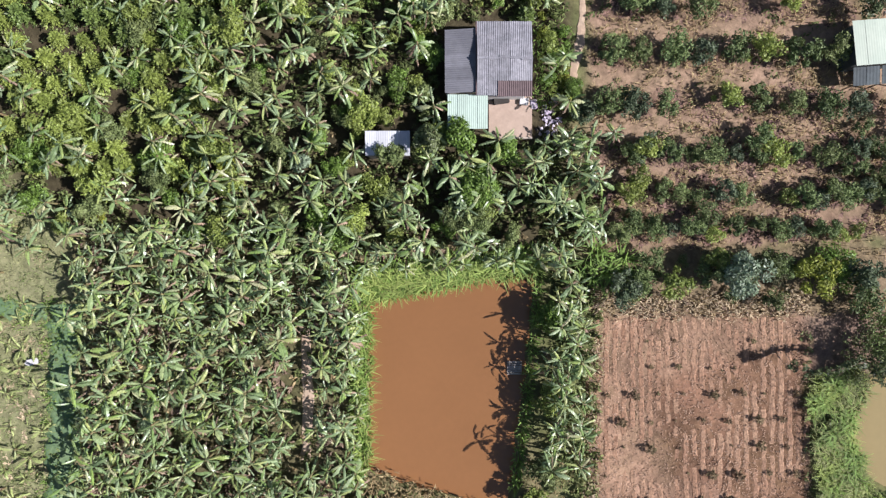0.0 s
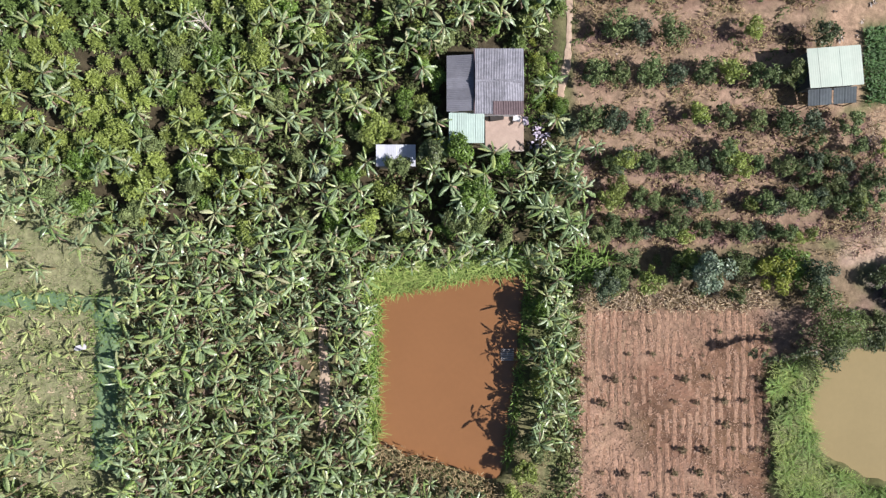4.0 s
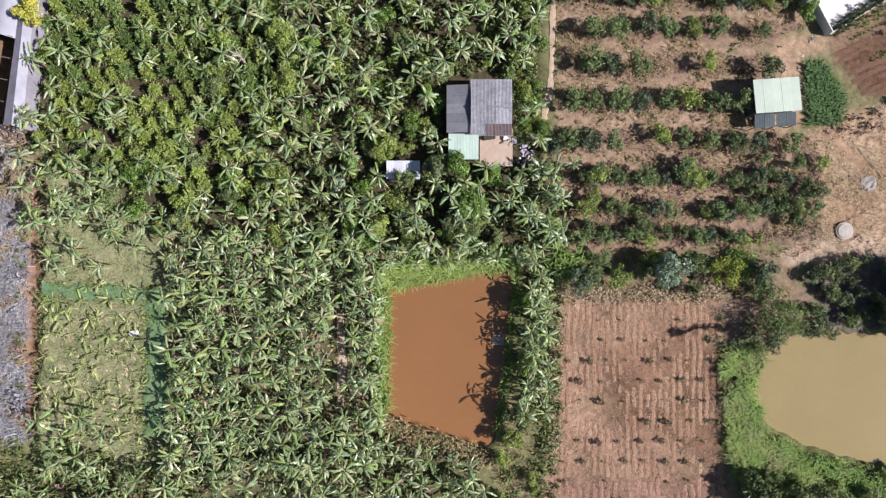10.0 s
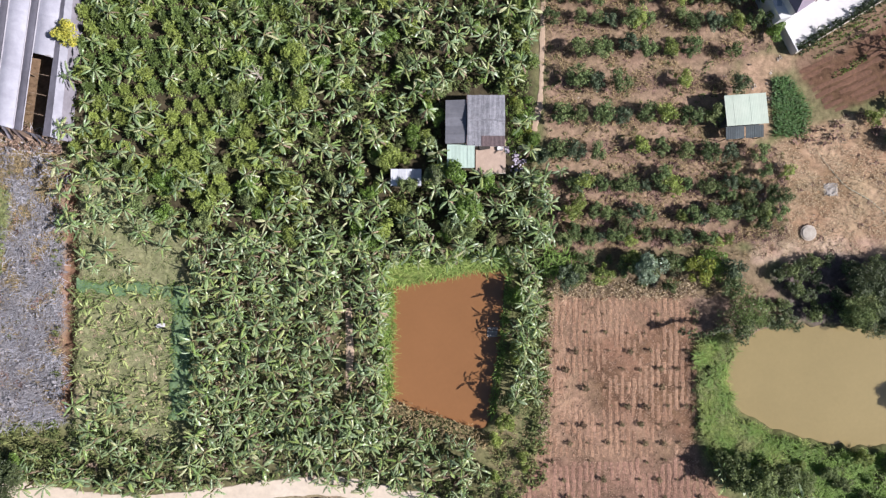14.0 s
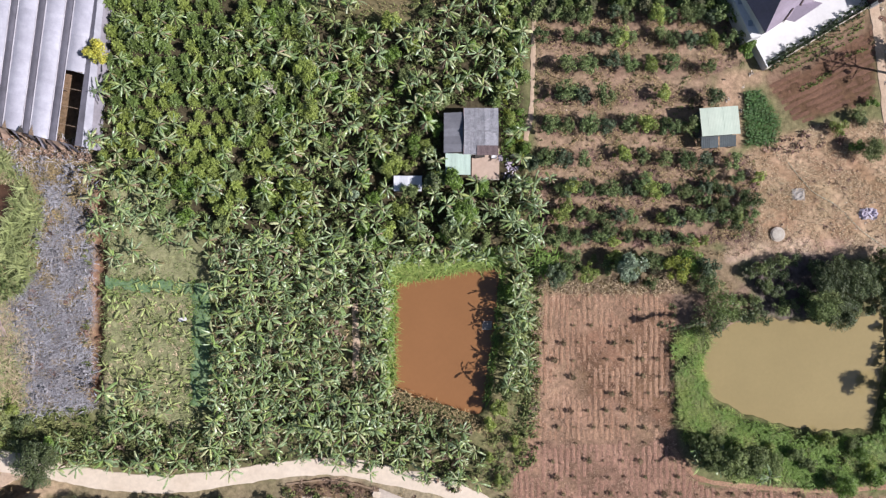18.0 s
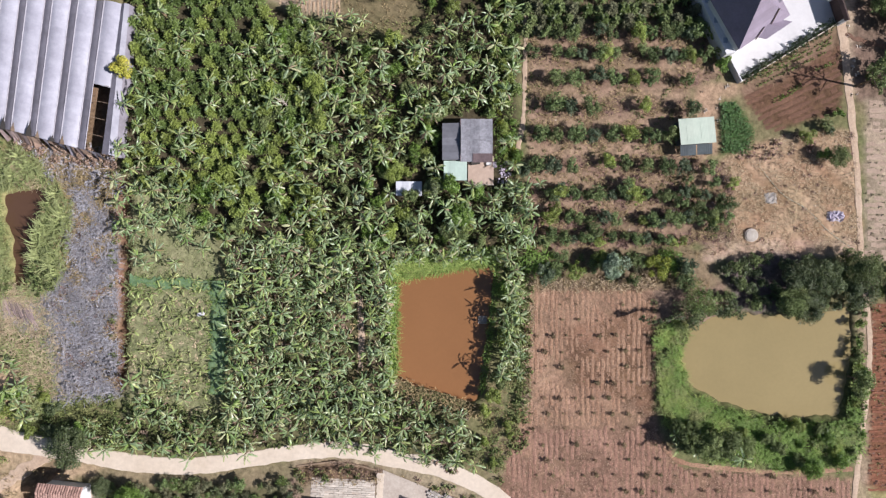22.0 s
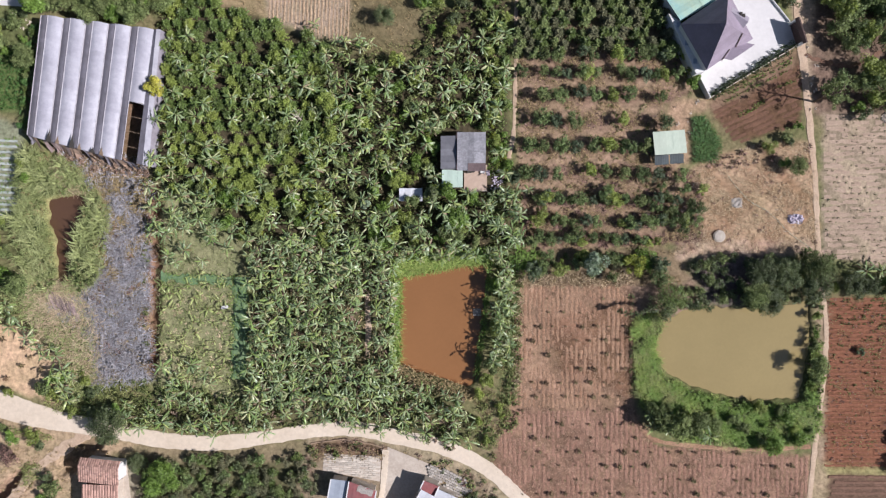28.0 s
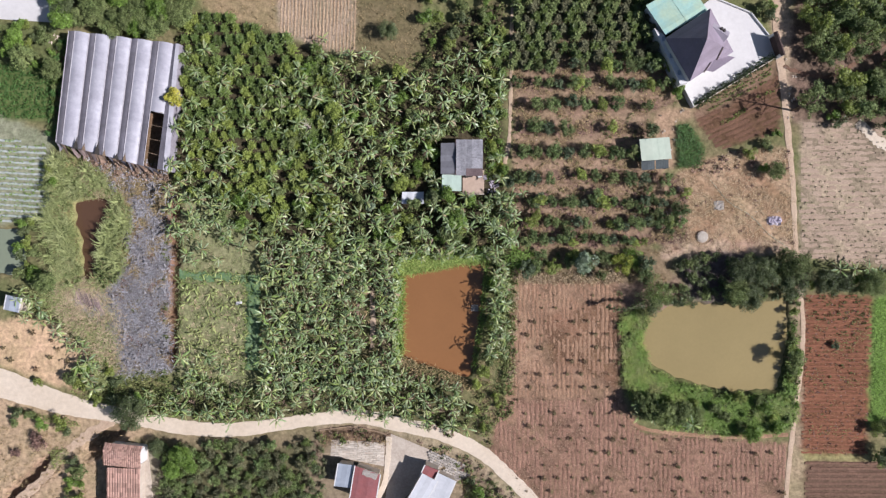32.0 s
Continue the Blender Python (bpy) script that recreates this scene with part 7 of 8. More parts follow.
slab("pavement", [(41.17, 29.43), (43.36, 24.90), (58.2, 33.7), (56.7, 37.0), (53.6, 40.9), (46.9, 43.7), (39.16, 37.51)], 0.12, M_YARD, "white sunlit concrete yard of the villa")
slab("pavement", [(-8.88, -32.85), (-5.88, -34.03), (-1.09, -35.99), (-3.57, -41.01), (-8.04, -46.05), (-10.04, -46.07), (-9.06, -38.05)], 0.06, M_CONC, "pale concrete yard beside the lane")
slab("pavement", [(-84.45, 49.68), (-69.30, 49.63), (-69.12, 39.67), (-77.39, 40.18), (-84.47, 40.69)], 0.06, M_YARD, "white concrete yard at the corner of the land")
slab("pavement", [(-55.78, -36.40), (-52.04, -35.87), (-50.23, -52.46), (-55.79, -52.51)], 0.06, M_CONC, "grey concrete strip beside the tiled house")
yw = thing("garden_wall", "low white wall round the villa yard", "wall", kind="structure")


def fence_wall(parent, a, b, h, material, thick=0.16, name="wall"):
    d = math.hypot(b[0] - a[0], b[1] - a[1])
    bm = box_data(0, d, -thick / 2, thick / 2, -0.15, h, 0.02)
    bm.transform(pose(a[0], a[1], 0, 0, 0, math.degrees(math.atan2(b[1] - a[1], b[0] - a[0]))))
    me = bpy.data.meshes.new(name)
    bm.to_mesh(me)
    bm.free()
    me.materials.append(material)
    return part(name, me, parent)


fence_wall(yw, (40.78, 29.63), (43.46, 24.51), 1.4, M_WHITE)
fence_wall(yw, (43.56, 24.51), (58.59, 33.65), 0.6, M_CONC)
fence_wall(yw, (56.7, 37.1), (53.6, 41.0), 0.5, M_WHITE)
fence_wall(yw, (53.6, 41.0), (46.9, 43.8), 0.5, M_WHITE)
gt = thing("gate", "dark iron gate with a small roof", "gate")
fence_wall(gt, (56.9, 36.65), (57.4, 35.1), 2.35, M_METAL, 0.08, "gate_leaf")
fence_wall(gt, (57.4, 35.1), (57.95, 33.45), 2.35, M_METAL, 0.08, "gate_leaf")
for x, y in ((56.85, 36.75), (58.05, 33.2)):
    box("gate_post", (x - 0.2, x + 0.2, y - 0.2, y + 0.2, -0.1, 2.42), M_WHITE, gt, "white gate post")
ga, gb = Vector((56.78, 37.0, 0)), Vector((58.12, 32.95, 0))
gd, gn = gb - ga, Vector((-(gb - ga).y, (gb - ga).x, 0)).normalized()
for sgn in (1, -1):
    vs = [ga + Vector((0, 0, 2.7)), gb + Vector((0, 0, 2.7)), gb + gn * 0.4 * sgn + Vector((0, 0, 2.42)), ga + gn * 0.4 * sgn + Vector((0, 0, 2.42))]
    part("gate_roof", mesh_of("gate_roof", vs + [v - Vector((0, 0, 0.07)) for v in vs], [(0, 1, 2, 3), (4, 7, 6, 5), (2, 6, 7, 3), (0, 3, 7, 4), (1, 5, 6, 2)], M_METAL), gt, "dark tiled gate roof")

# tiled house
th = thing("house", "old house with weathered red clay tile roofs", "house")


def tiled(parent, o, u, v, material, rows, cols):
    """Courses of overlapping clay tiles over a slope."""
    o, u, v = Vector(o), Vector(u), Vector(v)
    nrm = u.cross(v).normalized()
    if nrm.z < 0:
        nrm = -nrm
    tu, tv = u / cols, v / rows
    vs = [Vector((0, 0, 0)), tu * 0.5 + nrm * 0.045, tu * 0.99, tv * 1.12 + nrm * 0.035, tv * 1.12 + tu * 0.5 + nrm * 0.08, tv * 1.12 + tu * 0.99 + nrm * 0.035]
    me = mesh_of("tile", vs, [(0, 3, 4, 1), (1, 4, 5, 2), (3, 0, 1, 4), ], material)
    for i in range(rows):
        for j in range(cols):
            p = o + tu * j + tv * (rows - 1 - i)
            part("tile", me, parent, at=Matrix.Translation(p))


h0, h1, h2 = (-58.17, -34.88), (-51.61, -35.51), (-57.93, -37.72)
u, v = Vector((h1[0] - h0[0], h1[1] - h0[1], 0)), Vector((h2[0] - h0[0] - 0.6, h2[1] - h0[1], -0.8))
tiled(th, (*h0, 3.5), u, v, M_TILE, 9, 18)
tiled(th, (h0[0] + 0.1, h0[1] + 1.1, 2.95), u, (-0.1, -1.08, 0.55), M_TILE, 3, 18)
k0, k1, k2 = (-57.74, -38.09), (-52.12, -38.44), (-58.25, -51.27)
tiled(th, (*k0, 3.0), (k1[0] - k0[0], k1[1] - k0[1], -0.4), (0, k2[1] - k0[1], 0), M_TILE, 16, 13)
a0, uu = Vector((*h0, 0)), Vector((u.x, u.y, 0))
walls(th, [tuple((a0 + uu * s + Vector((0, d, 0)))[:2]) for s, d in ((0.06, -2.2), (0.06, 0.3), (0.9, 0.3), (0.9, -2.2))], 2.5, M_WHITE)
walls(th, rect((k0[0] + 0.3, k2[1]), (k1[0] - 0.6, k0[1])), 2.4, M_CONC)

# sheds south of the lane
for name, label, a, b, c, z, material, n in (
    ("shed", "shed with a worn red metal roof", (-14.79, -37.5), (-10.4, -39.0), (-15.75, -43.2), 2.9, M_REDZ, 5),
    ("shed", "shed with a blue grey metal roof", (-17.77, -37.25), (-15.16, -37.55), (-18.5, -41.3), 2.5, M_BLUEZ, 3),
    ("shed", "house with a long white metal roof", (-3.11, -38.53), (-0.50, -39.86), (-6.77, -45.05), 3.5, M_ZINC, 3),
    ("shed", "house with a bright white metal roof", (-0.51, -38.5), (2.6, -39.9), (-3.4, -45.3), 3.2, M_ZINC, 4),
    ("shed", "low shed with a small red metal roof", (-2.74, -37.24), (-0.32, -38.19), (-3.70, -39.38), 3.0, M_REDZ, 3),
    ("shed", "small shed with a blue grey sheet roof", (-75.53, -8.38), (-72.96, -8.96), (-76.23, -10.94), 2.5, M_BLUEZ, 3),
):
    ob = thing(name, label, "shed")
    u, v = Vector((b[0] - a[0], b[1] - a[1], 0)), Vector((c[0] - a[0], c[1] - a[1], -0.3))
    corrugated("roof_sheet", (*a, z), u, v, material, ob, n, 5, 0.012)
    for e in (Vector((0, 0, 0)), u):
        q0, q1 = Vector((*a, z + 0.03)) + e, Vector((*a, z + 0.03)) + e + v
        sd = u.normalized() * 0.09
        vs = [q0 - sd, q0 + sd, q1 + sd, q1 - sd]
        part("barge_board", mesh_of("barge_board", vs + [p - Vector((0, 0, 0.16)) for p in vs], [(0, 1, 2, 3), (4, 7, 6, 5), (0, 4, 5, 1), (1, 5, 6, 2), (2, 6, 7, 3), (3, 7, 4, 0)], M_WHITE), ob, "pale edge board")
    base = [Vector((*a, 0)) + u * s + v * t for s, t in ((0.06, 0.05), (0.06, 0.95), (0.94, 0.95), (0.94, 0.05))]
    walls(ob, [(p.x, p.y) for p in base], z - 0.4, M_CONC)

# ---- small things ----
def well_cover(x, y, r, material, label):
    ob = thing("well", label, "well", "round wells", at=(x, y, 0))
    n = 20
    v = [(r * c * math.cos(2 * math.pi * k / n), r * c * math.sin(2 * math.pi * k / n), z) for c, z in ((1.0, -0.1), (1.0, 0.3), (0.96, 0.34)) for k in range(n)] + [(0, 0, 0.38)]
    f = [(a * n + k, a * n + (k + 1) % n, (a + 1) * n + (k + 1) % n, (a + 1) * n + k) for a in (0, 1) for k in range(n)] + [(2 * n + k, 2 * n + (k + 1) % n, 3 * n) for k in range(n)]
    part("cover", mesh_of("cover", v, f, material), ob)
    ring_v = [(rr * r * math.cos(2 * math.pi * k / n), rr * r * math.sin(2 * math.pi * k / n), z) for rr, z in ((1.16, -0.1), (1.16, 0.24), (0.9, 0.24)) for k in range(n)]
    part("ring", mesh_of("ring", ring_v, [(a * n + k, a * n + (k + 1) % n, (a + 1) * n + (k + 1) % n, (a + 1) * n + k) for a in (0, 1) for k in range(n)], M_CONC), ob, "grey concrete ring")


well_cover(45.5, 2.05, 0.86, M_PALESTONE, "white round concrete well cover on dry ground")
heap = thing("plastic_sheet", "crumpled pale lilac plastic sheet on dry ground", "sheet", at=(58.0, 4.9, 0))
vs = [(1.35 * (i / 9 - 0.5) * (2 - 0.8 * abs(j / 9 - 0.5)) + rnd.uniform(-0.12, 0.12), 1.5 * (j / 9 - 0.5) + rnd.uniform(-0.12, 0.12), 0.04 + 0.38 * rnd.random() * (0 < i < 9 and 0 < j < 9)) for i in range(10) for j in range(10)]
part("film", mesh_of("film", vs, [(10 * i + j, 10 * i + 10 + j, 10 * i + 11 + j, 10 * i + 1 + j) for i in range(9) for j in range(9) if (i, j) not in ((0, 0), (8, 0), (0, 8), (8, 8))], M_LILAC), heap)
clumps("rubbish", "pale scraps of plastic on the dry lot", scatter([(55.0, 7.6), (60.0, 7.2), (60.2, 2.4), (56.0, 2.2)], 1.0, 0.5, 0.5, seed=480) + scatter(DRYLOT, 2.6, 0.5, 0.4, seed=481), M_PALE, 0.22, 0.12, 7, 0.5, category="rubbish")


def sapling(seed):
    q = np.concatenate([coffee_quads(seed, 0.4, 1.0, 13, 0.2), crown_quads(seed, 0.28, 0.5, 14, 0.12, 4)])
    return thing("sapling", "small dark brown sapling on bare earth", "sapling", "saplings of the bare ground", data=quads_mesh("sapling", q, M_SAPLING))


SAPLINGS = Kind([lambda i=i: sapling(300 + i) for i in range(4)])
for row in range(20):
    for col in range(22):
        x, y = 12.6 + 2.36 * col + 0.5 * (row % 3) + rnd.uniform(-0.3, 0.3), -8.3 - 2.3 * row + 0.012 * col + rnd.uniform(-0.14, 0.14)
        if rnd.random() < (0.4 if row == 0 else 0.8) and inside([x], [y], BARE)[0]:
            SAPLINGS.put(x, y, rnd.choice((0.35, 0.45, 0.6, 0.85)) * rnd.uniform(0.85, 1.2), rnd.uniform(0, 360), z=-0.1)

for x, y in scatter([(-82.59, -16.45), (-74.47, -13.40), (-67.38, -15.37), (-63.35, -22.38), (-72.46, -22.44), (-82.59, -18.97)], 2.9, 0.4, 0.8, dy=2.2, seed=171):
    SAPLINGS.put(x, y, rnd.uniform(0.7, 1.2), rnd.uniform(0, 360), z=-0.12)

# green shade net laid out on the ground along two sides of the young plot
nf = thing("shade_net", "worn green shade net lying along the grove", "net")


def net_strip(a, b, w0, w1, n):
    """A crumpled strip of net from a to b, w0 to its left and w1 to its right."""
    a, b = Vector((*a, 0)), Vector((*b, 0))
    side = Vector(((b - a).y, -(b - a).x, 0)).normalized()
    vs, fs, cols = [], [], 9
    for k in range(n + 1):
        p = a.lerp(b, k / n)
        l, rr = w0 + rnd.uniform(-0.5, 0.35), w1 + rnd.uniform(-0.5, 0.35)
        for c in range(cols):
            q = p + side * (-l + (l + rr) * c / (cols - 1))
            vs.append((q.x, q.y, 0.1 + 0.16 * rnd.random() if 0 < c < cols - 1 else 0.02))
        if k:
            o = k * cols
            fs += [(o - cols + c, o + c, o + c + 1, o - cols + c + 1) for c in range(cols - 1)]
    part("net", mesh_of("net", vs, fs, M_NET, True), nf)


net_strip((-46.39, -5.0), (-40.16, -5.33), 0.9, 0.7, 14)
net_strip((-40.06, -5.33), (-34.54, -5.8), 0.9, 0.7, 12)
net_strip((-33.2, -4.9), (-33.13, -12.20), 1.3, 1.5, 16)
net_strip((-33.23, -12.30), (-33.42, -21.71), 1.3, 1.4, 18)
clumps("weeds", "grass growing through the net", scatter([(-46.39, -3.66), (-34.14, -4.61), (-34.54, -6.21), (-46.39, -5.46)], 0.9, 0.5, 0.5, seed=471) + scatter([(-35.0, -4.61), (-31.93, -4.60), (-32.12, -21.70), (-35.0, -21.71)], 0.7, 0.5, 0.6, seed=472), M_REED, 0.35, 0.4, 20, 0.28)
tufts("grass", "fine grass growing up round the net", scatter([(-46.39, -3.9), (-34.6, -4.3), (-31.6, -4.3), (-31.8, -21.7), (-35.0, -21.7), (-34.8, -7.0), (-46.39, -6.4)], 0.55, 0.5, 0.55, seed=476), M_LUSH, 0.45, 9, 0.4, wide=0.8)

clumps("leaf_litter", "pale dead banana leaves strewn in the rough grass", [p for p in scatter([(-46.4, -6.2), (-34.8, -6.6), (-34.8, -24.5), (-46.4, -24.8)], 0.9, 0.5, 0.75, seed=473) if abs((p[1] + 6.6) % 1.9 - 0.95) > 0.3], M_STRAW, 0.5, 0.16, 12, 0.4, category="leaves")
clumps("leaf_litter", "brown dead banana leaves on the grove floor", [p for p in scatter(GROVE_MAIN, 0.9, 0.5, 0.8, [GAP], seed=474) + scatter(GROVE_SOUTH, 1.1, 0.5, 0.7, seed=475) if wob(p[0], p[1], 0.55, 45) < -0.1], M_DEADLEAF, 0.6, 0.5, 9, 0.6, category="leaves")
sw = thing("sheet", "crumpled white plastic sheet on rough grass", "sheet", at=(-35.74, -9.83, 0.25), rz=12)
part("film", mesh_of("film", [(0.62 * (i - 2) / 2 * (1 - 0.25 * abs(j - 1)), 0.26 * (j - 1), 0.06 * ((i * 3 + j * 2) % 4)) for i in range(5) for j in range(3)], [(3 * i + j, 3 * i + 3 + j, 3 * i + 4 + j, 3 * i + 1 + j) for i in range(4) for j in range(2)], M_YARD, True), sw)
tt = thing("thatch", "collapsed thatch of long purplish dead leaves", "thatch")
vs, fs = [], []
for k in range(46):
    t = k / 45
    a = Vector((-65.4, -6.7, 0.55)).lerp(Vector((-60.6, -9.3, 0.75)), t) + Vector((rnd.uniform(-0.25, 0.25), rnd.uniform(-0.3, 0.3), rnd.uniform(-0.1, 0.15)))
    b = Vector((-63.6, -11.4, 0.25)).lerp(Vector((-59.4, -12.0, 0.35)), t) + Vector((rnd.uniform(-0.4, 0.4), rnd.uniform(-0.5, 0.5), rnd.uniform(-0.15, 0.1)))
    sd = Vector((0.07, 0.02, 0))
    n = len(vs)
    m = a.lerp(b, 0.5) + Vector((0, 0, 0.35))
    vs += [a - sd, a + sd, m + sd, m - sd, b + sd, b - sd]
    fs += [(n, n + 1, n + 2, n + 3), (n + 3, n + 2, n + 4, n + 5)]
part("leaves", mesh_of("leaves", vs, fs, M_FAN), tt)
tufts("dry_grass", "straw fringe round the collapsed thatch", along((-67.4, -6.6), (-63.4, -12.6), 0.35, 497) + along((-66.6, -6.2), (-62.6, -12.4), 0.4, 498) + along((-66.0, -5.8), (-60.2, -8.3), 0.45, 499), M_STRAW, 0.6, 8, 0.3, flat=3.0, wide=0.8)
jt = thing("jetty", "small wooden landing at the pond's edge", "jetty")
jx, jy = (5.87, -10.58)
for k in range(6):
    box("plank", (jx - 0.7, jx + 0.6, jy - 0.6 + 0.2 * k, jy - 0.43 + 0.2 * k, -0.3, -0.25), M_STONE, jt)
for sx in (-0.6, 0.5):
    for sy in (-0.5, 0.5):
        box("post", (jx + sx - 0.04, jx + sx + 0.04, jy + sy - 0.04, jy + sy + 0.04, -1.6, -0.1), M_WOOD, jt)

solo("bush", "green bush leaning over the zinc shed", "bush", 208, -4.75, 7.6, 1.3, 3.0, 1.0, 1400, 0.13, M_OLIVE, 16)
solo("tree", "dense dark tree beside the zinc shed", "tree", 219, -1.7, 8.6, 1.4, 3.4, 1.6, 1800, 0.13, M_DARKTREE, 16)
solo("bush", "grey green bush beside the grove path", "bush", 209, -12.62, 7.18, 1.2, 2.0, 0.4, 800, 0.14, M_SILVER)
solo("tree", "rounded yellow green tree in the upper grove", "tree", 210, -17.85, 21.33, 2.0, 2.6, 0.6, 2200, 0.14, M_COFFEE)
solo("tree", "rounded yellow green tree in the upper grove", "tree", 211, -18.46, 23.45, 1.6, 2.4, 0.6, 1600, 0.14, M_COFFEE)
solo("tree", "large-leaved light green tree below the farmhouse", "tree", 212, 2.30, 4.68, 1.9, 3.0, 0.9, 1500, 0.2, M_BRIGHT, 12)
solo("bush", "yellow green bush in the grove", "bush", 213, -21.35, 5.45, 1.2, 1.8, 0.3, 1100, 0.12, M_YELLOWGREEN)
solo("bush", "yellow green bush in the grove", "bush", 214, -18.76, 7.05, 1.0, 1.8, 0.3, 900, 0.12, M_YELLOWGREEN)
solo("bush", "yellow green bush in the grove", "bush", 215, -29.80, 2.55, 0.8, 1.2, 0.2, 700, 0.12, M_YELLOWGREEN)
solo("bush", "yellow green bush on the pond's northern hedge", "bush", 216, 31.20, -2.40, 2.2, 2.4, 0.3, 1900, 0.15, M_YELLOWGREEN, 14)
solo("tree", "grey green shrub beside the orchard path", "bush", 217, 11.9, 11.6, 1.5, 1.5, 0.2, 1500, 0.11, M_BLUISH, 14)
solo("tree", "dark round tree above the orchard shed", "tree", 218, 36.18, 20.32, 1.6, 2.6, 0.6, 1800, 0.12, M_DARKTREE, 14)
bt = thing("dead_tree", "bare pale dead tree in the grove", "tree", at=(-23.05, 20.86, 0))
for k in range(12):
    a = 0.9 * k
    p0 = Vector((0, 0, 1.2 + 0.22 * k)) if k else Vector((0, 0, -0.1))
    p1 = p0 + (Vector((1.1 * math.cos(a), 1.1 * math.sin(a), 0.9)) if k else Vector((0.1, 0.1, 4.0)))
    d = (p1 - p0).normalized()
    uu = d.orthogonal().normalized()
    ww = d.cross(uu)
    w0, w1 = (0.12, 0.05) if k == 0 else (0.05, 0.015)
    vs = [p + uu * w * math.cos(1.2566 * i) + ww * w * math.sin(1.2566 * i) for p, w in ((p0, w0), (p1, w1)) for i in range(5)]
    part("trunk" if k == 0 else "branch", mesh_of("branch", vs, [(i, (i + 1) % 5, 5 + (i + 1) % 5, 5 + i) for i in range(5)], M_CONC), bt)
for label, px, py, w, d, h, material in (("white plastic crate on the farmhouse terrace", 6.65, 12.55, 0.4, 0.3, 0.35, M_WHITE), ("dark tarpaulin bundle on the terrace", 4.68, 12.65, 0.7, 0.3, 0.4, M_DARK),
                                         ("pale sack beside the terrace", 7.54, 12.35, 0.3, 0.4, 0.3, M_PLASTIC)):
    ob = thing("crate" if "crate" in label else "bundle", label, "box", at=(px, py, 0.2 if px < tx1 else 0.0), rz=rnd.uniform(-15, 15))
    box("body", (-w, w, -d, d, 0, h), material, ob, bevel=0.06)
# rubbish heap beside the farmhouse
rx, ry = (8.62, 10.37)
for k in range(60):
    a, d = rnd.uniform(0, 6.28), 1.6 * math.sqrt(rnd.random())
    w = rnd.uniform(0.06, 0.2)
    bm = bmesh.new()
    bmesh.ops.create_icosphere(bm, subdivisions=1, radius=w)
    for q in bm.verts:
        q.co = Vector((q.co.x * rnd.uniform(0.7, 1.2), q.co.y * rnd.uniform(0.7, 1.2), q.co.z * 0.45 + 0.06))
    me = bpy.data.meshes.new("plastic_bag")
    bm.to_mesh(me)
    bm.free()
    me.materials.append(M_PLASTIC if k % 3 else M_DARK)
    thing("plastic_bag", "crumpled pale plastic bag in a rubbish heap", "bag", "rubbish heap", at=(rx + 0.55 * d * math.cos(a), ry + d * math.sin(a), 0.0), rz=rnd.uniform(0, 360), data=me)

# stored roof tiles and stone terraces south of the lane
def paving(label, poly, step_x, step_y, h, material, angle, seed):
    """Rows of single slabs inside a polygon."""
    r = random.Random(seed)
    ob = thing("paving", label, "paving")
    bm = box_data(-step_x * 0.46, step_x * 0.46, -step_y * 0.44, step_y * 0.44, -0.1, h, 0.02)
    me = bpy.data.meshes.new("slab")
    bm.to_mesh(me)
    bm.free()
    me.materials.append(material)
    cx, cy = sum(p[0] for p in poly) / len(poly), sum(p[1] for p in poly) / len(poly)
    ca, sa = math.cos(radians(angle)), math.sin(radians(angle))
    for i in range(-30, 31):
        for j in range(-30, 31):
            x, y = i * step_x + (j % 2) * step_x * 0.5, j * step_y
            p = (cx + ca * x - sa * y, cy + sa * x + ca * y)
            if inside([p[0]], [p[1]], poly)[0] and r.random() < 0.93:
                part("slab", me, ob, at=pose(p[0], p[1], r.uniform(-0.02, 0.02), r.uniform(-2, 2), r.uniform(-2, 2), angle + r.uniform(-3, 3)))


slab("pavement", [(-19.4, -34.0), (-9.95, -34.4), (-10.1, -38.6), (-19.6, -36.8)], 0.04, M_CONC, "worn concrete bed of the terrace")
paving("pale stone slabs of an old terrace", [(-19.24, -34.13), (-10.07, -34.56), (-10.23, -38.4), (-19.4, -36.63)], 1.35, 0.32, 0.12, M_PALESTONE, -3, 1)
paving("rows of stacked grey tiles on the ground", [(-2.08, -35.5), (3.57, -37.62), (4.9, -39.94), (2.58, -40.96), (-0.74, -39.32), (-2.74, -37.67)], 0.62, 0.4, 0.3, M_STONE, -26, 2)
lane("path", [((-9.2, -33.3), 1.1), ((-9.3, -35.5), 0.9), ((-9.5, -38.0), 0.9), ((-9.9, -41.0), 0.9), ((-11.0, -44.3), 1.0)], M_ROAD, "pale concrete kerb path beside the terrace", "path", 0.1)
kb = thing("retaining_wall", "low stone retaining wall under the lane", "wall", kind="structure")
for a, b in (((-21.6, -32.3), (-16.1, -31.6)), ((-16.1, -31.6), (-12.2, -32.2)), ((-12.2, -32.2), (-9.2, -33.1))):
    fence_wall(kb, a, b, 0.14, M_WOOD, 0.22)
tarp = thing("tarpaulin", "grey tarpaulin sheets weighed down on the red roof", "tarpaulin", at=(-12.2, -38.95, 2.86), rz=-19)
part("sheet", mesh_of("sheet", [(2.6 * (i / 6 - 0.5), 1.1 * (j / 4 - 0.5) + 0.1 * math.sin(i * 2.1), 0.03 + 0.06 * ((i * 5 + j * 3) % 4) / 3) for i in range(7) for j in range(5)], [(5 * i + j, 5 * i + 5 + j, 5 * i + 6 + j, 5 * i + 1 + j) for i in range(6) for j in range(4)], M_STONE, True), tarp)

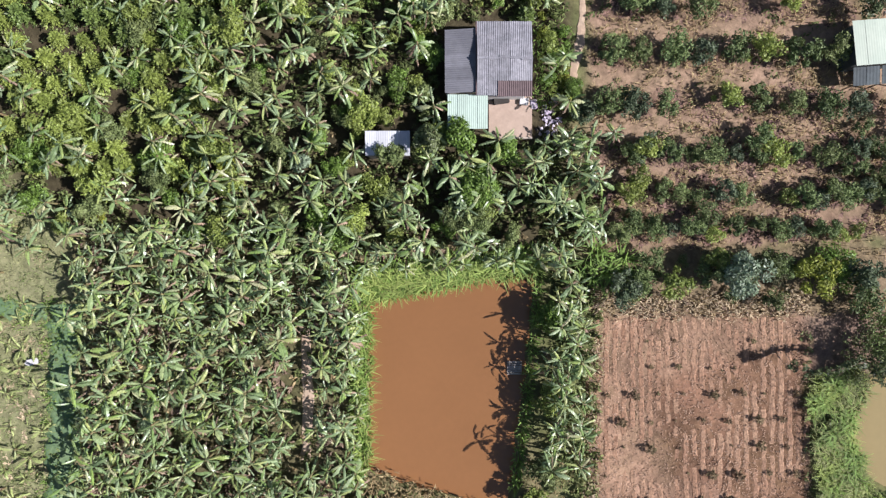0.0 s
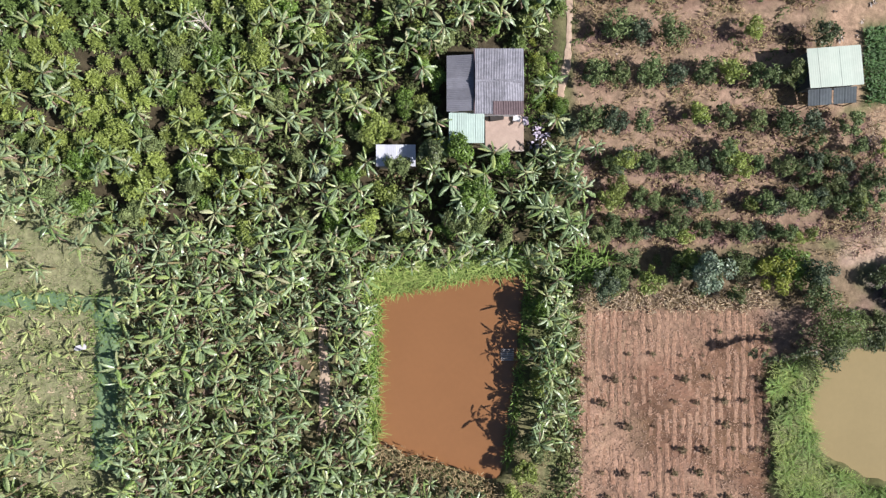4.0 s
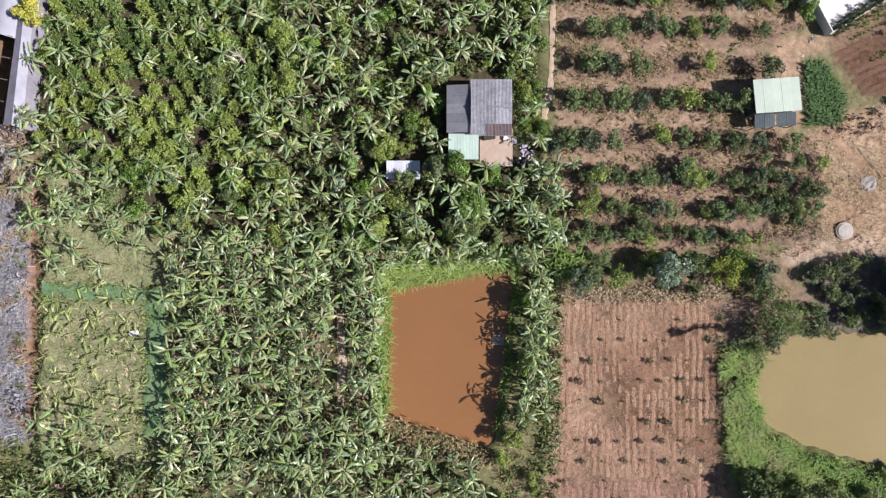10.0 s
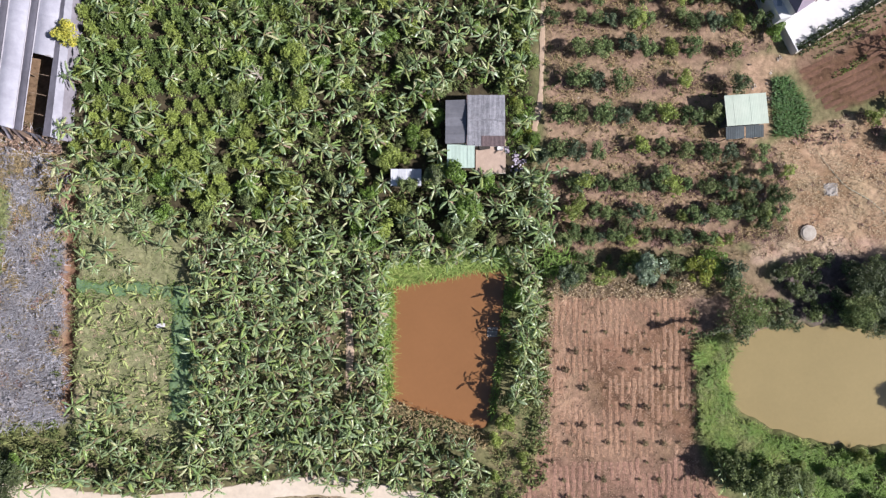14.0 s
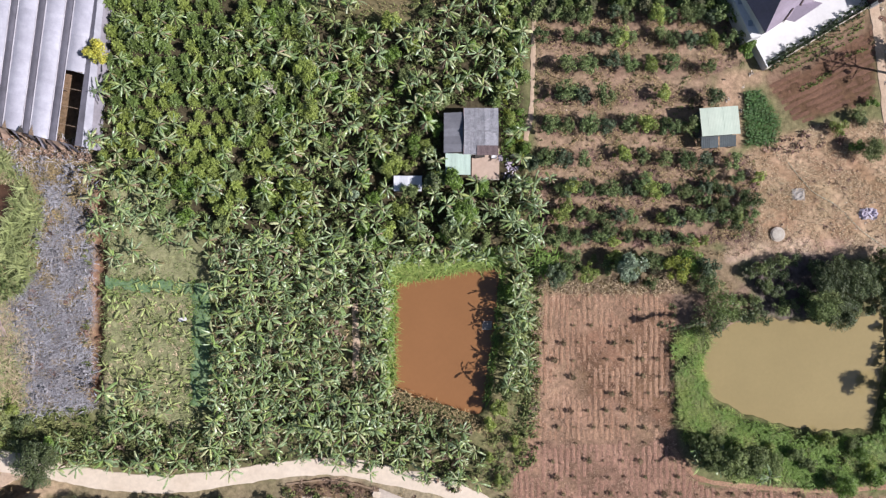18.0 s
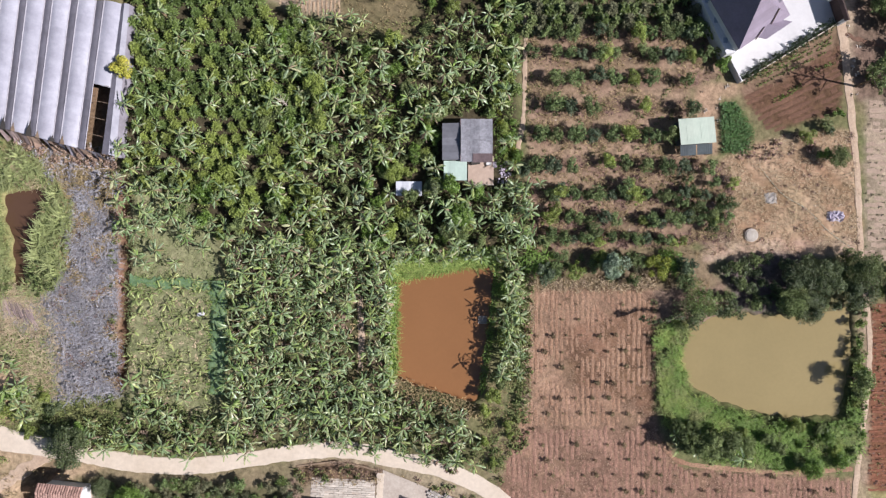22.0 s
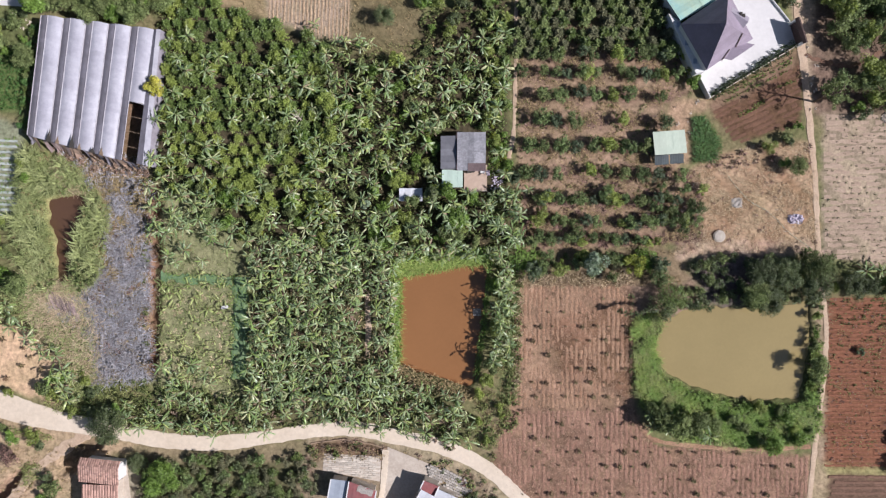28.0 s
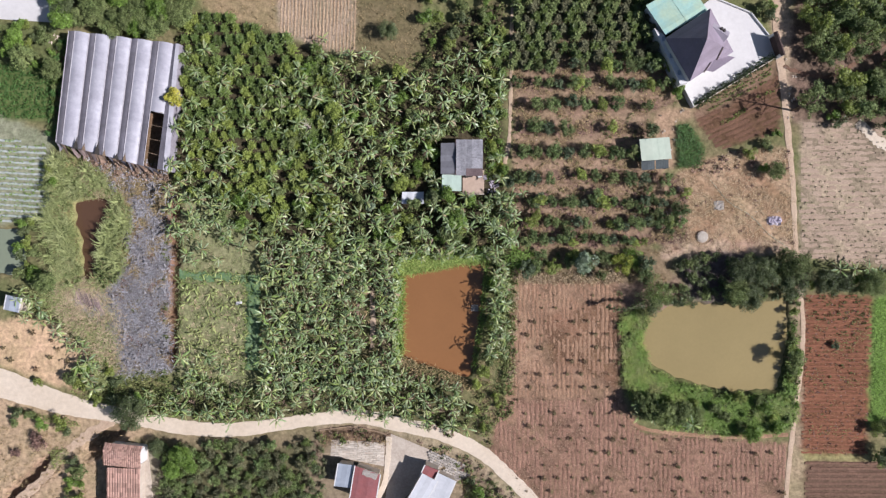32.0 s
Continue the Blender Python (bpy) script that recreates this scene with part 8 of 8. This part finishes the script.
# leaning dead tree at the corner of the bare field
dt = thing("dead_tree", "leaning half-bare tree over the bare field", "tree")
def limb(a, b, r0, r1):
    a, b = Vector(a), Vector(b)
    d = (b - a).normalized()
    u = d.orthogonal().normalized()
    w = d.cross(u)
    vs = [p + u * r * math.cos(2 * math.pi * k / 6) + w * r * math.sin(2 * math.pi * k / 6) for p, r in ((a, r0), ((a + b) / 2 + Vector((0, 0, 0.15)), (r0 + r1) / 2), (b, r1)) for k in range(6)]
    fs = [(q * 6 + k, q * 6 + (k + 1) % 6, q * 6 + 6 + (k + 1) % 6, q * 6 + 6 + k) for q in (0, 1) for k in range(6)]
    return part("branch", mesh_of("branch", vs, fs, M_BARK, True), dt)


r0 = Vector((36.48, -10.39, -0.1))
tip = Vector((28.69, -9.78, 1.6))
arch = [r0.lerp(tip, k / 8) + Vector((0, 0.5 * math.sin(k * 0.7), 2.6 * math.sin(math.pi * (0.12 + 0.8 * k / 8)))) for k in range(9)]
for k in range(8):
    limb(arch[k], arch[k + 1], 0.16 - 0.018 * k, 0.145 - 0.018 * k)
for k in range(14):
    p = arch[2 + k % 7]
    limb(p, p + Vector((rnd.uniform(-1.2, 0.2), rnd.uniform(-1.3, 1.3), rnd.uniform(-0.9, 0.3))), 0.035, 0.01)
spray = [crown_quads(420 + k, 0.75, 0.7, 130, 0.13, 5) + np.array([p.x, p.y, p.z - 0.3]) for k, p in enumerate(arch[2:])]
spray.append(crown_quads(411, 2.0, 2.0, 900, 0.14, 14) + np.array([arch[1].x + 0.8, arch[1].y, 1.2]))
part("crown", quads_mesh("crown", np.concatenate(spray), M_DARKTREE), dt)

# tarpaulin, hose and a tall bare tree on the dry lot
tp = thing("tarpaulin", "crumpled grey tarpaulin on dry ground", "tarpaulin", at=(48.38, 7.55, 0))
vs = [(1.1 * (i / 7 - 0.5) * 1.6 + rnd.uniform(-0.1, 0.1), (j / 7 - 0.5) * 1.6 + rnd.uniform(-0.1, 0.1), 0.08 + 0.18 * rnd.random() * (0 < i < 7 and 0 < j < 7)) for i in range(8) for j in range(8)]
part("sheet", mesh_of("sheet", vs, [(8 * i + j, 8 * i + 8 + j, 8 * i + 9 + j, 8 * i + 1 + j) for i in range(7) for j in range(7)], M_STONE), tp)
hs = thing("hose", "long yellowish hose lying across the dry lot", "hose")
line = smooth_line([(46.88, 12.02, 0.03), (50.05, 8.19, 0.03), (53.71, 5.91, 0.03), (57.13, 2.51, 0.03), (60.55, 0.13, 0.03)], 10)
vs, fs = [], []
for k, (x, y, w) in enumerate(line):
    a, c = line[max(k - 1, 0)], line[min(k + 1, len(line) - 1)]
    d = Vector((c[0] - a[0], c[1] - a[1], 0)).normalized()
    sd = Vector((-d.y, d.x, 0))
    vs += [Vector((x, y, 0.09)) + sd * w * math.cos(t) + Vector((0, 0, w * math.sin(t))) for t in (0, 1.57, 3.14, 4.71)]
    if k:
        fs += [(4 * k - 4 + q, 4 * k - 4 + (q + 1) % 4, 4 * k + (q + 1) % 4, 4 * k + q) for q in range(4)]
part("tube", mesh_of("tube", vs, fs, M_SHED), hs)
tb = thing("dead_tree", "tall bare tree beside the dirt path", "tree", at=(61.00, 24.12, 0))
for k in range(15):
    a = 2.4 * k
    p0 = Vector((0, 0, 3.0 + 0.32 * k)) if k else Vector((0, 0, -0.1))
    ln = 2.3 - 0.1 * k
    p1 = p0 + (Vector((ln * math.cos(a), ln * math.sin(a), 1.0)) if k else Vector((0.2, 0.1, 8.0)))
    d = (p1 - p0).normalized()
    uu = d.orthogonal().normalized()
    ww = d.cross(uu)
    w0, w1 = (0.2, 0.06) if k == 0 else (0.08, 0.02)
    vs = [p + uu * w * math.cos(1.2566 * i) + ww * w * math.sin(1.2566 * i) for p, w in ((p0, w0), (p1, w1)) for i in range(5)]
    part("trunk" if k == 0 else "branch", mesh_of("branch", vs, [(i, (i + 1) % 5, 5 + (i + 1) % 5, 5 + i) for i in range(5)], M_BARK), tb)
q = np.concatenate([crown_quads(500 + k, 0.9, 0.8, 90, 0.13, 5) + np.array([1.6 * math.cos(2.4 * k), 1.6 * math.sin(2.4 * k), 4.0 + 0.32 * k]) for k in range(1, 13)])
part("crown", quads_mesh("crown", q, M_OLIVE), tb)

for ob, m in firsts:
    ob.matrix_basis = m
